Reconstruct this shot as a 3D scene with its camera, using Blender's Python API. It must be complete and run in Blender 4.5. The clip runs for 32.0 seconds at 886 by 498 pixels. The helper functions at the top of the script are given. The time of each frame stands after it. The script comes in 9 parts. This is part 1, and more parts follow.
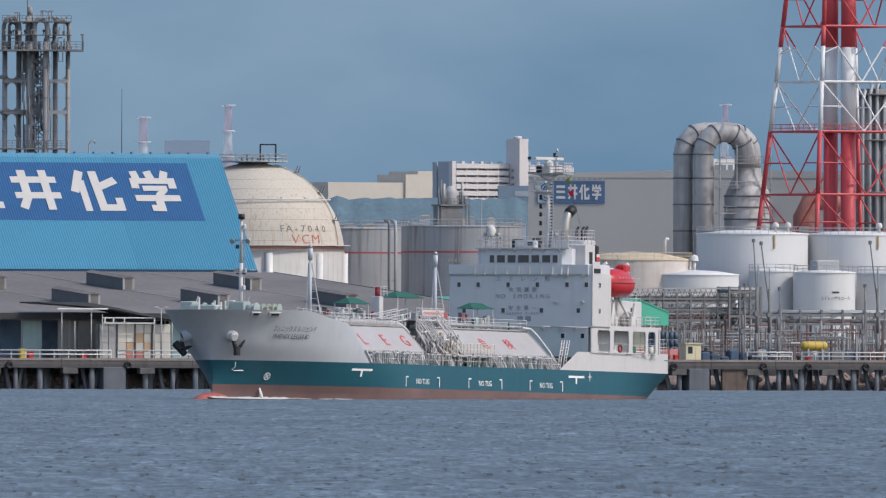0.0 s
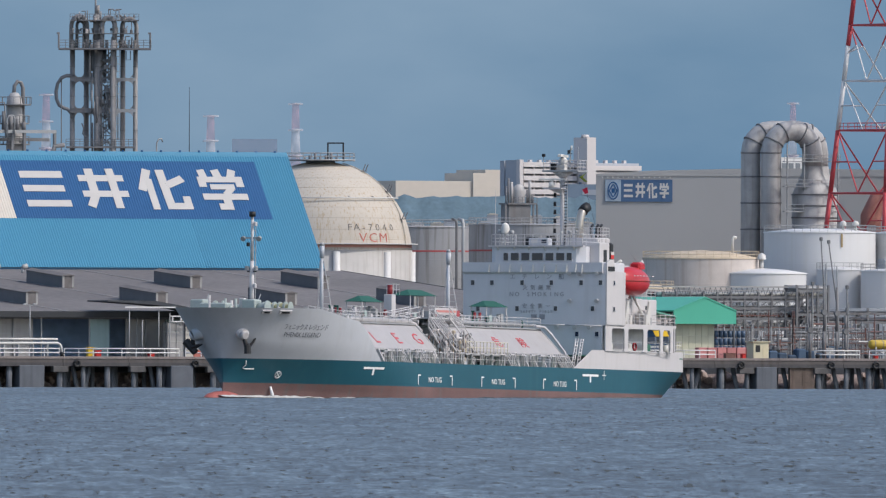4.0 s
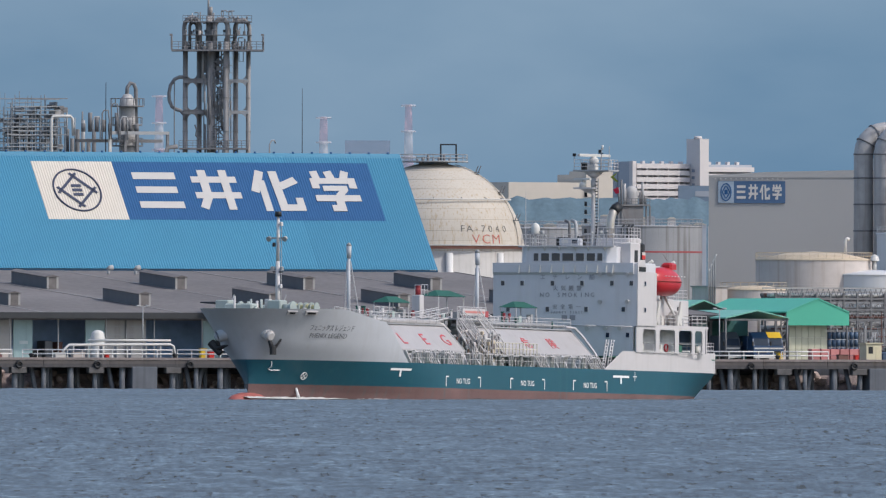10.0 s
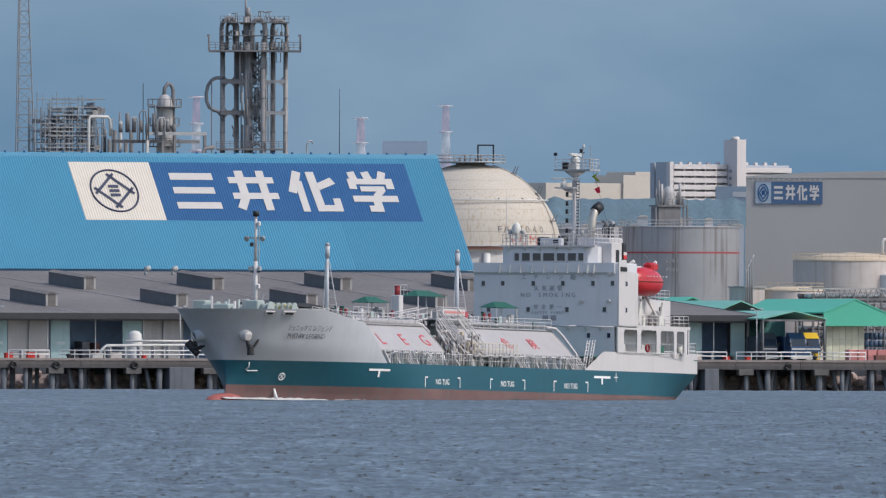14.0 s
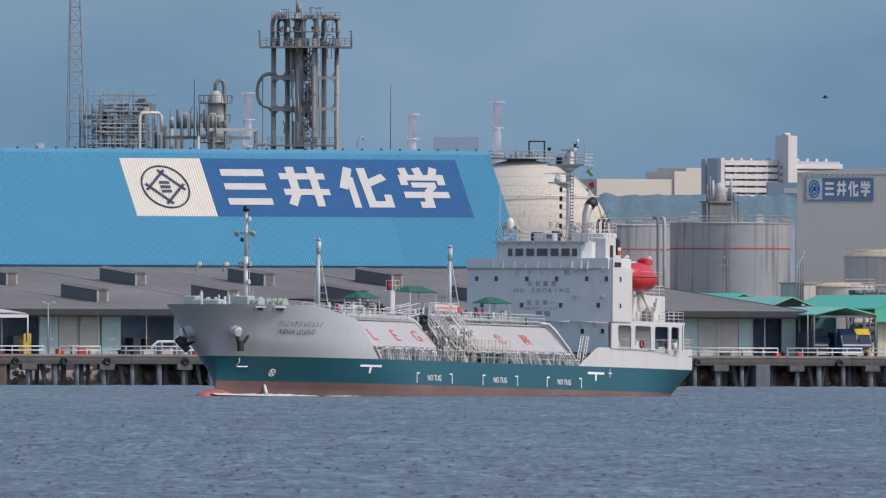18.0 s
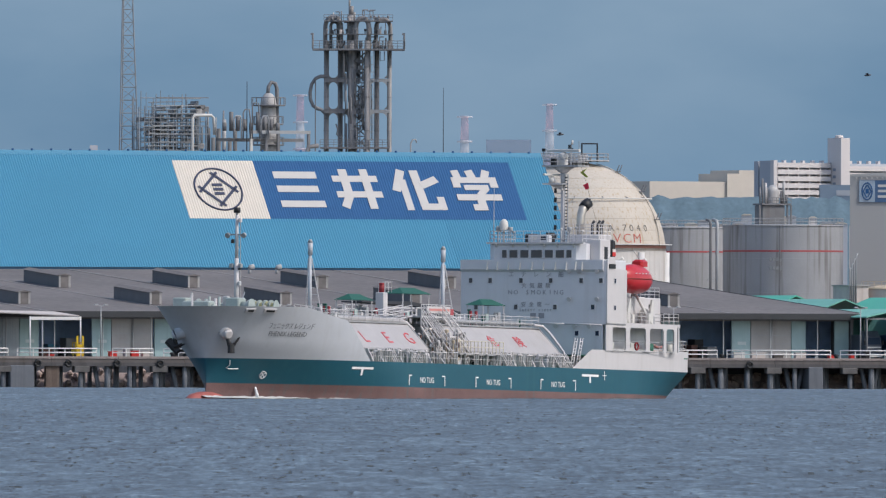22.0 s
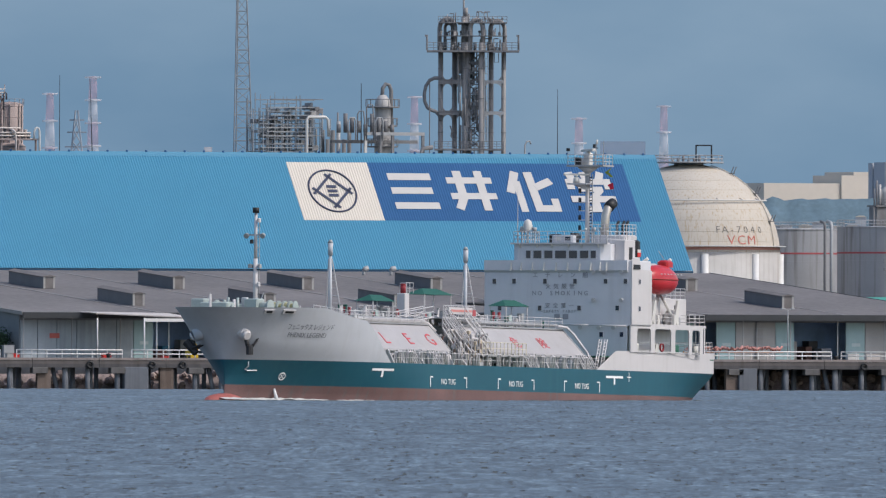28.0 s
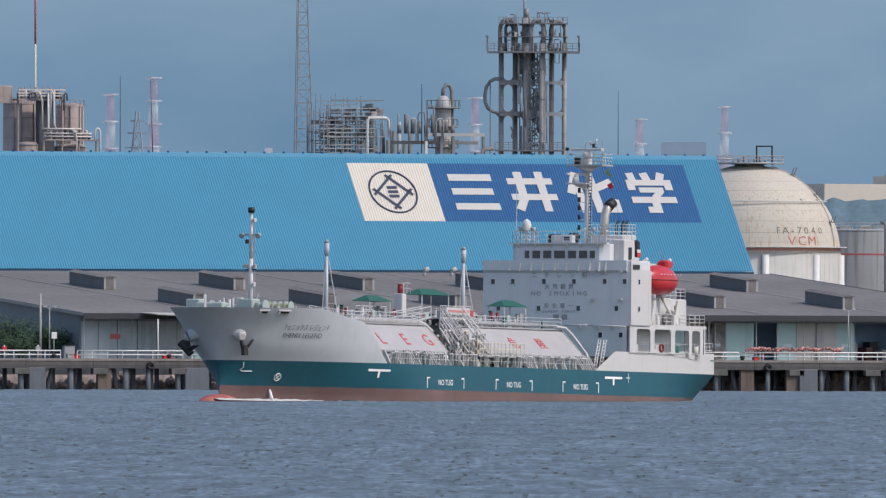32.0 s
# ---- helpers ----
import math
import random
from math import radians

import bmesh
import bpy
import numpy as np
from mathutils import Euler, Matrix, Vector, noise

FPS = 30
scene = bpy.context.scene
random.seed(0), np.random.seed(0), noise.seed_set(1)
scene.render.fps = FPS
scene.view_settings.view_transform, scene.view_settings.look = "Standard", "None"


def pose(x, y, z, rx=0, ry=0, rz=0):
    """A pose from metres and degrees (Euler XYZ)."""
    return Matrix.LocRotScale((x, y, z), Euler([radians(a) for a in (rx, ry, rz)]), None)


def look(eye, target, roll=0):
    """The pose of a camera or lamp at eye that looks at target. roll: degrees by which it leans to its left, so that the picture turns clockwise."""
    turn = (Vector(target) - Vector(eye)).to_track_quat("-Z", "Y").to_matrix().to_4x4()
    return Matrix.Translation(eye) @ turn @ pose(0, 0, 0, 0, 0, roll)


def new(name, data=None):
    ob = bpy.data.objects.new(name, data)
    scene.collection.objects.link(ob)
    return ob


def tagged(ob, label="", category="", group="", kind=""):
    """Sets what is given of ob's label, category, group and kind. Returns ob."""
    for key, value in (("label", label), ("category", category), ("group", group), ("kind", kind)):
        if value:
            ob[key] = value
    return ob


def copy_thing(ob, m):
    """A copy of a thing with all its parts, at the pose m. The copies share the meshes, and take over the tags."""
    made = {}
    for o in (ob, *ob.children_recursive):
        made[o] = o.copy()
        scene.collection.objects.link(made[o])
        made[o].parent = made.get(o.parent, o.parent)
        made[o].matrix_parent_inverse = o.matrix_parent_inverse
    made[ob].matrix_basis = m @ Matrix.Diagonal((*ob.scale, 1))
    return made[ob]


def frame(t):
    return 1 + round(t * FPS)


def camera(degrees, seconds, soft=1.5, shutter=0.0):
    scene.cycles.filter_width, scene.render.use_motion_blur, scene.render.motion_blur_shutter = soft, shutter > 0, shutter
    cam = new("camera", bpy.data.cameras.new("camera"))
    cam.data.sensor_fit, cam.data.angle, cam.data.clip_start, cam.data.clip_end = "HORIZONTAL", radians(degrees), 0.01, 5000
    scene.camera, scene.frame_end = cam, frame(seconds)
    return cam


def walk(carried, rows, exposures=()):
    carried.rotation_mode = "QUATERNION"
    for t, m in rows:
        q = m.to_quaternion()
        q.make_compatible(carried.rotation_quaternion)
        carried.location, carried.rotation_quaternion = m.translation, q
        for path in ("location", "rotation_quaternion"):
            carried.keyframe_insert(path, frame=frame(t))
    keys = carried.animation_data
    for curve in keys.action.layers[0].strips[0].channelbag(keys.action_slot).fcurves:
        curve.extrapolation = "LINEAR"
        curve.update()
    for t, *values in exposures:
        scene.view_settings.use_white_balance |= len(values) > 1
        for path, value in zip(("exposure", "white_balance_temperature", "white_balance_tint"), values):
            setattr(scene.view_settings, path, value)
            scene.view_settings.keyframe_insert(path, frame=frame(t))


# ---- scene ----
EYE_Z = 3.13
LENS = 2.3634
cam = camera(LENS, 32.0, soft=1.27)
PAN = [  # seconds, degrees to the left, degrees up
    (0, -0.6668, 0.3169), (0.5, -0.6367, 0.3180), (1, -0.6137, 0.3190), (1.5, -0.5837, 0.3120), (2, -0.5583, 0.3144),
    (2.5, -0.5491, 0.3108), (3, -0.5316, 0.3119), (3.5, -0.5099, 0.3118), (5.5, -0.4163, 0.3162), (6, -0.3955, 0.3115),
    (6.5, -0.3712, 0.3126), (7, -0.3400, 0.3114), (7.5, -0.3100, 0.3125), (8, -0.2789, 0.3142), (8.5, -0.2489, 0.3158),
    (9, -0.2245, 0.3158), (9.5, -0.2039, 0.3180), (10, -0.1854, 0.3156), (10.5, -0.1818, 0.3140), (11, -0.1668, 0.3156),
    (11.5, -0.1553, 0.3173), (12, -0.1415, 0.3133), (12.5, -0.1253, 0.3189), (13, -0.1069, 0.3177), (13.5, -0.0906, 0.3177),
    (14, -0.0860, 0.3171), (14.5, -0.0734, 0.3113), (16.5, 0.0075, 0.3082), (17, 0.0236, 0.3082), (17.5, 0.0375, 0.3104),
    (18, 0.0502, 0.3064), (18.5, 0.0583, 0.3116), (19, 0.0744, 0.3092), (19.5, 0.0929, 0.3103), (20, 0.1078, 0.3118),
    (20.5, 0.1239, 0.3126), (21, 0.1517, 0.3148), (21.5, 0.1702, 0.3147), (22, 0.1910, 0.3124), (22.5, 0.2141, 0.3146),
    (23, 0.2417, 0.3099), (23.5, 0.2741, 0.3075), (24, 0.3135, 0.3075), (24.5, 0.3365, 0.3096), (25, 0.3596, 0.3142),
    (25.5, 0.3873, 0.3188), (27.5, 0.4796, 0.3162), (28, 0.4958, 0.3162), (28.5, 0.5120, 0.3161), (29, 0.5350, 0.3138),
    (29.5, 0.5558, 0.3115), (30, 0.5904, 0.3136), (30.5, 0.6077, 0.3136), (31, 0.6251, 0.3158), (31.5, 0.6389, 0.3182),
    (32, 0.6574, 0.3181),
]

walk(cam, [(t, pose(0, 0, EYE_Z, 90 + up, 0, left) @ pose(0, 0, 0, 0, 0, 0.149)) for t, left, up in PAN],
     exposures=[(0, 0.0), (32, 0.0)])

# ---- light: high sun over the quay, to the right of the lens, clear sky with thin haze ----
SUN_EL, SUN_AZ = 46.0, 112.0          # azimuth clockwise from the line of sight
world = bpy.data.worlds.new("sky")
scene.world = world
world.use_nodes = True
wt = world.node_tree
sky = wt.nodes.new("ShaderNodeTexSky")
sky.sky_type, sky.sun_disc = "NISHITA", False
sky.sun_elevation, sky.sun_rotation = radians(SUN_EL), radians(SUN_AZ)
sky.air_density, sky.dust_density, sky.ozone_density = 1.0, 2.2, 1.4
wt.links.new(sky.outputs[0], wt.nodes["Background"].inputs[0])
wt.nodes["Background"].inputs[1].default_value = 0.20
lamp = bpy.data.lights.new("sun", "SUN")
lamp.energy, lamp.angle, lamp.color = 1.98, radians(0.6), (1.0, 0.95, 0.89)
sun = new("sun", lamp)
az, el = radians(SUN_AZ), radians(SUN_EL)
sun.matrix_world = look(Vector((math.sin(az) * math.cos(el), math.cos(az) * math.cos(el), math.sin(el))) * 900, (0, 0, 0))


# ---- materials ----
def rgb(h):
    """Linear colour from a hex sRGB string."""
    c = [int(h[i:i + 2], 16) / 255 for i in (0, 2, 4)]
    return [x / 12.92 if x <= 0.04045 else ((x + 0.055) / 1.055) ** 2.4 for x in c]


MATS = {}


def mat(name, color, rough=0.6, metal=0.0, vary=0.15, scale=0.6, streak=0.0, stain=None, bump=0.0, fine=12.0, rnd=0.0, spec=0.4, drip=1.3):
    """Paint, metal or concrete: two scales of tone, optional vertical streaks of a stain colour, fine relief."""
    if name in MATS:
        return MATS[name]
    m = bpy.data.materials.new(name)
    m.use_nodes = True
    nt = m.node_tree
    N, L = nt.nodes, nt.links
    p = N["Principled BSDF"]
    col = rgb(color) if isinstance(color, str) else list(color)
    tc = N.new("ShaderNodeTexCoord")
    n1 = N.new("ShaderNodeTexNoise")
    n1.inputs["Scale"].default_value, n1.inputs["Detail"].default_value = scale, 4
    L.new(tc.outputs["Object"], n1.inputs["Vector"])
    n2 = N.new("ShaderNodeTexNoise")
    n2.inputs["Scale"].default_value, n2.inputs["Detail"].default_value = fine, 3
    L.new(tc.outputs["Object"], n2.inputs["Vector"])
    add = N.new("ShaderNodeMath")
    add.operation = "ADD"
    L.new(n1.outputs[0], add.inputs[0])
    L.new(n2.outputs[0], add.inputs[1])
    mr = N.new("ShaderNodeMapRange")
    mr.inputs[1].default_value, mr.inputs[2].default_value = 0.6, 1.4
    mr.inputs[3].default_value, mr.inputs[4].default_value = 1 - vary, 1 + vary
    L.new(add.outputs[0], mr.inputs[0])
    mul = N.new("ShaderNodeMix")
    mul.data_type, mul.blend_type = "RGBA", "MULTIPLY"
    mul.inputs[0].default_value = 1.0
    mul.inputs[6].default_value = (*col, 1)
    L.new(mr.outputs[0], mul.inputs[7])
    out = mul.outputs[2]
    if streak > 0:
        mp = N.new("ShaderNodeMapping")
        mp.inputs["Scale"].default_value = (drip, drip, 0.06)
        L.new(tc.outputs["Object"], mp.inputs["Vector"])
        n3 = N.new("ShaderNodeTexNoise")
        n3.inputs["Scale"].default_value, n3.inputs["Detail"].default_value = 1.0, 5
        L.new(mp.outputs[0], n3.inputs["Vector"])
        r3 = N.new("ShaderNodeMapRange")
        r3.inputs[1].default_value, r3.inputs[2].default_value = 0.52, 0.72
        r3.inputs[3].default_value, r3.inputs[4].default_value = 0.0, streak
        L.new(n3.outputs[0], r3.inputs[0])
        mx = N.new("ShaderNodeMix")
        mx.data_type = "RGBA"
        L.new(r3.outputs[0], mx.inputs[0])
        L.new(out, mx.inputs[6])
        mx.inputs[7].default_value = (*(rgb(stain) if stain else [c * 0.4 for c in col]), 1)
        out = mx.outputs[2]
    if rnd > 0:
        oi = N.new("ShaderNodeObjectInfo")
        rr = N.new("ShaderNodeMapRange")
        rr.inputs[3].default_value, rr.inputs[4].default_value = 1 - rnd, 1 + rnd
        L.new(oi.outputs["Random"], rr.inputs[0])
        m2 = N.new("ShaderNodeMix")
        m2.data_type, m2.blend_type = "RGBA", "MULTIPLY"
        m2.inputs[0].default_value = 1.0
        L.new(out, m2.inputs[6])
        L.new(rr.outputs[0], m2.inputs[7])
        out = m2.outputs[2]
    L.new(out, p.inputs["Base Color"])
    p.inputs["Roughness"].default_value, p.inputs["Metallic"].default_value = rough, metal
    p.inputs["Specular IOR Level"].default_value = spec
    if bump > 0:
        b = N.new("ShaderNodeBump")
        b.inputs["Strength"].default_value, b.inputs["Distance"].default_value = bump, 0.05
        L.new(n2.outputs[0], b.inputs["Height"])
        L.new(b.outputs[0], p.inputs["Normal"])
    MATS[name] = m
    return m


WHITE = mat("white_paint", (0.64, 0.63, 0.62), 0.45, vary=0.07, streak=0.25, stain="9a8f80")
SHIPWHITE = mat("ship_white_paint", (0.52, 0.498, 0.498), 0.4, vary=0.05, streak=0.18, stain="8d8378")
COVERWHITE = mat("tank_cover_paint", (0.36, 0.345, 0.347), 0.5, vary=0.07, streak=0.2, stain="8d8378")
HOUSEPAINT = mat("deckhouse_paint", (0.565, 0.565, 0.585), 0.45, vary=0.06, streak=0.12, stain="857e76")
SHIPGREY = mat("ship_pale_grey_paint", (0.447, 0.462, 0.492), 0.4, vary=0.06, streak=0.09, stain="7b746c")
GREEN = mat("ship_teal_paint", (0.011, 0.082, 0.116), 0.4, vary=0.12, streak=0.3, stain="2b5f66", scale=0.25)
BOOT = mat("red_boot_paint", (0.150, 0.088, 0.084), 0.75, vary=0.3, streak=0.85, stain="605a5a", scale=0.3)
BULBRED = mat("bulb_red_paint", (0.34, 0.10, 0.09), 0.6, vary=0.2, streak=0.3, stain="7a5a4a", scale=0.5)
DECKGREEN = mat("deck_green_paint", (0.04, 0.14, 0.10), 0.7, vary=0.2)
BLACK = mat("black_paint", (0.015, 0.016, 0.018), 0.5, vary=0.2)
DARKGLASS = mat("dark_glass", (0.018, 0.028, 0.055), 0.08, vary=0.05, spec=0.8)
CABINET = mat("pale_mint_cabinet", (0.34, 0.42, 0.40), 0.5, vary=0.12)
DULLRED = mat("dull_red_paint", (0.27, 0.028, 0.035), 0.55, vary=0.15)
RED = mat("red_paint", (0.55, 0.03, 0.025), 0.4, vary=0.1)
ORANGE = mat("lifeboat_red", (0.44, 0.022, 0.03), 0.3, vary=0.08)
GALV = mat("galvanised_steel", (0.34, 0.345, 0.35), 0.55, 0.2, vary=0.15)
RUSTY = mat("weathered_steel", (0.17, 0.17, 0.175), 0.7, 0.1, vary=0.3, streak=0.4, stain="3a2c24")
DUCT = mat("duct_steel", (0.38, 0.37, 0.365), 0.6, 0.15, vary=0.2, streak=0.3, stain="5a4c40")
BLUEROOF = mat("blue_roof_sheet", (0.038, 0.202, 0.326), 0.5, vary=0.05, scale=0.08, fine=2.0)
BLUEPALE = mat("blue_roof_faded", (0.033, 0.186, 0.305), 0.5, vary=0.05, scale=0.08, fine=2.0)
# Sign blue is lightened to carry the haze in front of it.
SIGNBLUE = mat("sign_hazed_blue", (0.028, 0.098, 0.232), 0.75, vary=0.06, spec=0.2)
SIGNWHITE = mat("sign_white", (0.56, 0.545, 0.515), 0.5, vary=0.05)
GREYROOF = mat("grey_roof_sheet", (0.160, 0.147, 0.143), 0.8, vary=0.30, scale=0.04, fine=1.0, spec=0.2)
WALLDARK = mat("warehouse_wall", (0.20, 0.205, 0.22), 0.8, vary=0.2, streak=0.3)
DOORTEAL = mat("pale_teal_door", (0.30, 0.42, 0.43), 0.6, vary=0.1, streak=0.2)
SHUTTER = mat("grey_shutter", (0.34, 0.33, 0.32), 0.6, vary=0.12, streak=0.3)
CONC = mat("concrete", (0.105, 0.094, 0.092), 0.85, vary=0.25, streak=0.5, stain="4a4038", bump=0.4)
# Pile concrete raised towards blue to hold the haze under the pier.
CONCDARK = mat("hazed_pile_concrete", (0.16, 0.175, 0.20), 0.8, vary=0.35, streak=0.5, stain="2a2420", bump=0.4)
SPHERE = mat("cream_tank_paint", (0.49, 0.445, 0.385), 0.7, vary=0.10, streak=0.6, stain="9c8058", scale=0.15, drip=3.6, spec=0.2)
GREYTANK = mat("grey_tank_paint", (0.295, 0.30, 0.31), 0.6, vary=0.16, streak=0.75, stain="5d5956", scale=0.2)
GREYBLD = mat("grey_cladding", (0.375, 0.37, 0.362), 0.7, vary=0.05, scale=0.05)
WHITETANK = mat("white_tank_paint", (0.60, 0.595, 0.595), 0.45, vary=0.04, streak=0.15, stain="b0a890", scale=0.1)
BEIGE = mat("beige_paint", (0.52, 0.465, 0.43), 0.6, vary=0.12, streak=0.3, stain="8a6a48")
GREENROOF = mat("green_roof_sheet", (0.080, 0.42, 0.29), 0.5, vary=0.08, scale=0.2)
GREENPALE = mat("pale_green_roof", (0.17, 0.43, 0.34), 0.5, vary=0.08, scale=0.2)
YELLOW = mat("yellow_paint", (0.62, 0.40, 0.02), 0.4, vary=0.1)
LANDMAT = mat("concrete_yard", (0.19, 0.18, 0.17), 0.9, vary=0.25, scale=0.1)
SIGNMARK = mat("weathered_mark_white", (0.47, 0.45, 0.43), 0.7, vary=0.07, scale=0.3)
SIGNCREAM = mat("sign_cream", (0.58, 0.525, 0.455), 0.5, vary=0.06)
# Steel tone raised so the paint itself holds the plant's haze.
TOWERSTEEL = mat("hazed_plant_steel", (0.195, 0.195, 0.20), 0.7, 0.1, vary=0.25, streak=0.3, stain="5a4c44")
SILO = mat("brown_silo_paint", (0.33, 0.265, 0.245), 0.75, vary=0.2, streak=0.4, stain="5e463c")
EMBLEM = mat("emblem_navy", (0.035, 0.045, 0.085), 0.7)
RUSTROOF = mat("rusty_tank_roof", (0.50, 0.41, 0.30), 0.7, vary=0.25, scale=0.5)
BROWNPIPE = mat("brown_pipe_paint", (0.16, 0.075, 0.06), 0.6, vary=0.25)


# ---- mesh tools ----
class M:
    """Collects vertices and faces of one mesh."""

    def __init__(self):
        self.v, self.f, self.s = [], [], []

    def add(self, vs, fs, smooth=False):
        o = len(self.v)
        self.v += [tuple(v) for v in vs]
        self.f += [tuple(i + o for i in f) for f in fs]
        self.s += [smooth] * len(fs)
        return self

    def box(self, x0, x1, y0, y1, z0, z1):
        vs = [(x, y, z) for z in (z0, z1) for y in (y0, y1) for x in (x0, x1)]
        return self.add(vs, [(0, 2, 3, 1), (4, 5, 7, 6), (0, 1, 5, 4), (2, 6, 7, 3), (0, 4, 6, 2), (1, 3, 7, 5)])

    def cbox(self, x0, x1, y0, y1, z0, z1, c=0.08):
        """A box with chamfered upright and top edges."""
        ring = [(x0 + c, y0), (x1 - c, y0), (x1, y0 + c), (x1, y1 - c), (x1 - c, y1), (x0 + c, y1), (x0, y1 - c), (x0, y0 + c)]
        mx, my = (x0 + x1) / 2, (y0 + y1) / 2
        top = [(x + (c if x < mx else -c), y + (c if y < my else -c)) for x, y in ring]
        vs = [(x, y, z0) for x, y in ring] + [(x, y, z1 - c) for x, y in ring] + [(x, y, z1) for x, y in top]
        fs = [tuple(range(7, -1, -1)), tuple(range(16, 24))]
        for k in (0, 8):
            fs += [(k + i, k + (i + 1) % 8, k + 8 + (i + 1) % 8, k + 8 + i) for i in range(8)]
        return self.add(vs, fs)

    def ring(self, p0, p1, r0, r1=None, n=12, caps=True):
        """A rod, post, drum or cone from p0 to p1."""
        r1 = r0 if r1 is None else r1
        a, b = Vector(p0), Vector(p1)
        q = (b - a).to_track_quat("Z", "Y")
        vs = []
        for c, r in ((a, r0), (b, r1)):
            vs += [c + q @ Vector((math.cos(k * math.tau / n) * r, math.sin(k * math.tau / n) * r, 0)) for k in range(n)]
        self.add(vs, [(k, (k + 1) % n, n + (k + 1) % n, n + k) for k in range(n)], n > 6)
        if caps:
            o = len(self.v) - 2 * n
            self.f += [tuple(o + k for k in range(n - 1, -1, -1)), tuple(o + n + k for k in range(n))]
            self.s += [False, False]
        return self

    def tube(self, pts, r, n=8):
        """A bent pipe."""
        pts = [Vector(p) for p in pts]
        vs = []
        for i, p in enumerate(pts):
            d = (pts[min(i + 1, len(pts) - 1)] - pts[max(i - 1, 0)]).normalized()
            q = d.to_track_quat("Z", "Y") if i == 0 else (prev_d.rotation_difference(d) @ q)
            prev_d = d
            rr = r[i] if isinstance(r, (list, tuple)) else r
            vs += [p + q @ Vector((math.cos(k * math.tau / n) * rr, math.sin(k * math.tau / n) * rr, 0)) for k in range(n)]
        fs = [(i * n + k, i * n + (k + 1) % n, (i + 1) * n + (k + 1) % n, (i + 1) * n + k) for i in range(len(pts) - 1) for k in range(n)]
        self.add(vs, fs, True)
        o = len(self.v) - len(vs)
        self.f += [tuple(o + k for k in range(n - 1, -1, -1)), tuple(o + (len(pts) - 1) * n + k for k in range(n))]
        self.s += [False, False]
        return self

    def prism(self, poly, axis, a, b):
        """Extrudes a polygon along axis x, y or z from a to b."""
        def put(p, h):
            return {"x": (h, p[0], p[1]), "y": (p[0], h, p[1]), "z": (p[0], p[1], h)}[axis]
        n = len(poly)
        vs = [put(p, a) for p in poly] + [put(p, b) for p in poly]
        return self.add(vs, [tuple(range(n - 1, -1, -1)), tuple(range(n, 2 * n))] + [(k, (k + 1) % n, n + (k + 1) % n, n + k) for k in range(n)])

    def lathe(self, prof, n=32, c=(0, 0), smooth=True):
        """Turns (radius, height) pairs round the upright through c."""
        vs = [(c[0] + r * math.cos(k * math.tau / n), c[1] + r * math.sin(k * math.tau / n), z) for r, z in prof for k in range(n)]
        fs = [(i * n + k, i * n + (k + 1) % n, (i + 1) * n + (k + 1) % n, (i + 1) * n + k) for i in range(len(prof) - 1) for k in range(n)]
        return self.add(vs, fs, smooth)

    def grid(self, rows, smooth=True, flip=False):
        """A sheet through rows of points."""
        n = len(rows[0])
        fs = [(i * n + k, i * n + k + 1, (i + 1) * n + k + 1, (i + 1) * n + k) for i in range(len(rows) - 1) for k in range(n - 1)]
        return self.add([p for r in rows for p in r], [f[::-1] for f in fs] if flip else fs, smooth)

    def mesh(self, name, m):
        me = bpy.data.meshes.new(name)
        me.from_pydata([tuple(v) for v in self.v], [], self.f)
        me.polygons.foreach_set("use_smooth", self.s)
        me.materials.append(m)
        me.update()
        return me


def part(name, geo, m, parent, label="", at=None):
    """Links a mesh as one part of a thing. geo: an M, or a mesh that is shared."""
    ob = new(name, geo.mesh(name, m) if isinstance(geo, M) else geo)
    ob.parent = parent
    if at is not None:
        ob.matrix_basis = at
    if label:
        ob["label"] = label
    return ob


def thing(name, label, category, at, group="", kind=""):
    ob = new(name)
    ob.empty_display_size = 0.2
    ob.matrix_basis = at
    return tagged(ob, label, category, group, kind)


def solid(name, geo, m, label, category, at, group="", kind=""):
    ob = new(name, geo.mesh(name, m))
    ob.matrix_basis = at
    return tagged(ob, label, category, group, kind)


# ---- the port's own axes: s along the quay, v inland from its edge ----
QUAY = pose(0, 3040, 0, 0, 0, 22)


def port(s, v, z=0.0, rz=0.0):
    return QUAY @ pose(s, v, z, 0, 0, rz)


def lettering(name, text, size, m, parent, at, squeeze=1.0, depth=0.01, label="", thin=0.0):
    """Painted writing as a thin mesh, centred on its pose: local x runs along the line, local z looks out of the face."""
    cu = bpy.data.curves.new(name, "FONT")
    cu.body, cu.size, cu.align_x, cu.align_y, cu.extrude = text, size, "CENTER", "CENTER", depth
    cu.resolution_u, cu.offset = 2, -thin
    tmp = bpy.data.objects.new("t", cu)
    me = bpy.data.meshes.new_from_object(tmp)
    bpy.data.objects.remove(tmp)
    me.name = name
    me.transform(Matrix.Diagonal((squeeze, 1, 1, 1)))
    me.materials.clear()
    me.materials.append(m)
    ob = new(name, me)
    ob.parent = parent
    ob.matrix_basis = at
    if label:
        ob["label"] = label
    return ob


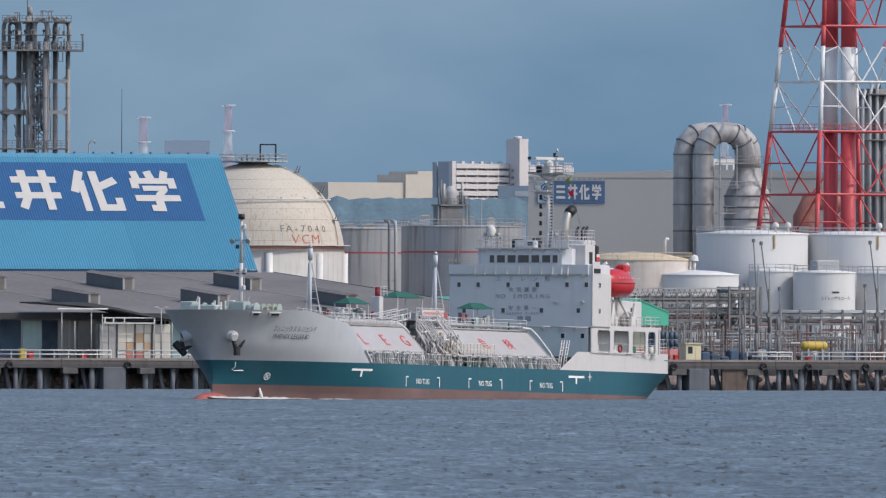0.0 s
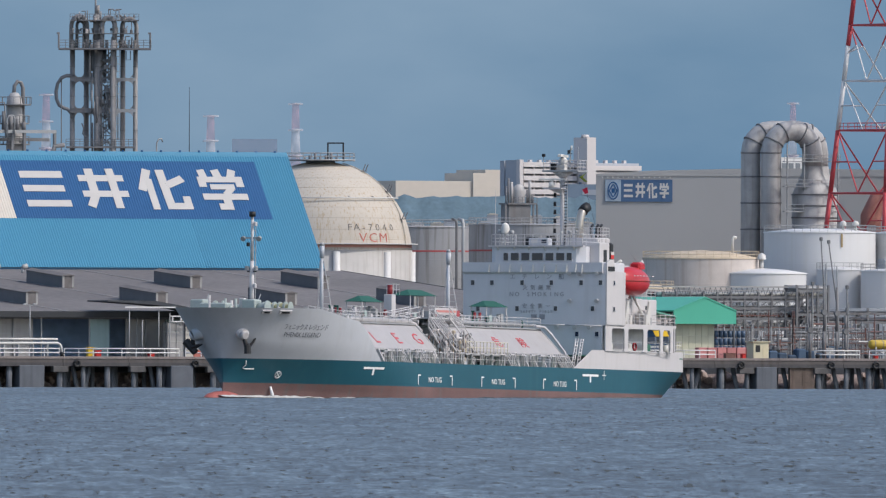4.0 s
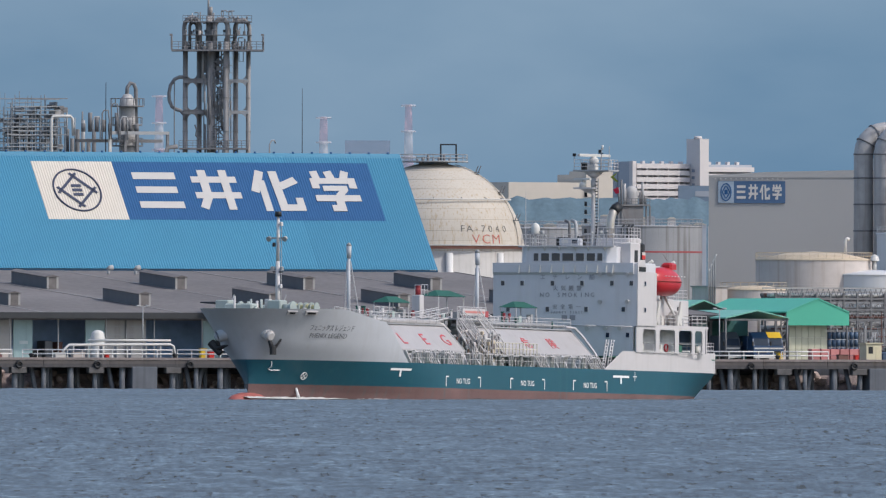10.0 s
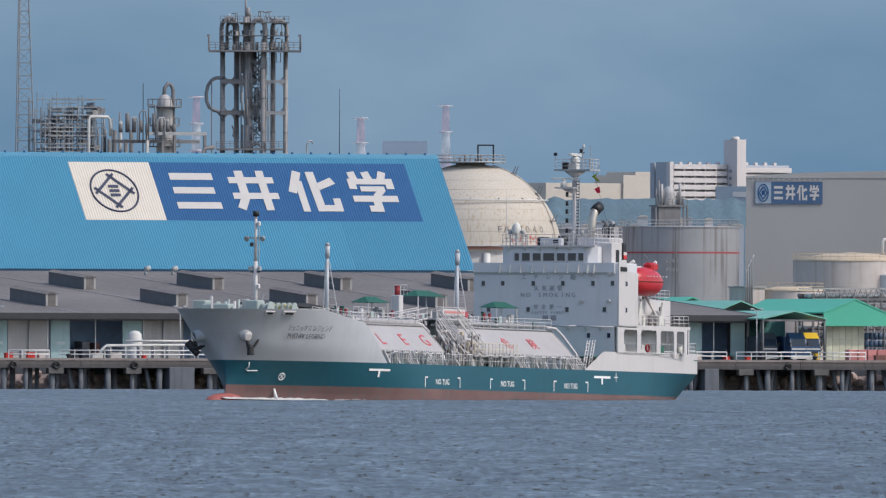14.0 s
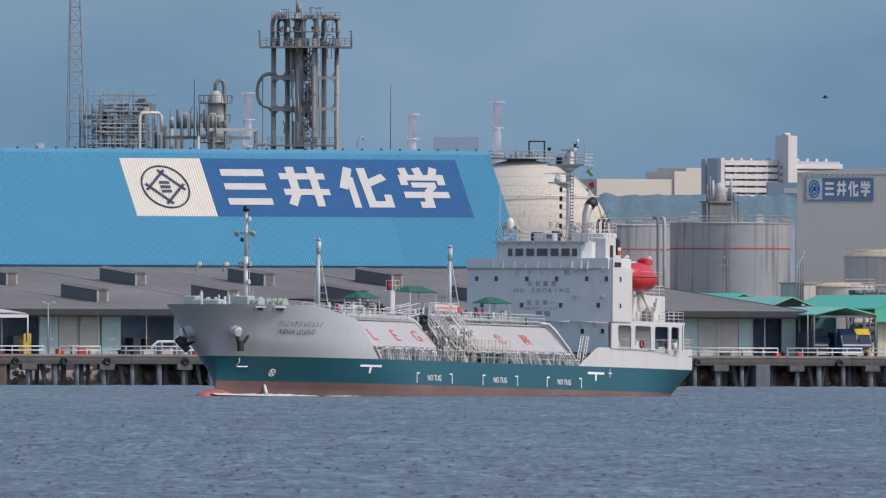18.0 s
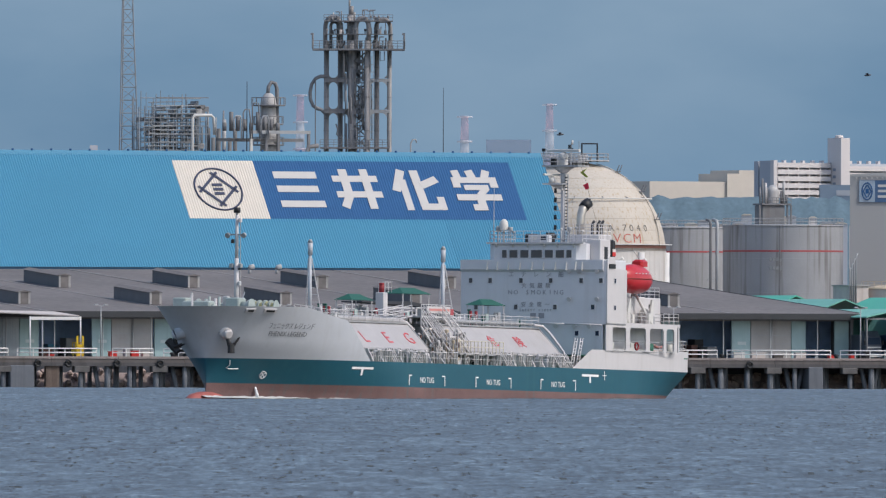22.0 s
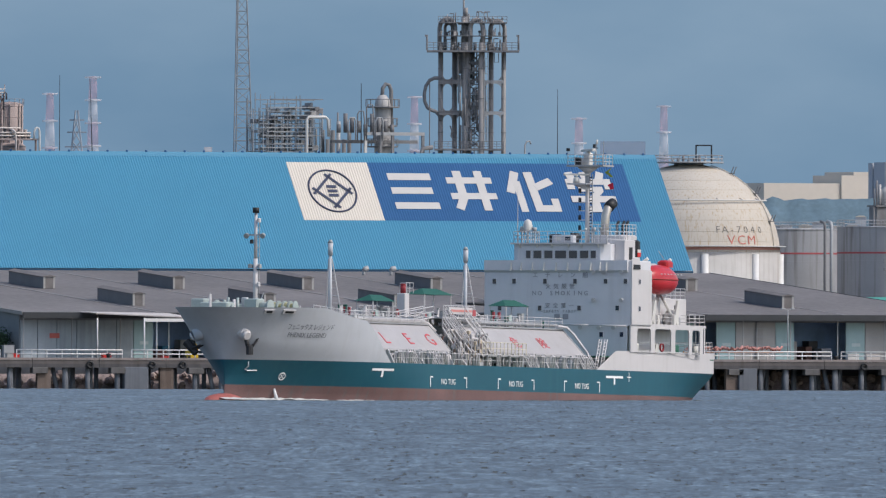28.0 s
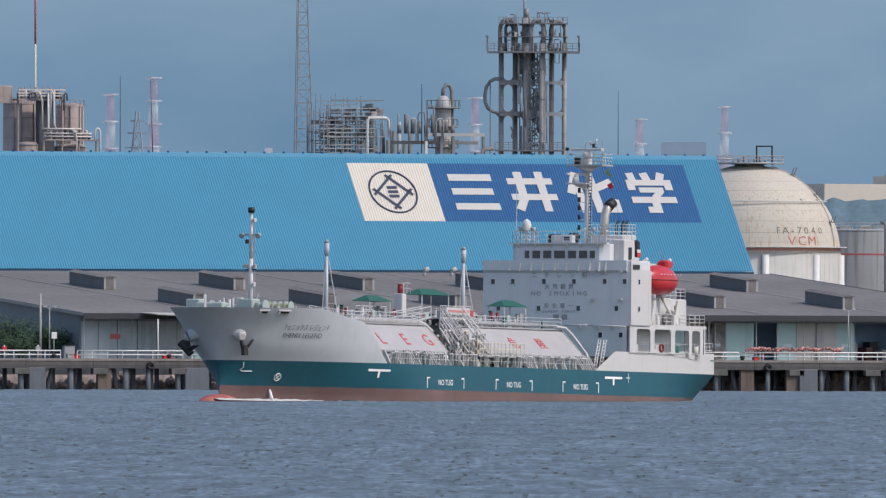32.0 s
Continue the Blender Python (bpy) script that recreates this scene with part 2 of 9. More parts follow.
# ---- water, land, distance ----
def water_material():
    m = bpy.data.materials.new("harbour_water")
    m.use_nodes = True
    nt = m.node_tree
    N, L = nt.nodes, nt.links
    p = N["Principled BSDF"]
    p.inputs["Base Color"].default_value = (0.062, 0.066, 0.060, 1)
    p.inputs["Roughness"].default_value = 0.22
    p.inputs["IOR"].default_value = 1.333
    tc = N.new("ShaderNodeTexCoord")
    acc = None
    for sx, sy, amp, off in ((0.03, 0.004, 0.045, 11.0), (0.45, 0.032, 0.07, 0.0), (1.5, 0.10, 0.11, 7.0), (5.0, 0.5, 0.13, 3.0)):
        mp = N.new("ShaderNodeMapping")
        mp.inputs["Scale"].default_value, mp.inputs["Location"].default_value = (sx, sy, 1), (off, off, off)
        L.new(tc.outputs["Object"], mp.inputs["Vector"])
        n = N.new("ShaderNodeTexNoise")
        n.inputs["Scale"].default_value, n.inputs["Detail"].default_value = 1.0, 4
        L.new(mp.outputs[0], n.inputs["Vector"])
        v = N.new("ShaderNodeVectorMath")
        v.operation = "MULTIPLY_ADD"
        v.inputs[1].default_value = (amp * 0.8, amp * 1.6, 0)
        v.inputs[2].default_value = (-amp * 0.4, -amp * 1.27, 0)
        L.new(n.outputs["Color"], v.inputs[0])
        if acc is None:
            acc = v.outputs[0]
        else:
            ad = N.new("ShaderNodeVectorMath")
            L.new(acc, ad.inputs[0])
            L.new(v.outputs[0], ad.inputs[1])
            acc = ad.outputs[0]
    # sparse steep wavelet faces turned to the shore
    mp = N.new("ShaderNodeMapping")
    mp.inputs["Scale"].default_value = (2.4, 0.15, 1)
    L.new(tc.outputs["Object"], mp.inputs["Vector"])
    n = N.new("ShaderNodeTexNoise")
    n.inputs["Scale"].default_value, n.inputs["Detail"].default_value = 1.0, 3
    L.new(mp.outputs[0], n.inputs["Vector"])
    r = N.new("ShaderNodeMapRange")
    r.inputs[1].default_value, r.inputs[2].default_value = 0.60, 0.72
    L.new(n.outputs[0], r.inputs[0])
    st = N.new("ShaderNodeVectorMath")
    st.operation = "MULTIPLY_ADD"
    st.inputs[1].default_value = (0, -0.26, 0)
    L.new(r.outputs[0], st.inputs[0])
    L.new(acc, st.inputs[2])
    acc = st.outputs[0]
    geo = N.new("ShaderNodeNewGeometry")
    ad = N.new("ShaderNodeVectorMath")
    L.new(geo.outputs["Normal"], ad.inputs[0])
    L.new(acc, ad.inputs[1])
    nm = N.new("ShaderNodeVectorMath")
    nm.operation = "NORMALIZE"
    L.new(ad.outputs[0], nm.inputs[0])
    L.new(nm.outputs[0], p.inputs["Normal"])
    return m


WATER = water_material()
solid("water", M().box(-4000, 4000, -1500, 4700, -3.0, -0.06), WATER, "calm blue-grey harbour water", "water", pose(0, 0, 0), kind="structure")


def wave_field():
    """Short wind waves over the channel, as one sheet of small crests."""
    ys, y = [], 430.0
    while y < 3052:
        ys.append(y)
        y *= 1.0026
    ys = np.array(ys)
    rows, cols = len(ys), 720
    X = (ys * 0.036 + 4)[:, None] * np.linspace(-1, 1, cols)[None, :]
    Y = np.repeat(ys[:, None], cols, 1)
    rng = np.random.RandomState(4)
    Z = np.zeros_like(X)
    for k in range(64):
        lam = 0.6 * 1.13 ** (k % 20) * rng.uniform(0.85, 1.2)
        ang = rng.normal(1.35, 0.5)
        Z += 0.0052 * lam ** 0.15 * np.sin((X * math.cos(ang) + Y * math.sin(ang)) * 6.283 / lam + rng.uniform(0, 6.28))
    gust = sum(np.sin(X * rng.uniform(0.05, 0.25) + Y * rng.uniform(0.004, 0.02) + rng.uniform(0, 6)) for _ in range(5)) / 5
    Z *= 1.0 + 0.5 * gust
    me = bpy.data.meshes.new("water_waves")
    co = np.stack([X, Y, Z], -1).reshape(-1, 3).astype(np.float32)
    i = np.arange(rows * cols).reshape(rows, cols)
    q = np.stack([i[:-1, :-1], i[:-1, 1:], i[1:, 1:], i[1:, :-1]], -1).reshape(-1, 4)
    me.vertices.add(len(co))
    me.vertices.foreach_set("co", co.ravel())
    me.loops.add(q.size)
    me.loops.foreach_set("vertex_index", q.ravel().astype(np.int32))
    me.polygons.add(len(q))
    me.polygons.foreach_set("loop_start", np.arange(0, q.size, 4, dtype=np.int32))
    me.polygons.foreach_set("use_smooth", np.ones(len(q), dtype=bool))
    me.update(calc_edges=True)
    me.materials.append(WATER)
    return tagged(new("water_waves", me), "small wind ripples on blue-grey harbour water", "water", kind="stuff")


waves = wave_field()

solid("ground", M().box(-3500, 3500, 8.6, 4200, -3, 4.0), LANDMAT, "pale concrete yard of a chemical works behind the quay", "ground", port(0, 0), kind="structure")


def mountain_material():
    m = bpy.data.materials.new("far_mountain_glow")
    m.use_nodes = True
    nt = m.node_tree
    N, L = nt.nodes, nt.links
    p = N["Principled BSDF"]
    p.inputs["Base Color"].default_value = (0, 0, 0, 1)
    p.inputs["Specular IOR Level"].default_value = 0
    tc = N.new("ShaderNodeTexCoord")
    mp = N.new("ShaderNodeMapping")
    mp.inputs["Scale"].default_value = (0.010, 0.010, 0.022)
    L.new(tc.outputs["Object"], mp.inputs["Vector"])
    n = N.new("ShaderNodeTexNoise")
    n.inputs["Scale"].default_value, n.inputs["Detail"].default_value, n.inputs["Roughness"].default_value = 1.0, 5, 0.5
    L.new(mp.outputs[0], n.inputs["Vector"])
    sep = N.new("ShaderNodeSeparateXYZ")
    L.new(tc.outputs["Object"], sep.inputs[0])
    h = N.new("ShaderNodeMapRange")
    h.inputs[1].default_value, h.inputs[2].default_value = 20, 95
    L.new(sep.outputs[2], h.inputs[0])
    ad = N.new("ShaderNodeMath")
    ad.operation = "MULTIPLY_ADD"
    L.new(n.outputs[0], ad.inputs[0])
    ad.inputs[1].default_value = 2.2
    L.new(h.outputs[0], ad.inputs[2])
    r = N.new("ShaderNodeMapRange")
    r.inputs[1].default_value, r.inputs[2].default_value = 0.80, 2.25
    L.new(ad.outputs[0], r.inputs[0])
    # Daylight and haze on the slopes are given off as blue emission.
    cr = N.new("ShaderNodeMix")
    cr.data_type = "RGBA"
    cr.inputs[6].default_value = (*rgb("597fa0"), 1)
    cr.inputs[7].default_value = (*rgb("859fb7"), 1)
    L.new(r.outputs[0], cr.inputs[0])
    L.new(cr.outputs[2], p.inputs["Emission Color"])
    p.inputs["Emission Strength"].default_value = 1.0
    return m


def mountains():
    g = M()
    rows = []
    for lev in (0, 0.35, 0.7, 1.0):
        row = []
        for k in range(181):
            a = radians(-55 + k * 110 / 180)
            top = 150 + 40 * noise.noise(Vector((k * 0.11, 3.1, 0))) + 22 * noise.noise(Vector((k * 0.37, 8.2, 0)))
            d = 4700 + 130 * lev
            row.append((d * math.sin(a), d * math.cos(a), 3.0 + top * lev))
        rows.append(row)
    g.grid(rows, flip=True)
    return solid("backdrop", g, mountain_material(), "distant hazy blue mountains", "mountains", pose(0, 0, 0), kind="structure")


mountains()


# ---- the gas carrier: local x ahead, y to port, z up from the water ----
HB = 7.8


def stem_x(z):
    z = max(z, 0)
    return 16.2 - 0.108 * z + 0.0371 * z ** 2 + 0.0033 * z ** 3


def half_breadth(x, z):
    """Half the hull's breadth at a place along it and a height."""
    xs = stem_x(z)
    k = min(max(z / 8.4, 0), 1)
    le = 30 - 12 * k
    pw = 1.75 + 0.75 * k
    b = HB
    if x > xs - le:
        b = HB * (1 - min((x - (xs - le)) / le, 1) ** pw) ** (1 - 0.5 * min(max(z / 5, 0), 1))
    if x < -60:
        q = (-60 - x) / 15.2
        b *= 1 - (0.12 + 0.45 * (1 - min(max((z + 0.3) / 3.8, 0), 1))) * q ** 2
    return max(b, 0.02)


def fc_top(x):
    """Height of the white plating forward and aft above the main deck's edge."""
    pts = [(-75.3, 5.62), (-51.5, 5.5), (-47.3, 3.62), (-3.5, 3.62), (1.4, 7.4), (4.5, 7.75), (9.7, 8.55), (24.2, 8.45)]
    for (a, za), (b, zb) in zip(pts, pts[1:]):
        if a <= x <= b:
            return za + (zb - za) * (x - a) / (b - a)
    return pts[-1][1]


def hull_band(name, z_low, z_high, x0, x1, m, parent, label, n=70, rows=5, fine=1.9):
    """A strip of plating on both sides of the hull, closed at the stern."""
    g = M()
    halves = []
    for side in (1, -1):
        grid = []
        for j in range(rows + 1):
            row = []
            for i in range(n + 1):
                f = i / n
                lo, hi = (z_low, z_high(x0 + (x1 - x0) * f) if callable(z_high) else z_high)
                z = lo + (hi - lo) * j / rows
                xa = x0 + (2.2 * (1 - min(max((z + 0.2) / 3.4, 0), 1)) if x0 < -70 else 0)
                xb = min(x1, stem_x(z)) if x1 > 10 else x1
                x = xa + (xb - xa) * (1 - (1 - f) ** fine)
                if callable(z_high):
                    for _ in range(4):
                        z = lo + (z_high(x) - lo) * j / rows
                        xb = stem_x(z) if x1 > 10 else x1
                        x = xa + (xb - xa) * (1 - (1 - f) ** fine)
                row.append((x, side * half_breadth(x, z), z))
            grid.append(row)
        halves.append(grid)
        if x0 < -70:
            g.grid([[(r[0][0], side * 0.0, r[0][2]), r[0]] for r in grid], flip=side < 0, smooth=False)
    if x1 > 10:
        g.grid([a[:-1] + [(a[-1][0], 0.0, a[-1][2])] + b[-2::-1] for a, b in zip(*halves)], flip=True)
    else:
        for grid, flip in zip(halves, (True, False)):
            g.grid(grid, flip=flip)
    return part(name, g, m, parent, label)


ship = thing("gas_carrier", "white and teal liquefied gas carrier under way in the harbour", "ship", pose(0, 0, 0))
hull_band("hull_bottom", -1.6, 1.27, -75.2, 30, BOOT, ship, "worn red boot-top paint")
hull_band("hull_side", 1.27, 3.62, -75.2, 30, GREEN, ship, "teal hull plating", rows=3)
hull_band("bow_plating", 3.62, fc_top, -3.5, 30, SHIPGREY, ship, "pale grey flared bow", n=50, rows=8, fine=2.6)
hull_band("stern_plating", 3.62, fc_top, -75.2, -47.3, SHIPWHITE, ship, "white stern bulwark", n=40, rows=2)


def deck_sheet(name, x0, x1, z, m, inset=0.1, n=40):
    g = M()
    rows = []
    for i in range(n + 1):
        x = x0 + (x1 - x0) * i / n
        b = max(half_breadth(x, z) - inset, 0.01)
        rows.append([(x, -b, z), (x, b, z)])
    g.grid(rows, smooth=False, flip=True)
    return part(name, g, m, ship)


deck_sheet("main_deck", -75.0, 6, 3.5, DECKGREEN)
deck_sheet("forecastle_deck", 0.8, 18.3, 7.25, DECKGREEN, 0.15)
part("forecastle_bulkhead", M().box(0.6, 0.8, -6.8, 6.8, 3.5, 7.25), SHIPGREY, ship)
# bulb under the stem
part("bulbous_bow", M().lathe([(0.01, 4.3), (0.55, 4.0), (0.95, 3.2), (1.15, 1.8), (1.2, 0.0), (1.2, -4.0)], 20), BULBRED, ship,
     "scuffed bright red bulb", at=pose(15.6, 0, -0.75, 0, 90, 0))
def on_side(x, z, out=0.03):
    """A pose on the port plating: local x runs aft to the right as seen from abeam, local z looks outboard."""
    b0, b1 = half_breadth(x + 0.6, z), half_breadth(x - 0.6, z)
    up, dn = half_breadth(x, z + 0.4), half_breadth(x, z - 0.4)
    right = Vector((-1.2, b1 - b0, 0)).normalized()
    high = Vector((0, (up - dn), 0.8)).normalized()
    face = right.cross(high).normalized()
    high = face.cross(right)
    m = Matrix((right, high, face)).transposed().to_4x4()
    return Matrix.Translation(Vector((x, half_breadth(x, z), z)) + face * out) @ m


def rail(parent, pts, h=1.05, bars=3, gap=1.6, m=None, r=0.035, name="railing"):
    """A guard rail along a line of feet: posts and bars in one mesh."""
    g = M()
    pts = [Vector(p) for p in pts]
    for a, b in zip(pts, pts[1:]):
        n = max(1, round((b - a).length / gap))
        for k in range(n + 1):
            p = a.lerp(b, k / n)
            g.ring(p, p + Vector((0, 0, h)), r, n=5)
        for j in range(bars):
            z = Vector((0, 0, h * (j + 1) / bars))
            g.ring(a + z, b + z, r * 0.8, n=5)
    return part(name, g, m or SHIPWHITE, parent)


# two insulated tanks under white domed covers
for x0, x1 in ((-18.6, -2.2), (-47.5, -24.6)):
    prof = [(-6.4, 4.85), (-6.38, 5.0), (-4.15, 7.28), (-3.9, 7.4), (3.9, 7.4), (4.15, 7.28), (6.38, 5.0), (6.4, 4.85)]
    tk = part("tank_cover", M().prism(prof, "x", x0, x1), COVERWHITE, ship, "white painted tank cover with sloping sides")
    part("tank_skirt", M().box(x0 + 0.3, x1 - 0.3, -5.6, 5.6, 3.5, 5.0), SHIPGREY, ship)
    for sy in (1, -1):
        part("dome_edge", M().box(x0, x1, sy * 6.28 - 0.1, sy * 6.28 + 0.1, 4.78, 5.0), GALV, tk)
    for x in (x0, x1):
        part("dome_end_rim", M().tube([(x, -6.45, 4.9), (x, -4.1, 7.36), (x, 4.1, 7.36), (x, 6.45, 4.9)], 0.09, 6), GALV, tk)
    for k, x in enumerate(np.arange(x0 + 1.0, x1 - 0.5, 2.1)):
        for sy in (1, -1):
            part("tank_saddle", M().prism([(sy * 6.35, 4.9), (sy * 6.6, 4.9), (sy * 7.3, 3.5), (sy * 6.6, 3.5)], "x", x - 0.09, x + 0.09), SHIPWHITE, tk)
    # walkway with pipes along the crown
    part("crown_walkway", M().box(x0, x1, -4.1, 4.1, 7.42, 7.55), GALV, ship, "galvanised walkway over the tank")
    rail(ship, [(x0, 4.0, 7.55), (x1, 4.0, 7.55)], 1.0, 3, 1.5)
    rail(ship, [(x0, -4.0, 7.55), (x1, -4.0, 7.55)], 1.0, 3, 1.5)
    for y, r, z in ((3.3, 0.16, 7.85), (2.6, 0.12, 7.8), (2.0, 0.2, 7.95), (-1.2, 0.14, 7.8), (-2.4, 0.2, 7.95)):
        part("deck_pipe", M().ring((x0 - 0.3, y, z), (x1 + 0.3, y, z), r, n=10), (SHIPWHITE, GALV)[int(r > 0.15)], ship)

# white insulated pipe over the forward dome's port edge
part("cargo_line", M().tube([(-1.2, 3.7, 7.75), (-17.8, 3.7, 7.75), (-18.6, 3.9, 7.5), (-19.2, 4.4, 6.8)], 0.22, 10), SHIPWHITE, ship)

# painted writing on the domes
REDMARK = mat("red_marking", (0.48, 0.05, 0.06), 0.5, vary=0.1)


def on_dome(x, f):
    """A pose on the port slope of a tank cover, f of the way up it."""
    n = Vector((0, 2.28, 2.23)).normalized()
    r = Vector((-1, 0, 0))
    return Matrix.Translation(Vector((x, 6.38 - 2.23 * f, 5.0 + 2.28 * f)) + n * 0.02) @ Matrix((r, n.cross(r), n)).transposed().to_4x4()


for ch, x in (("L", -6.5), ("E", -11.5), ("G", -16.2)):
    lettering("tank_letter", ch, 2.1, REDMARK, ship, on_dome(x, 0.42), 1.1)
for ch, x in (("\u5371", -34.5), ("\u967a", -40.4)):
    lettering("tank_letter", ch, 1.5, REDMARK, ship, on_dome(x, 0.42), 1.15)

# rails along the sheer and pipe supports below the domes
rail(ship, [(-4.2, 7.6, 3.6), (-48.0, 7.6, 3.6)], 1.1, 2, 1.45, r=0.03)
rail(ship, [(-4.2, -7.6, 3.6), (-48.0, -7.6, 3.6)], 1.1, 3, 1.45, r=0.04)
rng = random.Random(5)
for x in np.arange(-5.5, -47.5, -2.35):
    part("fairlead_brace", M().ring((x, 7.5, 4.75), (x - 0.75, 7.0, 3.5), 0.11, n=6), SHIPWHITE, ship)
    if rng.random() < 0.75:
        part("fairlead_brace", M().ring((x - 0.4, 7.5, 4.75), (x - 1.2, 7.0, 3.5), 0.11, n=6), SHIPWHITE, ship)
for k in range(26):
    x = rng.uniform(-47, -5)
    w, h = rng.uniform(0.3, 0.9), rng.uniform(0.4, 1.2)
    part("deck_fitting", M().cbox(x, x + w, 6.4, 6.4 + rng.uniform(0.3, 0.6), 3.5, 3.5 + h, 0.05),
         (SHIPWHITE, GALV, BLACK, GALV, SHIPGREY)[k % 5 if k % 5 != 3 or k > 12 else 0], ship)

for x in (-45.6, -47.2, -33.9, -13.6, -9.2):
    for d in (0, 0.9):
        part("deck_ladder", M().ring((x - d, 7.35, 3.5), (x - d + 0.9, 6.9, 5.0), 0.07, n=6).ring((x - d - 0.4, 7.35, 3.5), (x - d + 0.5, 6.9, 5.0), 0.07, n=6), SHIPWHITE, ship, "white inclined deck ladder")
for k in range(40):
    x = rng.uniform(-47.5, -4.5)
    w, h, y = rng.uniform(0.3, 0.7), rng.uniform(0.7, 1.5), rng.uniform(6.5, 7.3)
    part("deck_hoop", M().tube([(x, y, 3.5), (x, y, 3.4 + h), (x - 0.1, y, 3.5 + h), (x - w + 0.1, y, 3.5 + h), (x - w, y, 3.4 + h), (x - w, y, 3.5)], 0.05, 5), (SHIPWHITE, GALV, SHIPWHITE)[k % 3], ship)
for x in (-48.4, -49.6):
    lad = part("aft_ladder", M().ring((x, 7.0, 3.5), (x - 1.1, 7.0, 6.6), 0.07, n=6).ring((x - 0.55, 7.0, 3.5), (x - 1.65, 7.0, 6.6), 0.07, n=6), SHIPWHITE, ship, "white steep deck ladder")
    for k in range(1, 9):
        part("rung", M().ring((x - 1.1 * k / 9, 7.0, 3.5 + 3.1 * k / 9), (x - 0.55 - 1.1 * k / 9, 7.0, 3.5 + 3.1 * k / 9), 0.035, n=5), SHIPWHITE, lad)
part("cover_end_pipe", M().tube([(-46.0, 4.2, 7.75), (-47.6, 4.4, 7.7), (-48.0, 5.0, 7.0), (-48.0, 6.5, 5.2), (-47.7, 6.8, 4.7), (-46.6, 6.9, 4.5)], 0.12, 8), SHIPWHITE, ship)
# manifold platform and crossing stairs between the domes
PLATE = mat("pale_deck_steel", (0.50, 0.49, 0.48), 0.55, vary=0.15)
part("manifold_platform", M().box(-27.2, -20.6, -4.6, 4.6, 8.1, 8.25), PLATE, ship)
rail(ship, [(-20.7, 4.5, 8.25), (-27.1, 4.5, 8.25)], 1.1, 3, 1.0, r=0.045)
rail(ship, [(-20.7, -4.5, 8.25), (-27.1, -4.5, 8.25)], 1.1, 3, 1.0, r=0.045)


def stairs(a, b, width, n, m=PLATE):
    """An inclined ladder from a down to b with treads, stringers and hand rails."""
    a, b = Vector(a), Vector(b)
    side = Vector((0, 0, 1)).cross(b - a).normalized() * width / 2
    st = part("ladder", M().ring(a + side, b + side, 0.09, n=6).ring(a - side, b - side, 0.09, n=6), SHIPWHITE, ship)
    for k in range(1, n):
        p = a.lerp(b, k / n)
        q = (b - a).normalized() * 0.1
        q.z = 0
        part("tread", M().add([p + side - q, p - side - q, p - side + q, p + side + q], [(0, 1, 2, 3)]), m, st)
    for s in (1, -1):
        for h in (0.55, 1.05):
            part("hand_rail", M().ring(a + side * s + Vector((0, 0, h)), b + side * s + Vector((0, 0, h)), 0.05, n=6), SHIPWHITE, st)
        for k in range(0, n + 1, 3):
            p = a.lerp(b, k / n) + side * s
            part("stanchion", M().ring(p, p + Vector((0, 0, 1.05)), 0.04, n=5), SHIPWHITE, st)
    return st


stairs((-20.6, 3.0, 8.2), (-14.4, 3.0, 7.55), 1.1, 10)
stairs((-27.2, 3.2, 8.2), (-30.2, 3.2, 7.5), 1.1, 9)
stairs((-21.2, 4.6, 8.2), (-21.9, 7.1, 4.9), 1.3, 12)
stairs((-24.6, 4.9, 8.2), (-25.6, 7.2, 4.9), 1.2, 12)
stairs((-19.2, 5.2, 7.2), (-20.3, 7.2, 3.6), 1.0, 12)
part("notice_board", M().box(-26.6, -21.6, 4.62, 4.7, 8.55, 9.2), SHIPWHITE, ship, "white notice with red lettering")
part("notice_stripe", M().box(-26.4, -22.0, 4.7, 4.73, 8.76, 8.98), mat("faded_red", (0.55, 0.22, 0.2), 0.6), ship)
part("notice_end", M().box(-27.3, -26.6, 4.62, 4.72, 8.4, 9.0), mat("weathered_red", (0.36, 0.07, 0.08), 0.6), ship)
for k in range(84):
    x, y, z = rng.uniform(-25.6, -19.0), rng.uniform(3.8, 6.8), rng.uniform(3.6, 5.6)
    kind = k % 4
    if kind == 0:
        g = M().tube([(x, y, 3.5), (x, y, z + 1.2), (x - 0.25, y + 0.2, z + 1.5), (x - 0.7, y + 0.5, z + 1.5)], 0.11, 7)
    elif kind == 1:
        g = M().ring((x, y, z), (x - rng.uniform(0.8, 2.4), y, z), rng.uniform(0.08, 0.18), n=8)
    elif kind == 2:
        g = M().ring((x, y, z + 1), (x, y + 0.25, z + 1), 0.32, n=12).ring((x, y, 3.5), (x, y, z + 1), 0.08, n=6)
    else:
        g = M().ring((x, 4.4, 7.9 - (z - 3.6)), (x, y + 0.2, z), 0.07, n=6)
    part("manifold_pipe", g, (GALV, SHIPWHITE, RUSTY, SHIPWHITE, BEIGE)[k % 5], ship)
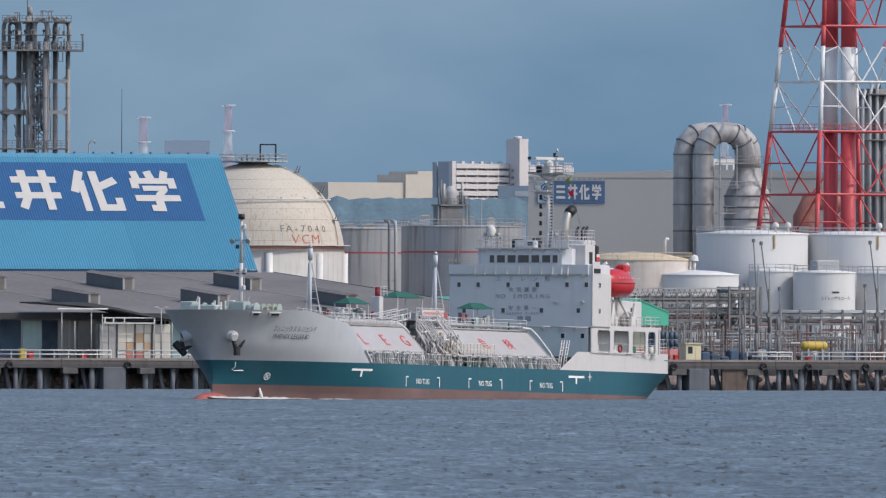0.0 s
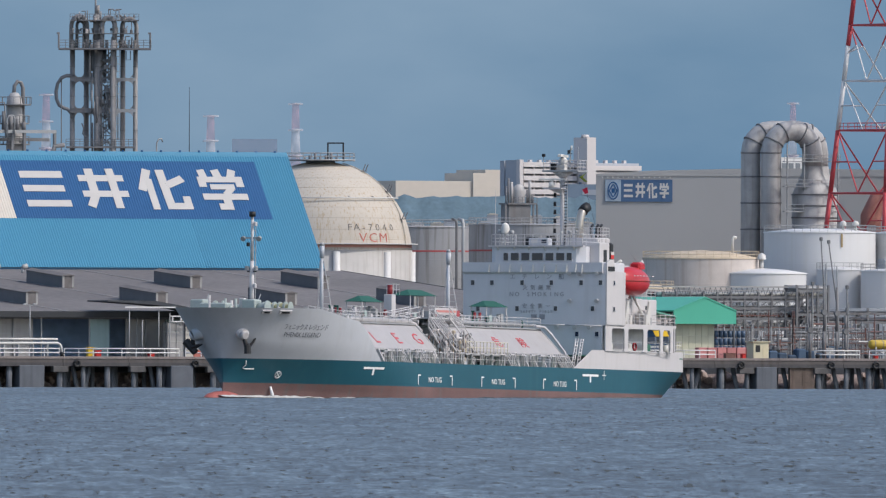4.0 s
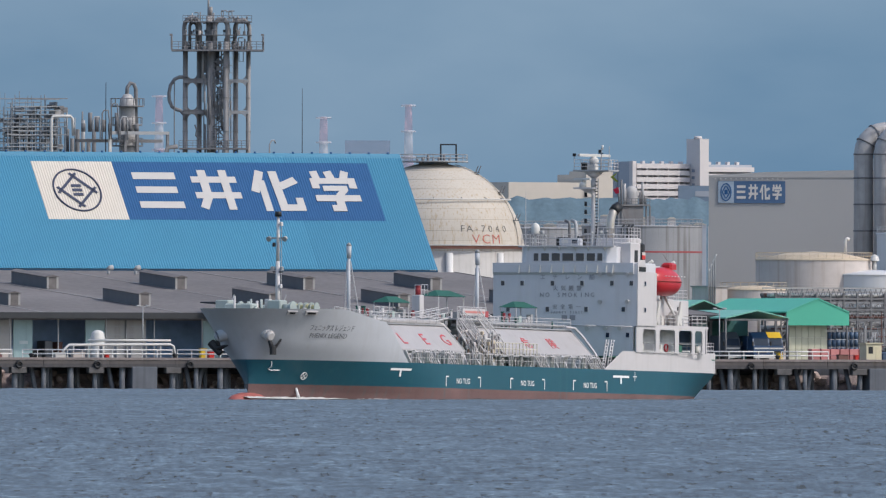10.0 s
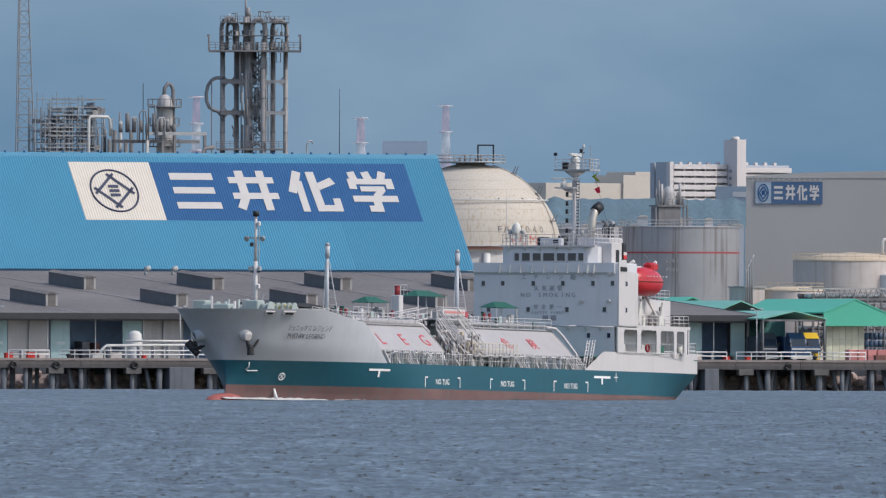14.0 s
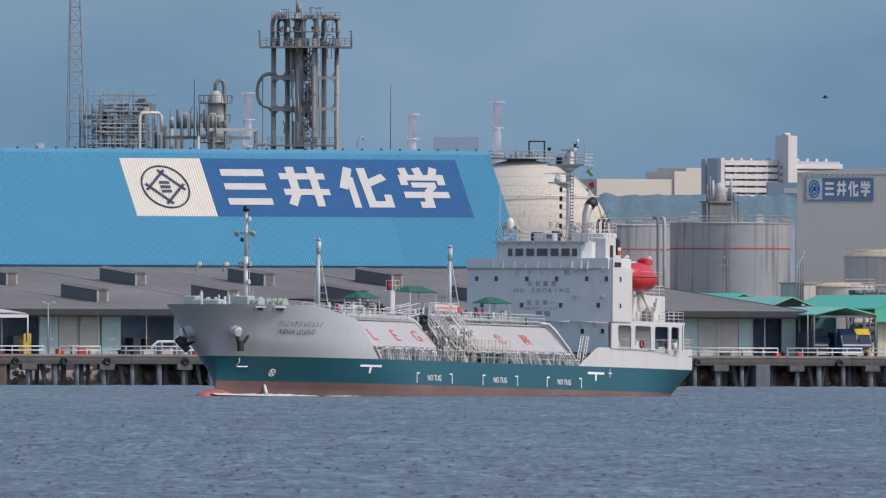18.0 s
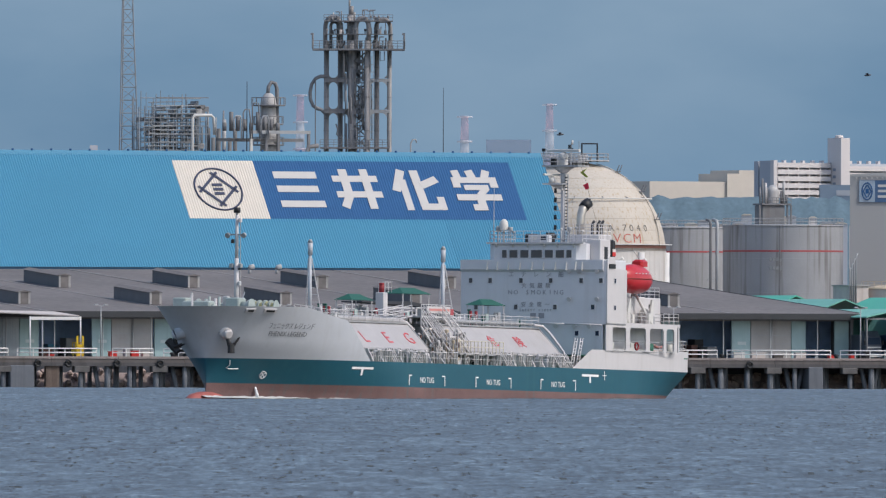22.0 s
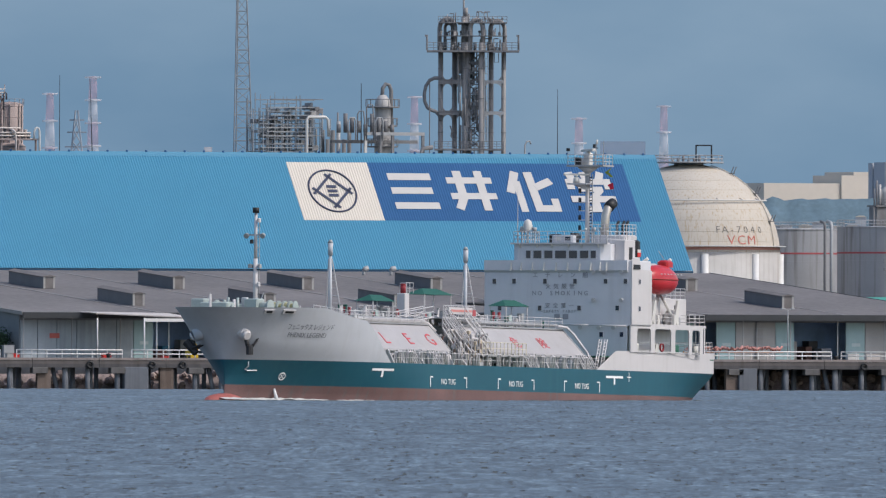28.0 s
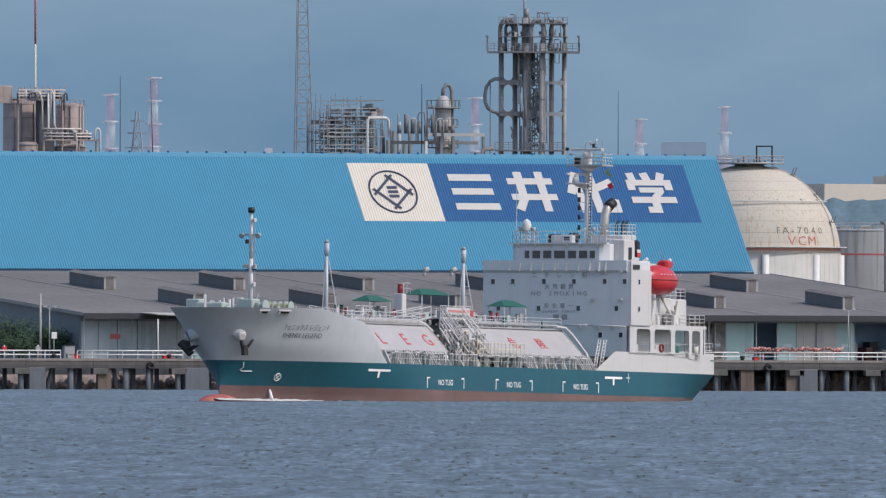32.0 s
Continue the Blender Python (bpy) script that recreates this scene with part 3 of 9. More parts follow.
for k in range(90):
    x, y, z = rng.uniform(-27.0, -18.8), rng.uniform(4.6, 7.1), rng.uniform(3.7, 6.9)
    w = rng.uniform(0.25, 0.9)
    if k % 3 == 0:
        g = M().tube([(x, y, 3.5), (x, y, z), (x - w * 0.5, y, z + 0.2), (x - w, y, z + 0.2)], 0.07, 6)
    elif k % 3 == 1:
        g = M().ring((x, y - 0.1, z), (x, y + 0.1, z), 0.2, n=10).ring((x, y, z), (x, y, 3.5), 0.06, n=6)
    else:
        g = M().cbox(x, x + w * 0.5, y - 0.15, y + 0.15, z, z + 0.35, 0.05).ring((x + w * 0.25, y, 3.5), (x + w * 0.25, y, z), 0.05, n=5)
    part("manifold_valve", g, (BROWNPIPE, RUSTY, BEIGE, GALV, SHIPWHITE, RUSTROOF)[k % 6], ship)
# railed drip tray abreast of the manifold
part("drip_tray", M().box(-33.2, -23.5, 5.9, 7.3, 4.55, 4.75), GALV, ship)
rail(ship, [(-23.6, 7.25, 4.75), (-33.1, 7.25, 4.75)], 1.15, 2, 0.8, m=mat("cream_rail", (0.55, 0.50, 0.40), 0.6), r=0.05)

# canopies, vents and small gear on the dome tops
CANOPY = mat("green_canvas", (0.012, 0.088, 0.066), 0.75, vary=0.12)
for x, y, z, w, d in ((-26.7, 0.0, 10.45, 6.4, 2.2), (-15.2, 0.0, 9.65, 4.8, 2.0), (-43.9, 0.0, 9.65, 5.2, 2.0)):
    cp = part("canopy", M().add([(x - w / 2, y - d / 2, z), (x + w / 2, y - d / 2, z), (x + w / 2, y + d / 2, z), (x - w / 2, y + d / 2, z),
                                 (x - w / 4, y, z + 0.6), (x + w / 4, y, z + 0.6)],
                                [(0, 1, 5, 4), (1, 2, 5), (2, 3, 4, 5), (3, 0, 4), (3, 2, 1, 0)]), CANOPY, ship, "dark green canvas canopy")
    for dx in (-1, 1):
        for dy in (-1, 1):
            part("canopy_post", M().ring((x + dx * w * 0.44, y + dy * d * 0.42, 7.5), (x + dx * w * 0.44, y + dy * d * 0.42, z), 0.06, n=6), SHIPWHITE, cp)
    for k, (dx, dy, wd, h) in enumerate(((-0.3, 0.25, 0.55, 1.5), (-0.05, 0.3, 0.4, 1.0), (0.2, 0.22, 0.6, 1.3), (0.05, -0.1, 0.7, 0.9), (0.33, 0.3, 0.25, 1.1))):
        cx, cy = x + dx * w, y + dy * d
        part("deck_cabinet", M().cbox(cx - wd / 2, cx + wd / 2, cy - wd / 2, cy + wd / 2, 7.5, 7.5 + h, 0.04), (GALV, SHIPWHITE, CABINET, SHIPWHITE, DULLRED)[k], ship)
for x, y, z in ((-17.6, 1.2, 8.2), (-40.6, 0.6, 8.3), (-39.4, 0.6, 8.3), (-30.8, 0.4, 8.2), (-6.9, 1.0, 8.2), (-7.8, 1.0, 8.2)):
    part("relief_valve", M().ring((x, y, 7.5), (x, y, z), 0.07, n=8).ring((x, y, z), (x, y, z + 0.65), 0.16, 0.15, 12).ring((x, y, z + 0.65), (x, y, z + 0.75), 0.2, 0.1, 12), DULLRED, ship, "dull red vent valve")
part("vent_house", M().cbox(-21.6, -20.7, -0.45, 0.45, 8.2, 10.5, 0.06), SHIPWHITE, ship)
part("fire_monitor", M().ring((-21.15, 0, 10.5), (-21.15, 0, 11.3), 0.27, n=14).ring((-21.15, 0, 11.3), (-21.15, 0, 11.42), 0.32, 0.22, 14), mat("dull_red_paint", (0.36, 0.04, 0.045), 0.5, vary=0.1), ship, "dull red drum")
rail(ship, [(-20.4, 0.7, 10.5), (-21.9, 0.7, 10.5), (-21.9, -0.7, 10.5)], 1.0, 2, 0.7)
for k in range(72):
    x = (rng.uniform(-18, -4) if k % 2 else rng.uniform(-46.5, -28))
    y, r = rng.uniform(-3.4, 3.4), rng.uniform(0.07, 0.2)
    h = rng.uniform(0.5, 1.7)
    g = M().ring((x, y, 7.5), (x, y, 7.5 + h), r, r * 0.9, 10).ring((x, y, 7.5 + h), (x, y, 7.62 + h), r * 1.2, n=10)
    part("dome_valve", g, (SHIPWHITE, GALV, CANOPY, SHIPWHITE, PLATE)[k % 5], ship)

# three slim masts
fm = part("foremast", M().ring((9.9, 0, 7.2), (9.9, 0, 13.2), 0.23, 0.2, 12).ring((9.9, 0, 13.2), (9.9, 0, 17.6), 0.17, 0.14, 12), SHIPWHITE, ship, "white tubular foremast")
part("mast_lamp", M().ring((9.9, 0, 17.5), (9.9, 0, 18.0), 0.32, n=12), BLACK, fm)
part("lamp_bracket", M().box(9.8, 10.0, -0.95, 0.95, 15.35, 15.5), GALV, fm)
for y in (-0.85, 0.85):
    part("floodlight", M().ring((9.95, y, 15.45), (10.25, y, 15.3), 0.2, 0.26, 12), GALV, fm)
for z, y, w in ((16.6, 0.35, 0.3), (14.6, -0.4, 0.25), (12.3, -0.5, 0.4), (12.3, 0.45, 0.3), (10.6, 0.35, 0.25), (9.0, -0.35, 0.3)):
    part("mast_fitting", M().cbox(9.75, 10.15, y - w / 2, y + w / 2, z, z + 0.4, 0.06), (GALV, SHIPWHITE, BLACK)[int(z * 10) % 3], fm)
part("crosstree", M().box(9.8, 10.0, -0.5, 0.5, 12.1, 12.22), BLACK, fm)
part("mast_ladder", M().ring((9.55, 0.2, 7.2), (9.55, 0.2, 17.0), 0.04, n=5).ring((9.55, -0.2, 7.2), (9.55, -0.2, 17.0), 0.04, n=5), GALV, fm)
for k in range(10):
    part("rung", M().ring((9.55, -0.2, 7.6 + k * 0.95), (9.55, 0.2, 7.6 + k * 0.95), 0.03, n=5), GALV, fm)
for x, top in ((-5.7, 15.0), (-34.5, 14.9)):
    vm = part("vent_mast", M().ring((x, 0, 7.4), (x, 0, top - 1.2), 0.2, 0.15, 12).ring((x, 0, top - 1.2), (x, 0, top), 0.22, 0.25, 12), SHIPGREY, ship, "pale grey gas vent mast")
    part("vent_cap", M().ring((x, 0, top), (x, 0, top + 0.3), 0.27, 0.12, 12), GALV, vm)
    for y in (0.9, -0.9):
        part("mast_stay", M().ring((x - 0.9, y, 7.5), (x, y * 0.2, top - 1.5), 0.055, n=5), SHIPWHITE, vm)
    for k in range(8):
        part("rung", M().ring((x - 0.85 + k * 0.1, 0.85 - k * 0.1, 7.9 + k * 0.7), (x, 0, 7.9 + k * 0.7), 0.03, n=4), GALV, vm)

# forecastle: windlass, winches, bitts, rails
MINT = mat("pale_mint_gear", (0.33, 0.375, 0.355), 0.5, vary=0.15)
ROPE = mat("mooring_rope", (0.60, 0.52, 0.28), 0.8, vary=0.2)
for y in (-3.2, 2.4):
    wl = part("windlass", M().cbox(14.0, 15.6, y - 0.7, y + 0.7, 7.25, 9.35, 0.1), MINT, ship, "pale mint windlass")
    part("windlass_drum", M().ring((14.8, y + 0.7, 8.5), (14.8, y + 1.6, 8.5), 0.5, n=16), MINT, wl)
    part("gypsy_wheel", M().ring((14.8, y + 1.6, 8.5), (14.8, y + 1.75, 8.5), 0.75, n=16), MINT, wl)
    part("brake_lever", M().ring((14.2, y + 0.4, 9.2), (13.9, y + 0.5, 9.9), 0.05, n=6), GALV, wl)
part("winch_box", M().cbox(15.8, 17.2, -2.1, 0.8, 7.25, 9.0, 0.12), MINT, ship)
part("winch_box", M().cbox(11.4, 12.8, -0.4, 2.2, 7.25, 8.9, 0.12), MINT, ship)
for k, y in enumerate((0.8, 1.4, 2.0, 2.6, 3.2)):
    dr = part("rope_drum", M().ring((8.3, y - 0.2, 8.65), (8.3, y + 0.2, 8.65), 0.36 + 0.1 * (k % 2), n=16), ROPE, ship, "winch drum wound with pale rope")
    for e in (-0.24, 0.24):
        part("drum_flange", M().ring((8.3, y + e - 0.03, 8.65), (8.3, y + e + 0.03, 8.65), 0.6, n=18), MINT, dr)
part("winch_bed", M().box(7.6, 9.0, 0.3, 3.7, 7.25, 8.15), MINT, ship)
for k in range(26):
    x = rng.uniform(8.6, 17.4)
    y = rng.uniform(-0.45, 0.45) * half_breadth(x, 7.2)
    w, h = rng.uniform(0.2, 0.6), rng.uniform(1.2, 2.3)
    part("deck_machinery", M().cbox(x, x + w, y, y + w, 7.25, 7.25 + h, 0.05) if k % 2 else M().ring((x, y, 7.25), (x, y, 7.3 + h), w * 0.3, n=8), (MINT, SHIPWHITE, GALV, PLATE, MINT)[k % 5], ship)
for x, y in ((18.9, -0.2), (18.2, -0.5), (17.5, -0.8)):
    part("jack_post", M().ring((x, y, 7.9), (x, y, 9.7), 0.07, n=6), SHIPWHITE, ship)
rail(ship, [(9.4, 5.9, 7.8), (4.8, 7.1, 7.4), (0.9, 7.5, 7.3)], 1.05, 3, 1.0)
rail(ship, [(9.4, -5.9, 7.8), (4.8, -7.1, 7.4), (0.9, -7.5, 7.3), (0.9, 7.5, 7.3)], 1.05, 3, 1.2)
for x, y in ((3.4, 6.2), (1.9, 6.4), (5.6, 5.9)):
    part("bitts", M().ring((x, y, 7.2), (x, y, 8.1), 0.25, n=10).ring((x, y, 8.1), (x, y, 8.2), 0.34, n=10), SHIPWHITE, ship)
# chocks in the bulwark
for x, w in ((16.4, 0.55), (14.4, 0.75)):
    p = on_side(x, 8.15, 0.02)
    part("mooring_chock", M().box(-w, w, -0.2, 0.2, -0.1, 0.1), SHIPWHITE, ship, at=p)
    part("chock_opening", M().box(-w + 0.25, w - 0.25, -0.1, 0.1, 0.0, 0.14), BLACK, ship, at=p)

# anchors in their bolsters
STOCK = mat("anchor_black", (0.02, 0.02, 0.022), 0.6, vary=0.3)
x, z = 16.9, 6.0
y = half_breadth(x, z)
part("anchor_bolster", M().ring((x - 0.7, y - 0.7, z + 0.35), (x + 0.15, y + 0.6, z - 0.12), 0.5, 0.56, 18).ring((x + 0.15, y + 0.6, z - 0.12), (x + 0.28, y + 0.85, z - 0.22), 0.56, 0.34, 18), SHIPWHITE, ship, "white anchor bolster")
ac = part("anchor", M().ring((x + 0.1, y + 0.55, z - 0.35), (x - 0.1, y + 0.8, z - 1.5), 0.2, 0.24, 8).cbox(x - 0.5, x + 0.25, y + 0.6, y + 1.1, z - 1.95, z - 1.0, 0.14), STOCK, ship, "black stockless anchor")
for d, e in ((-0.2, 0.0), (0.22, 0.45)):
    part("fluke", M().prism([(x - 0.35, z - 1.7 + e), (x - 0.55, z - 1.4 + e), (x - 1.4, z - 0.8 + e), (x - 1.2, z - 1.1 + e)], "y", y + 0.85 + d - 0.09, y + 0.85 + d + 0.09), STOCK, ac)
part("anchor_bolster", M().ring((x - 0.7, -y + 0.7, z + 0.35), (x, -y - 0.75, z - 0.2), 0.55, 0.6, 18).ring((x, -y - 0.75, z - 0.2), (x + 0.05, -y - 1.0, z - 0.35), 0.6, 0.3, 18), SHIPGREY, ship, "pale grey anchor bolster")
ac = part("anchor", M().ring((x, -y - 0.9, z - 0.3), (x, -y - 0.7, z - 1.2), 0.2, 0.2, 8).ring((x, -y - 1.55, z - 0.75), (x, -y - 0.5, z - 1.85), 0.42, 0.34, 6), STOCK, ship, "black stockless anchor")
for d in (-0.3, 0.3):
    part("fluke", M().ring((x + d, -y - 0.75, z - 1.35), (x + d, -y + 0.1, z - 1.05), 0.2, 0.07, 6), STOCK, ac)

# draught marks, signs and names on the port side
MARK = mat("white_marking", (0.78, 0.78, 0.78), 0.5, vary=0.04)
DARKMARK = mat("dark_marking", (0.05, 0.055, 0.065), 0.5)
for x in (-15.3, -29.8, -44.1):
    lettering("side_marking", "NO TUG", 0.76, MARK, ship, on_side(x, 1.96), 1.02)
    for d in (-1, 1):
        part("corner_mark", M().box(-0.06, 0.06, -0.5, 0.5, 0, 0.02).box(min(0, -d * 0.55), max(0, -d * 0.55), 0.39, 0.51, 0, 0.02), MARK, ship, at=on_side(x + 3.85 * -d, 1.96))
for x in (-2.3, -51.2):
    part("draught_line", M().box(-1.85, 1.85, 0.0, 0.22, 0, 0.02).box(-0.16, 0.16, -0.6, 0, 0, 0.02), MARK, ship, at=on_side(x, 2.85))
part("thruster_mark", M().tube([(0.37 * math.cos(a), 0.37 * math.sin(a), 0.02) for a in np.linspace(0, 6.28, 17)], 0.045, 5).box(-0.35, 0.35, -0.045, 0.045, 0, 0.03).box(-0.045, 0.045, -0.35, 0.35, 0, 0.03),
     MARK, ship, at=on_side(10.9, 2.12) @ pose(0, 0, 0, 0, 0, 45))
part("bulb_mark", M().tube([(-0.5, 0.5, 0.02), (-0.4, 0.0, 0.02), (-0.7, -0.3, 0.02), (-0.4, -0.42, 0.02), (0.6, -0.4, 0.02)], 0.05, 5), MARK, ship, at=on_side(14.4, 3.0))
part("load_mark", M().box(-0.45, 0.45, -0.04, 0.04, 0, 0.02).box(-0.04, 0.04, -0.45, 0.45, 0, 0.02), MARK, ship, at=on_side(-54.4, 3.0))
lettering("ship_name", "\u30d5\u30a7\u30cb\u30c3\u30af\u30b9 \u30ec\u30b8\u30a7\u30f3\u30c9", 0.74, DARKMARK, ship, on_side(10.75, 6.72, 0.06), 0.76, thin=0.012)
lettering("ship_name", "PHENIX LEGEND", 0.74, DARKMARK, ship, on_side(10.85, 5.98, 0.06), 0.92, thin=0.012)
yd = half_breadth(11.0, 0.8)
part("discharge_spout", M().ring((11.0, yd + 0.05, 0.95), (10.95, yd + 0.3, -0.05), 0.1, 0.2, 8), MARK, ship, "white cooling water discharge")

# ---- deckhouse ----
XF, HH = -54.5, 7.9
house = part("deckhouse", M().cbox(-58.9, XF, -HH, HH, 8.0, 14.25, 0.05).box(XF - 0.25, XF - 0.002, -7.55, 7.55, 3.5, 8.0), HOUSEPAINT, ship, "pale grey flat-fronted deckhouse")
part("side_screen", M().prism([(-55.2, 14.6), (-56.2, 14.6), (-56.3, 13.45), (-58.9, 13.35), (-58.9, 8.1), (XF, 8.1), (XF, 14.3)], "y", HH, HH + 0.12), SHIPWHITE, house)
part("rear_block", M().cbox(-68.5, -58.9, -5.4, 5.4, 8.25, 10.9, 0.06).cbox(-67.0, -58.9, -4.6, 4.6, 10.9, 14.2, 0.06), SHIPWHITE, house)
part("lower_block", M().box(-68.0, -58.9, -6.0, 6.0, 3.5, 7.95), HOUSEPAINT, house)


def port_light(x, y, z, w, h, axis="x"):
    """A dark framed window set in a front (x) or side (y) wall."""
    f = 0.07
    if axis == "x":
        fr = part("window", M().box(x, x + 0.05, y - w / 2 - f, y + w / 2 + f, z - h / 2 - f, z + h / 2 + f), HOUSEPAINT, house)
        part("pane", M().box(x + 0.03, x + 0.075, y - w / 2, y + w / 2, z - h / 2, z + h / 2), DARKGLASS, fr)
    else:
        fr = part("window", M().box(x - w / 2 - f, x + w / 2 + f, y, y + 0.05, z - h / 2 - f, z + h / 2 + f), SHIPWHITE, house)
        part("pane", M().box(x - w / 2, x + w / 2, y + 0.03, y + 0.075, z - h / 2, z + h / 2), DARKGLASS, fr)


for y in (-6.8, -4.67, -1.33, 1.91, 5.2, 7.34):
    port_light(XF, y, 12.27, 0.36, 0.46)
for y in (-6.2, -1.87, 2.38, 6.48):
    port_light(XF, y, 9.68, 0.36, 0.46)
for y in (4.77, 6.97, 0.4, -4.2):
    port_light(XF, y, 7.13, 0.36, 0.46)
for z in (12.25, 9.64):
    port_light(-56.15, HH + 0.12, z, 0.3, 0.45, "y")
part("side_hatch", M().box(-56.2, -54.8, HH + 0.12, HH + 0.2, 13.45, 13.9), BLACK, house)
FADED = mat("faded_lettering", (0.25, 0.25, 0.27), 0.6, vary=0.2)
face = Matrix(((0, 0, 1, 0), (1, 0, 0, 0), (0, 1, 0, 0), (0, 0, 0, 1)))


def front_text(text, y, z, size, sq=1.0, m=FADED):
    # seen from ahead, port lies to the right
    lettering("front_lettering", text, size, m, house, Matrix.Translation((XF + 0.03, y, z)) @ face, sq)


for k, ch in enumerate("\u30a8\u30c1\u30ec\u30f3\u8239"):
    front_text(ch, -2.4 + k * 1.35, 12.85, 0.62)
for k, ch in enumerate("\u706b\u6c17\u53b3\u7981"):
    front_text(ch, -1.0 + k * 0.86, 11.75, 0.58)
for k, ch in enumerate("NO SMOKING"):
    front_text(ch, -2.5 + k * 0.62, 11.1, 0.62, 1.0, mat("dark_lettering", (0.27, 0.27, 0.29), 0.6))
for k, ch in enumerate("\u5b89\u5168\u7b2c\u4e00"):
    front_text(ch, -1.05 + k * 0.86, 9.9, 0.55)
for k, ch in enumerate("SAFETY FIRST"):
    front_text(ch, -1.4 + k * 0.3, 9.36, 0.36)
for k in range(2):
    part("front_mark", M().box(XF + 0.01, XF + 0.04, -0.3 + k * 0.9, 0.3 + k * 0.9, 8.6, 9.1), FADED, house)
# bridge: wing band, wheelhouse, windows
part("bridge_wing", M().prism([(-59.4, 13.0), (XF - 0.1, 13.0), (XF + 0.22, 13.35), (XF + 0.22, 14.3), (-59.4, 14.3)], "y", -7.85, 7.6), HOUSEPAINT, house, "bridge wing bulwark")
for y in (-4.9, -3.8, -2.6, -1.35, -0.05, 1.2, 2.5, 3.7, 4.7, 5.4):
    part("bulwark_stay", M().prism([(XF + 0.22, 14.1), (XF + 0.3, 14.1), (XF + 0.5, 13.3), (XF + 0.22, 13.3)], "y", y - 0.05, y + 0.05), SIGNWHITE, house)
part("bridge", M().prism([(XF - 0.4, -4.9), (XF + 0.05, -4.3), (XF + 0.05, 4.6), (XF - 0.6, 5.4), (-60.5, 5.4), (-60.5, -4.9)], "z", 14.2, 15.9), HOUSEPAINT, house, "wheelhouse")
for a, b in ((-3.38, -2.89), (-2.57, -1.71), (-1.4, -0.52), (-0.24, 0.95), (1.26, 2.13), (2.44, 3.34), (3.6, 4.15)):
    fr = part("bridge_window", M().box(XF + 0.04, XF + 0.1, a - 0.08, b + 0.08, 14.42, 15.3), HOUSEPAINT, house)
    part("pane", M().cbox(XF + 0.08, XF + 0.13, a, b, 14.5, 15.24, 0.02), DARKGLASS, fr)
part("bridge_visor", M().box(XF - 0.2, XF + 0.3, -5.0, 5.5, 15.85, 16.0), SHIPWHITE, house)
part("bridge_side_box", M().cbox(-58.3, -56.0, 5.4, 6.5, 14.3, 16.3, 0.06), SHIPWHITE, house, "white bridge-side house")
part("side_box_door", M().box(-57.6, -56.9, 6.5, 6.54, 14.4, 15.6), BLACK, house)
rail(house, [(-54.6, -4.8, 16.0), (-54.6, 5.2, 16.0), (-60.2, 5.2, 16.0)], 1.1, 3, 0.9)
rail(house, [(-54.6, -4.8, 16.0), (-60.2, -4.8, 16.0)], 1.1, 3, 0.9)
part("top_locker", M().cbox(-57.0, -55.8, -1.3, 0.9, 16.05, 16.75, 0.08), SHIPGREY, house, "pale grey deck locker")
part("locker_window", M().box(-55.8, -55.77, -1.0, -0.3, 16.25, 16.6), SIGNWHITE, house)
part("locker_window", M().box(-55.8, -55.77, 0.1, 0.7, 16.25, 16.6), DARKGLASS, house)
for y, z in ((-4.3, 17.4), (-4.0, 17.0), (-3.1, 17.3), (-2.6, 16.9), (2.6, 17.2), (3.3, 16.8), (4.2, 17.3), (4.9, 17.0)):
    part("top_fitting", M().ring((-55.3, y, 16.0), (-55.3, y, z), 0.05, n=6).ring((-55.3, y, z), (-55.3, y, z + 0.22), 0.12, n=8), (SIGNWHITE, GALV)[int(z * 10) % 2], house)
for y in (-4.0, -2.2, -0.6, 1.2, 2.6, 4.4):
    part("visor_bracket", M().prism([(XF + 0.05, 15.45), (XF + 0.38, 15.86), (XF + 0.05, 15.86)], "y", y - 0.05, y + 0.05), SIGNWHITE, house)
part("compass_binnacle", M().ring((-57, 0.6, 16), (-57, 0.6, 17.0), 0.45, n=12), BLACK, house)
part("deck_locker", M().cbox(-58, -57, -2.2, -1.2, 16, 16.9, 0.08), BLACK, house)
part("front_pipe", M().ring((XF + 0.35, 3.6, 8.05), (XF + 0.35, 7.6, 7.95), 0.07, n=8).ring((XF + 0.35, 0.4, 8.1), (XF + 0.35, 3.6, 8.05), 0.07, n=8), SHIPWHITE, house)
for y, z in ((4.0, 13.25), (5.0, 13.25), (7.0, 13.25), (4.0, 10.55), (7.0, 10.55), (2.6, 7.9), (4.6, 7.9), (6.2, 7.9), (5.2, 13.25)):
    part("floodlight", M().ring((XF, y, z), (XF + 0.35, y, z - 0.12), 0.1, 0.22, 10), SHIPWHITE, house)
# radome, whip, lamps
rd = part("radome", M().ring((-55.2, -3.6, 16), (-55.2, -3.6, 17.2), 0.12, n=8).lathe([(0.42, 17.2), (0.45, 17.7), (0.36, 18.05), (0.15, 18.25), (0.01, 18.3)], 16, (-55.2, -3.6)), SIGNWHITE, house, "white satellite dome")
part("whip_aerial", M().ring((-55.0, -4.6, 16), (-55.0, -4.6, 21.5), 0.05, 0.02, 6), SHIPWHITE, house)
for y in (-2.8, -4.2, 3.6):
    part("signal_lamp", M().ring((-55.1, y, 16), (-55.1, y, 17.1), 0.06, n=6).ring((-55.1, y, 17.1), (-55.1, y, 17.5), 0.2, n=10), GALV, house)
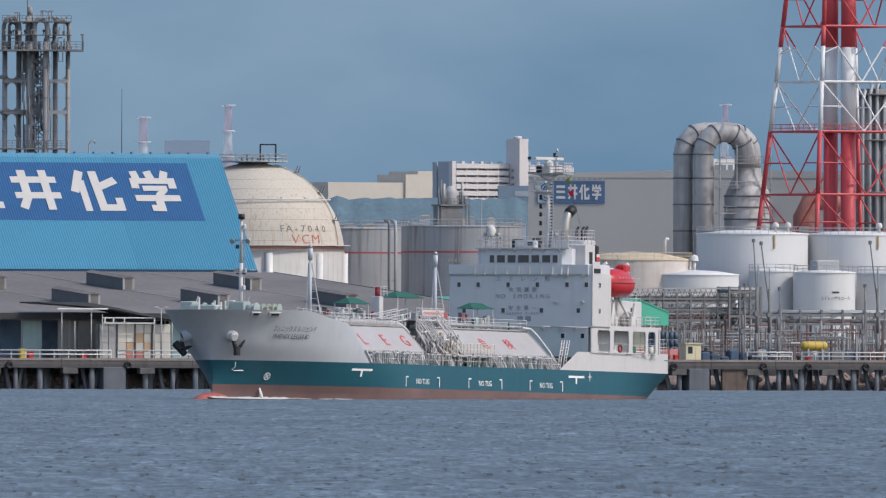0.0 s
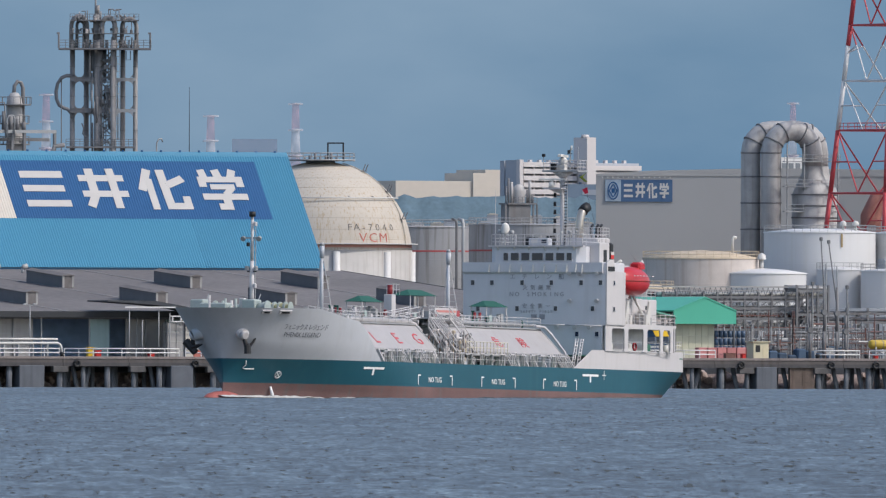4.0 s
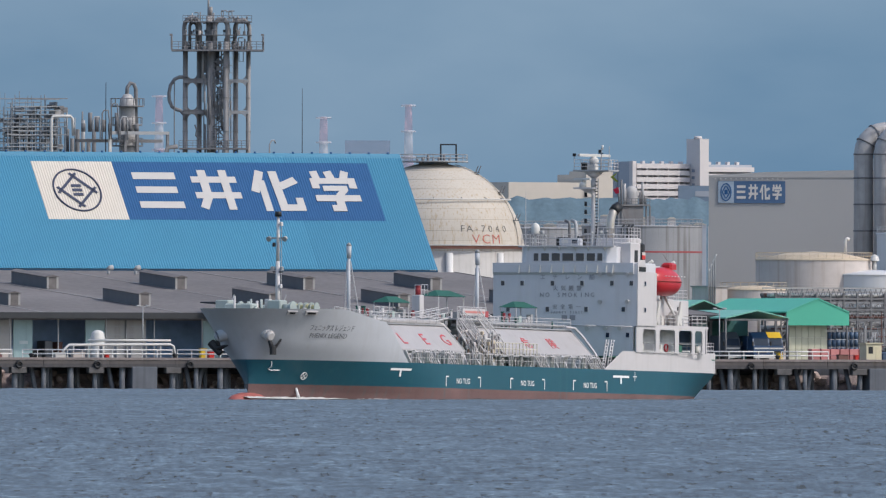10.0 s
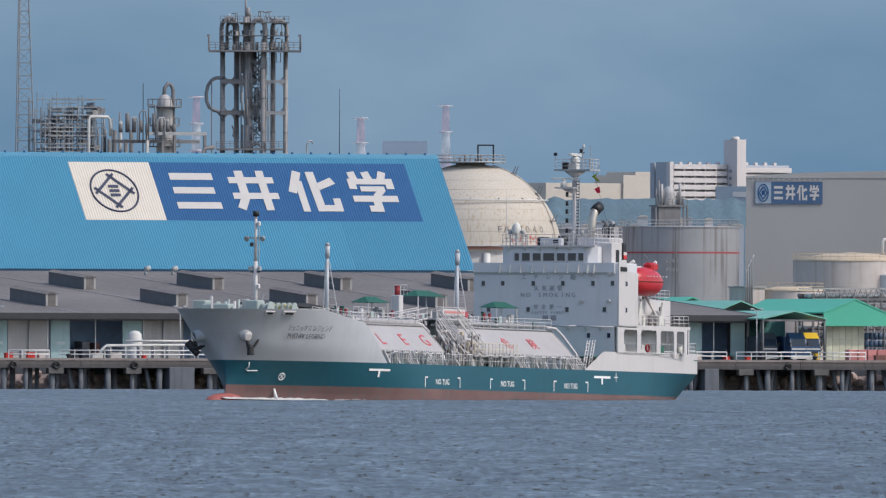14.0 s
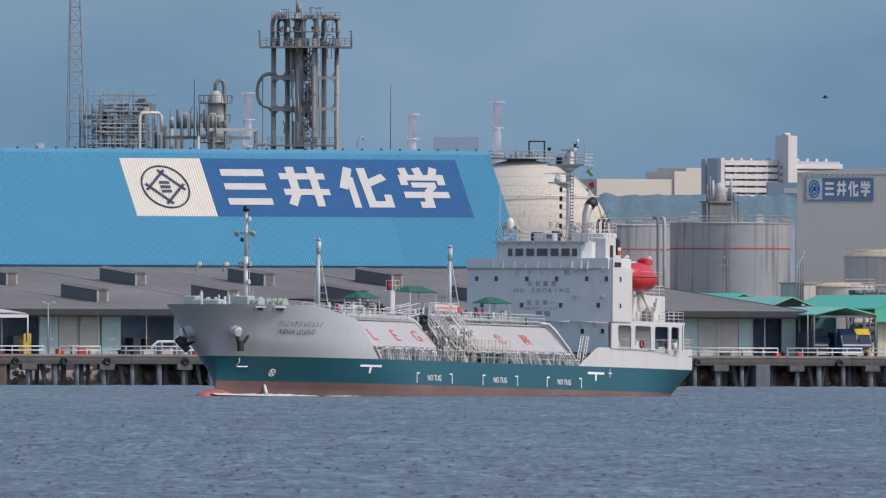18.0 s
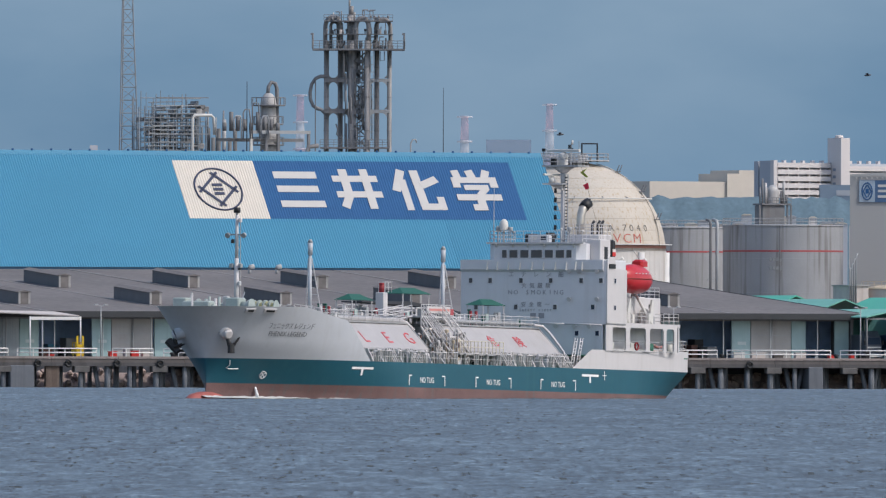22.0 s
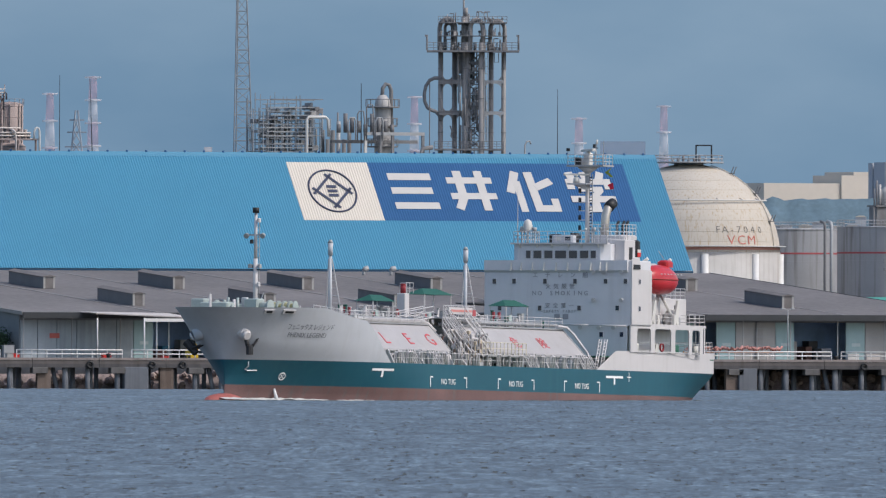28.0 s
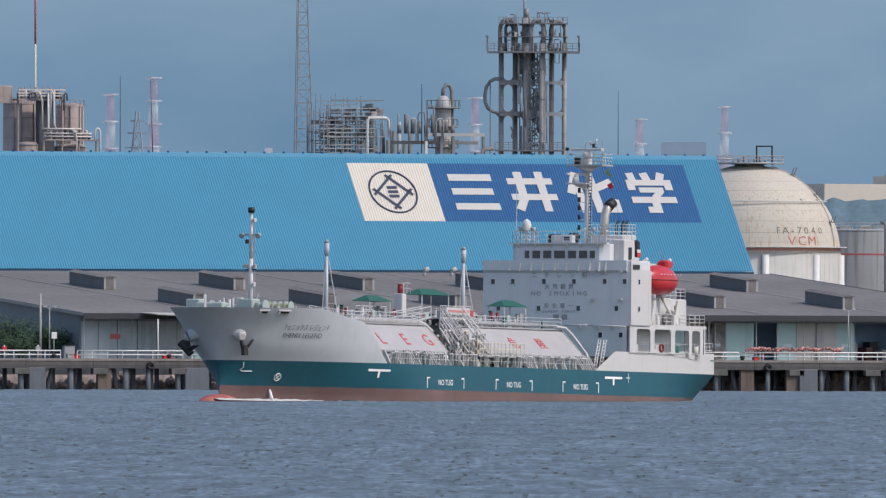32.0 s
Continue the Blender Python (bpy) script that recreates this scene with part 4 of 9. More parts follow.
# radar mast
rm = part("radar_mast", M().ring((-61.0, 0, 14.2), (-61.0, 0, 21.8), 0.27, 0.23, 12).ring((-61.0, 0, 21.8), (-61.0, 0, 22.9), 0.26, 0.3, 12).ring((-61.0, 0, 22.9), (-61.0, 0, 23.5), 0.3, 1.1, 12), SHIPWHITE, ship, "white radar mast")
part("radar_platform", M().box(-62.2, -59.8, -1.75, 2.2, 23.5, 23.66), GALV, rm)
rail(rm, [(-59.9, -1.65, 23.66), (-59.9, 2.1, 23.66), (-62.1, 2.1, 23.66), (-62.1, -1.65, 23.66)], 1.0, 3, 0.75)
part("radar_pedestal", M().cbox(-61.4, -60.6, -0.55, 0.35, 23.66, 24.3, 0.1).lathe([(0.42, 24.3), (0.5, 24.55), (0.42, 24.8), (0.2, 24.95)], 14, (-61.0, 0)), SIGNWHITE, rm)
part("radar_motor", M().cbox(-60.5, -60.0, -1.0, -0.4, 23.66, 24.4, 0.06), BLACK, rm)
part("lower_arm", M().prism([(-1.25, 21.75), (-0.9, 21.55), (0.1, 21.2), (0.1, 21.75)], "x", -60.95, -60.55).box(-61.0, -59.6, -1.6, 0.5, 21.75, 21.9), SHIPWHITE, rm)
part("lower_pedestal", M().ring((-59.9, -0.7, 21.9), (-59.9, -0.7, 22.45), 0.34, 0.28, 12), SIGNWHITE, rm)
for z in (16.4, 17.3, 18.3, 19.2, 20.0, 20.9):
    part("step_bracket", M().box(-61.06, -60.94, -0.95, 0.1, z, z + 0.07), SHIPWHITE, rm)
    part("nav_lamp", M().ring((-61, -0.85, z + 0.07), (-61, -0.85, z + 0.52), 0.15, n=8), BLACK, rm)
ml = part("mast_ladder", M().ring((-60.75, 0.3, 16.2), (-60.75, 0.3, 22.8), 0.05, n=5).ring((-60.75, 0.62, 16.2), (-60.75, 0.62, 22.8), 0.05, n=5), GALV, rm)
for k in range(20):
    part("rung", M().ring((-60.75, 0.3, 16.4 + k * 0.32), (-60.75, 0.62, 16.4 + k * 0.32), 0.045, n=4), BLACK, ml)
part("mast_pole", M().ring((-61.6, 0.55, 23.6), (-61.6, 0.55, 25.9), 0.05, n=6), GALV, rm)
part("wind_vane", M().ring((-61.6, 0.35, 25.4), (-61.6, 0.35, 25.7), 0.14, n=8).box(-61.64, -61.56, 0.2, 0.75, 25.3, 25.38), BLACK, rm)
part("wind_cup", M().ring((-61.6, 0.65, 25.7), (-61.6, 0.65, 26.15), 0.1, n=8), SIGNWHITE, rm)
for y, h in ((2.15, 26.0), (-1.7, 25.2), (1.2, 24.9)):
    part("antenna_rod", M().ring((-60.0, y, 23.6), (-60.0, y, h), 0.035, n=5), GALV, rm)
part("antenna_head", M().cbox(-60.1, -59.9, -1.85, -1.5, 25.0, 25.3, 0.04), BLACK, rm)
radar_big = part("radar_scanner", M().cbox(-0.2, 0.2, -1.95, 1.95, -0.12, 0.14, 0.05).ring((0, 0, -0.4), (0, 0, -0.1), 0.2, n=10), SIGNWHITE, rm, "white radar scanner bar")
radar_small = part("radar_scanner", M().cbox(-0.14, 0.14, -1.3, 1.3, -0.08, 0.1, 0.04).ring((0, 0, -0.3), (0, 0, -0.05), 0.15, n=10), SIGNWHITE, rm, "small white radar scanner bar")
part("signal_halyard", M().ring((-60.6, 2.1, 23.6), (-60.1, 2.9, 22.0), 0.016, n=4).ring((-60.1, 2.9, 22.0), (-59.6, 4.9, 16.1), 0.016, n=4), BLACK, rm)
part("signal_flag", M().add([(-60.3, 2.15, 22.95), (-60.25, 2.95, 23.4), (-60.2, 2.6, 22.95), (-60.25, 3.1, 22.5), (-60.31, 2.8, 22.45)], [(0, 1, 2, 3, 4)]), mat("yellow_green_flag", (0.30, 0.34, 0.05), 0.8), rm, "yellow and green signal flag")
part("signal_flag", M().add([(-60.1, 2.55, 21.7), (-60.05, 3.15, 21.95), (-60.0, 3.3, 21.35), (-60.05, 2.9, 21.25), (-60.1, 2.75, 21.45)], [(0, 1, 2, 3, 4)]), mat("red_flag", (0.60, 0.02, 0.05), 0.8), rm, "red signal flag")
# funnel casing with curved exhaust
fn = part("funnel", M().cbox(-63.4, -60.4, 0.6, 4.2, 14.2, 16.9, 0.12), SHIPWHITE, ship, "white funnel casing")
rail(fn, [(-60.5, 0.7, 16.9), (-60.5, 4.1, 16.9), (-63.3, 4.1, 16.9)], 1.0, 3, 0.7)
part("exhaust_pipe", M().tube([(-61.3, 1.75, 16.6), (-61.3, 1.75, 18.0), (-61.35, 1.78, 18.8), (-61.6, 1.85, 19.4), (-61.95, 1.95, 19.75)], [0.42, 0.42, 0.42, 0.43, 0.44], 14), mat("bare_exhaust_steel", (0.45, 0.42, 0.38), 0.35, 0.6, vary=0.15), fn, "curved bare steel exhaust")
part("exhaust_tip", M().tube([(-61.72, 1.88, 19.52), (-61.98, 1.96, 19.8), (-62.4, 2.1, 20.05)], 0.52, 14), BLACK, fn)
for y in (2.9, 3.5, 3.9):
    part("small_exhaust", M().tube([(-61.6, y, 16.8), (-61.6, y, 17.9), (-62.0, y, 18.2)], 0.14, 8), BLACK, fn)
part("vent_cowl", M().cbox(-63.0, -62.2, 4.2, 4.8, 14.6, 16.4, 0.15), BLACK, fn)
part("funnel_mark", M().box(-62.95, -62.25, 4.8, 4.84, 14.8, 15.2), RED, fn)
part("funnel_mark", M().box(-62.95, -62.25, 4.8, 4.84, 15.2, 15.5), SIGNWHITE, fn)

# boat deck, stern gallery with rounded openings
part("boat_deck", M().box(-71.3, -58.9, -HH, HH, 7.95, 8.22), SHIPWHITE, ship)


def gallery(sy):
    """The side screen under the boat deck: a plate with four rounded openings."""
    g = M()
    y0, y1 = (HH - 0.12, HH + 0.02)
    z0, z1 = 5.45, 7.95
    spans = [(-56.0, -59.0), (-59.9, -63.5), (-64.4, -67.5), (-68.15, -69.9)]
    edges = [XF] + [e for sp in spans for e in sp] + [-70.6]
    for a, b in zip(edges[::2], edges[1::2]):
        g.box(min(a, b), max(a, b), sy * y0 if sy > 0 else -y1, sy * y1 if sy > 0 else -y0, z0, z1)
    for a, b in spans:
        lo, hi = min(a, b), max(a, b)
        yy = (y0, y1) if sy > 0 else (-y1, -y0)
        g.box(lo, hi, *yy, z1 - 0.2, z1)
        for cx, d in ((lo, 1), (hi, -1)):
            for cz, e in ((z1 - 0.2, -1), (z0, 1)):
                pts = [(cx, cz)] + [(cx + d * 0.35 * (1 - math.sin(t)), cz + e * 0.35 * (1 - math.cos(t))) for t in np.linspace(0, math.pi / 2, 5)]
                g.prism(pts, "y", *yy)
    pt = part("side_gallery", g, SHIPWHITE, ship, "white side screen with rounded openings")
    for a, b in spans:
        part("opening_rim", M().tube([(a, sy * (HH + 0.03), z0), (b, sy * (HH + 0.03), z0)], 0.04, 5).tube([(a, sy * (HH - 0.05), 6.4), (b, sy * (HH - 0.05), 6.4)], 0.035, 5), GALV, pt)
    return pt


gallery(1)
gallery(-1)
part("stern_post", M().box(-71.1, -70.85, HH - 0.25, HH, 5.5, 8.0), SHIPWHITE, ship)
for x, y, m_ in ((-61.4, 7.2, SIGNWHITE), (-57.4, 7.0, SIGNWHITE), (-66.3, 7.0, DECKGREEN)):
    part("deck_box", M().cbox(x - 0.5, x + 0.5, y - 0.3, y + 0.2, 5.4, 6.3, 0.08), m_, ship)
part("lifebuoy", M().tube([(-60.6 + 0.36 * math.cos(a), 7.5, 6.0 + 0.36 * math.sin(a)) for a in np.linspace(0, 6.28, 15)], 0.1, 8), SIGNWHITE, ship, "white lifebuoy")
part("lifebuoy", M().tube([(-62.3 + 0.36 * math.cos(a), 7.5, 6.0 + 0.36 * math.sin(a)) for a in np.linspace(0, 6.28, 15)], 0.1, 8), DULLRED, ship, "dull red lifebuoy")
part("aft_deck", M().box(-74.9, -50, -7.0, 7.0, 4.9, 5.0), DECKGREEN, ship)
rail(ship, [(-71.4, 7.3, 5.55), (-74.9, 6.8, 5.6), (-74.9, -6.8, 5.6)], 1.05, 3, 1.0)
rail(ship, [(-67.8, 7.75, 8.22), (-71.2, 7.75, 8.22), (-71.2, -7.75, 8.22)], 1.05, 3, 1.0)
part("stern_bitts", M().ring((-73.4, 6.2, 5.0), (-73.4, 6.2, 6.5), 0.3, n=10).ring((-72.4, 6.2, 5.0), (-72.4, 6.2, 6.3), 0.3, n=10), SIGNWHITE, ship)
part("provision_house", M().cbox(-72.4, -68.0, 2.6, 5.2, 8.22, 10.85, 0.06), SHIPWHITE, ship, "white stern house")
part("provision_door", M().box(-70.3, -69.7, 5.2, 5.25, 8.4, 10.2), BLACK, ship)
rail(ship, [(-68.0, 5.1, 10.85), (-72.3, 5.1, 10.85), (-72.3, 2.7, 10.85)], 1.0, 3, 1.0)
part("stern_vent", M().lathe([(0.7, 8.22), (0.75, 9.2), (0.5, 9.7), (0.01, 9.8)], 14, (-67.0, 6.2)), SIGNWHITE, ship)
for k in range(10):
    x, y = rng.uniform(-67.5, -60.5), rng.uniform(5.6, 7.4)
    part("boat_deck_gear", M().cbox(x, x + rng.uniform(0.3, 0.9), y, y + 0.4, 8.22, 8.22 + rng.uniform(0.5, 1.5), 0.06), (SIGNWHITE, GALV, PLATE)[k % 3], ship)
rail(ship, [(-59.2, 7.75, 8.22), (-64.0, 7.75, 8.22)], 1.05, 3, 1.2)
# enclosed lifeboat in its davits
g = M()
rows = []
for k in range(15):
    f = k / 14
    x = -60.3 - 6.6 * f
    w = 1.3 * (1 - abs(2 * f - 1) ** 2.6) ** 0.6 + 0.02
    up = 1.38 * (1 - abs(2 * f - 0.92) ** 2.8 * 0.9) if f < 0.96 else 0.25
    dn = -1.45 * (1 - abs(2 * f - 1) ** 4) - 0.05
    rows.append([(x, 6.5 + w * math.sin(a) * (1.0 if math.cos(a) < 0 else 0.92), 12.65 + (max(up, 0.05) if math.cos(a) > 0 else -dn) * math.cos(a)) for a in np.linspace(0, math.tau, 21)])
g.grid(rows, flip=False)
boat = part("lifeboat", g, ORANGE, ship, "bright red enclosed lifeboat")
part("conning_tower", M().cbox(-65.6, -64.2, 5.9, 7.1, 13.8, 14.5, 0.2), ORANGE, boat)
part("fender_belt", M().tube([(r[5][0], r[5][1] + 0.03, 12.6) for r in rows], 0.07, 6), mat("dark_red_rubber", (0.25, 0.02, 0.015), 0.6), boat)
for k in range(7):
    part("grab_line", M().ring((-61.5 - k * 0.72, 7.86, 13.1), (-61.2 - k * 0.72, 7.88, 13.1), 0.05, n=5), SIGNWHITE, boat)
for x in (-60.9, -66.0):
    part("davit", M().tube([(x, 5.0, 8.2), (x, 5.2, 11.0), (x, 5.6, 13.9), (x, 6.6, 14.6)], 0.17, 8).ring((x, 7.3, 8.2), (x, 5.5, 11.2), 0.15, n=8), SIGNWHITE, ship, "white davit arm")
    part("davit_brace", M().prism([(x - 0.6, 8.2), (x + 0.4, 8.2), (x - 0.4, 10.6), (x - 0.7, 10.6)], "y", 7.0, 7.2), SIGNWHITE, ship)
part("boat_aerial", M().ring((-65.0, 6.5, 14.4), (-63.4, 6.5, 15.4), 0.03, n=5), GALV, boat)

# foam at the bow and along the water line, carried with the hull
FOAM = mat("white_foam", (0.55, 0.56, 0.56), 0.9, vary=0.2, scale=2.0)
wake = thing("bow_wave", "thin white foam along the moving hull", "foam", pose(0, 0, 0))


def foam(x0, x1, h, side, seed, off=0.15):
    g = M()
    r = random.Random(seed)
    top, bot = [], []
    n = 26
    for k in range(n + 1):
        f = k / n
        x = x0 + (x1 - x0) * f
        y = side * (half_breadth(x, 0.3) + off)
        hh = h * math.sin(math.pi * min(f * 1.05, 1)) ** 0.7 * r.uniform(0.25, 1.0)
        top.append((x, y, 0.0 + max(hh, 0.02)))
        bot.append((x, y + side * 0.5, -0.12))
    back = [(x, y - side * 0.4, -0.12) for x, y, z in top]
    g.grid([back, top, bot], flip=side > 0)
    return part("foam_strip", g, FOAM, wake)


foam(15.0, 4.5, 0.15, 1, 1, 0.3)
foam(18.6, 14.0, 0.10, 1, 2, 0.8)
foam(3.0, -3.5, 0.11, 1, 3)
foam(-8.0, -14.0, 0.07, 1, 4)
foam(-22, -25, 0.07, 1, 5)
foam(-66, -71.5, 0.08, 1, 6)
foam(15.0, 5.0, 0.25, -1, 7, 0.3)


# ---- the port: bulk store with the blue roof ----
FARTHER = Matrix.Translation((0, 0, EYE_Z)) @ Matrix.Scale(1.017, 4) @ Matrix.Translation((0, 0, -EYE_Z))
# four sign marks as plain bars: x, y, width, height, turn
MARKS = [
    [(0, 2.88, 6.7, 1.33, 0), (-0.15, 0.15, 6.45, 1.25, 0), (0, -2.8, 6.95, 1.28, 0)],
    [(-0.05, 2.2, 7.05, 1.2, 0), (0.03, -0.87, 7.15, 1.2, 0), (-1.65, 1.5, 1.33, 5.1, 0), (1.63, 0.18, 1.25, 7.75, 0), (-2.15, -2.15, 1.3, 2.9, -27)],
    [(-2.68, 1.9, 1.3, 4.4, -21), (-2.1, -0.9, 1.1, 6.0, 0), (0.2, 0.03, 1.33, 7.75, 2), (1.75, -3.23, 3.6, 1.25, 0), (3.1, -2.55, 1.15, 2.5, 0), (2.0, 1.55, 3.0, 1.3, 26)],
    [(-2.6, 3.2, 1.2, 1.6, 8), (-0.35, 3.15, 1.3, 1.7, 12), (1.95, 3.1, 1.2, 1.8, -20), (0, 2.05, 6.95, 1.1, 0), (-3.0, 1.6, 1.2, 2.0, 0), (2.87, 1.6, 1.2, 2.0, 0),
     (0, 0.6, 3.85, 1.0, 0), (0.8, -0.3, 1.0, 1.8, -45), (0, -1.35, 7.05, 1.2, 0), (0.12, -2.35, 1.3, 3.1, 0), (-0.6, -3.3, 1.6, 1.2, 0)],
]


def blue_shed():
    sh = thing("storage_shed", "long bulk store with a steep blue ribbed roof and sign", "warehouse", FARTHER @ port(0, 0))
    x0, x1, ya, za, yr, zr, yb = -110.0, 46.4, 90.0, 17.35, 105.0, 34.3, 120.0
    n = 396
    sl = Vector((0, yr - ya, zr - za)).normalized()
    nv = Vector((0, -sl.z, sl.y))

    def ribbed(a, b, c0, c1, front=True, lift=0.0):
        """Trapezoid ribs running down the slope between two places along the shed."""
        g = M()
        rows = [[] for _ in range(9)]
        k0, k1 = round((a - x0) / (x1 - x0) * n), round((b - x0) / (x1 - x0) * n)
        for i in range(k0 * 4, k1 * 4 + 1):
            x = x0 + (x1 - x0) * i / (n * 4)
            h = (0, 0.075, 0.075, 0)[i % 4] + lift
            for j, row in enumerate(rows):
                f = c0 + (c1 - c0) * j / 8
                p = Vector((x, ya + (yr - ya) * f, za + (zr - za) * f)) + nv * h
                if not front:
                    p.y = 2 * yr - p.y
                row.append(tuple(p))
        g.grid(rows, smooth=True, flip=not front)
        return g

    part("roof", ribbed(x0, 28.0, 0, 1), BLUEROOF, sh, "blue ribbed metal roof")
    part("roof", ribbed(28.0, x1, 0, 1), BLUEPALE, sh, "slightly darker blue ribbed metal roof")
    part("rear_roof", ribbed(x0, x1, 0, 1, False), BLUEROOF, sh)
    part("wall", M().prism([(ya + 1, 4), (yb - 1, 4), (yb - 1, za - 0.4), (yr, zr - 1.6), (ya + 1, za - 0.4)], "x", x0 + 0.5, x1 - 0.5), WALLDARK, sh)
    part("ridge_cap", M().prism([(yr - 0.55, zr - 0.55), (yr, zr + 0.16), (yr + 0.55, zr - 0.55)], "x", x0, x1), BLUEROOF, sh)
    part("verge_trim", M().prism([(ya, za), (yr, zr + 0.1), (yb, za), (yb, za - 0.4), (yr, zr - 0.4), (ya, za - 0.4)], "x", x1, x1 + 0.12), BLUEPALE, sh)
    part("gutter", M().box(x0, x1, ya - 0.35, ya + 0.1, za - 0.35, za - 0.05), mat("dark_blue_gutter", (0.01, 0.05, 0.10), 0.6), sh)
    for k in range(52):
        x = x0 + 1.5 + k * 3.0
        part("ridge_bolt", M().box(x, x + 0.25, yr - 0.12, yr + 0.12, zr + 0.1, zr + 0.36), SIGNBLUE, sh)
    c0, c1 = (24.5 - za) / (zr - za), (33.0 - za) / (zr - za)
    for nm, a, b, m in (("sign_panel", -12.1, 0.4, SIGNCREAM), ("sign_board", 0.4, 40.9, SIGNBLUE)):
        board = part(nm, ribbed(a, b, c0, c1, True, 0.03), m, sh, "cream emblem panel" if m is SIGNCREAM else "dark blue sign panel")
    slope = Matrix(((1, 0, 0, 0), (0, sl.y, nv.y, 0), (0, sl.z, nv.z, 0), (0, 0, 0, 1)))

    def on_roof(s, c, lift=0.1):
        return Matrix.Translation(Vector((s, ya + (yr - ya) * c, za + (zr - za) * c)) + nv * lift) @ slope

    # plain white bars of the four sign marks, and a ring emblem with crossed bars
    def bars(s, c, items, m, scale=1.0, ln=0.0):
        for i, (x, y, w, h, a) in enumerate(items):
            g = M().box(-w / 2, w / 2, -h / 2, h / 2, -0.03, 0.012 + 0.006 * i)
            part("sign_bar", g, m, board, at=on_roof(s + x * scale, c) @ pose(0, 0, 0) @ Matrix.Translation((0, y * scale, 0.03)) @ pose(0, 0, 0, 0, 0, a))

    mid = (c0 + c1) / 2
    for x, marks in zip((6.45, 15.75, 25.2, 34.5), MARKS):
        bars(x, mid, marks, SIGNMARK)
    em = part("emblem_ring", M().tube([(3.6 * math.cos(a), 4.05 * math.sin(a), 0.02) for a in np.linspace(0, math.tau, 41)], 0.15, 6), EMBLEM, sh, "dark blue ring emblem", at=on_roof(-6.2, mid))
    for x, y, w, h, a in ((-1.25, 1.35, 0.55, 5.2, -42), (1.25, -1.35, 0.55, 5.2, -42), (1.25, 1.35, 0.55, 5.2, 42), (-1.25, -1.35, 0.55, 5.2, 42), (0, 0.85, 2.0, 0.5, 0), (0, 0, 2.0, 0.5, 0), (0, -0.85, 2.0, 0.5, 0)):
        part("emblem_bar", M().box(-w * 0.38, w * 0.38, -h / 2, h / 2, 0, 0.06), EMBLEM, em, at=Matrix.Translation((x, y, 0.03)) @ pose(0, 0, 0, 0, 0, a))
    part("lightning_rod", M().ring((32.1, 107.5, 33.5), (32.1, 107.5, 44.0), 0.07, 0.03, 6), BLACK, sh)
    part("lightning_rod", M().ring((-45.9, 107.5, 33.5), (-45.9, 107.5, 45.5), 0.07, 0.03, 6), BLACK, sh)
    part("lightning_rod", M().ring((-40.8, 107.5, 33.5), (-41.2, 107.5, 45.0), 0.08, 0.03, 6), BLACK, sh)
    return sh


blue_shed()


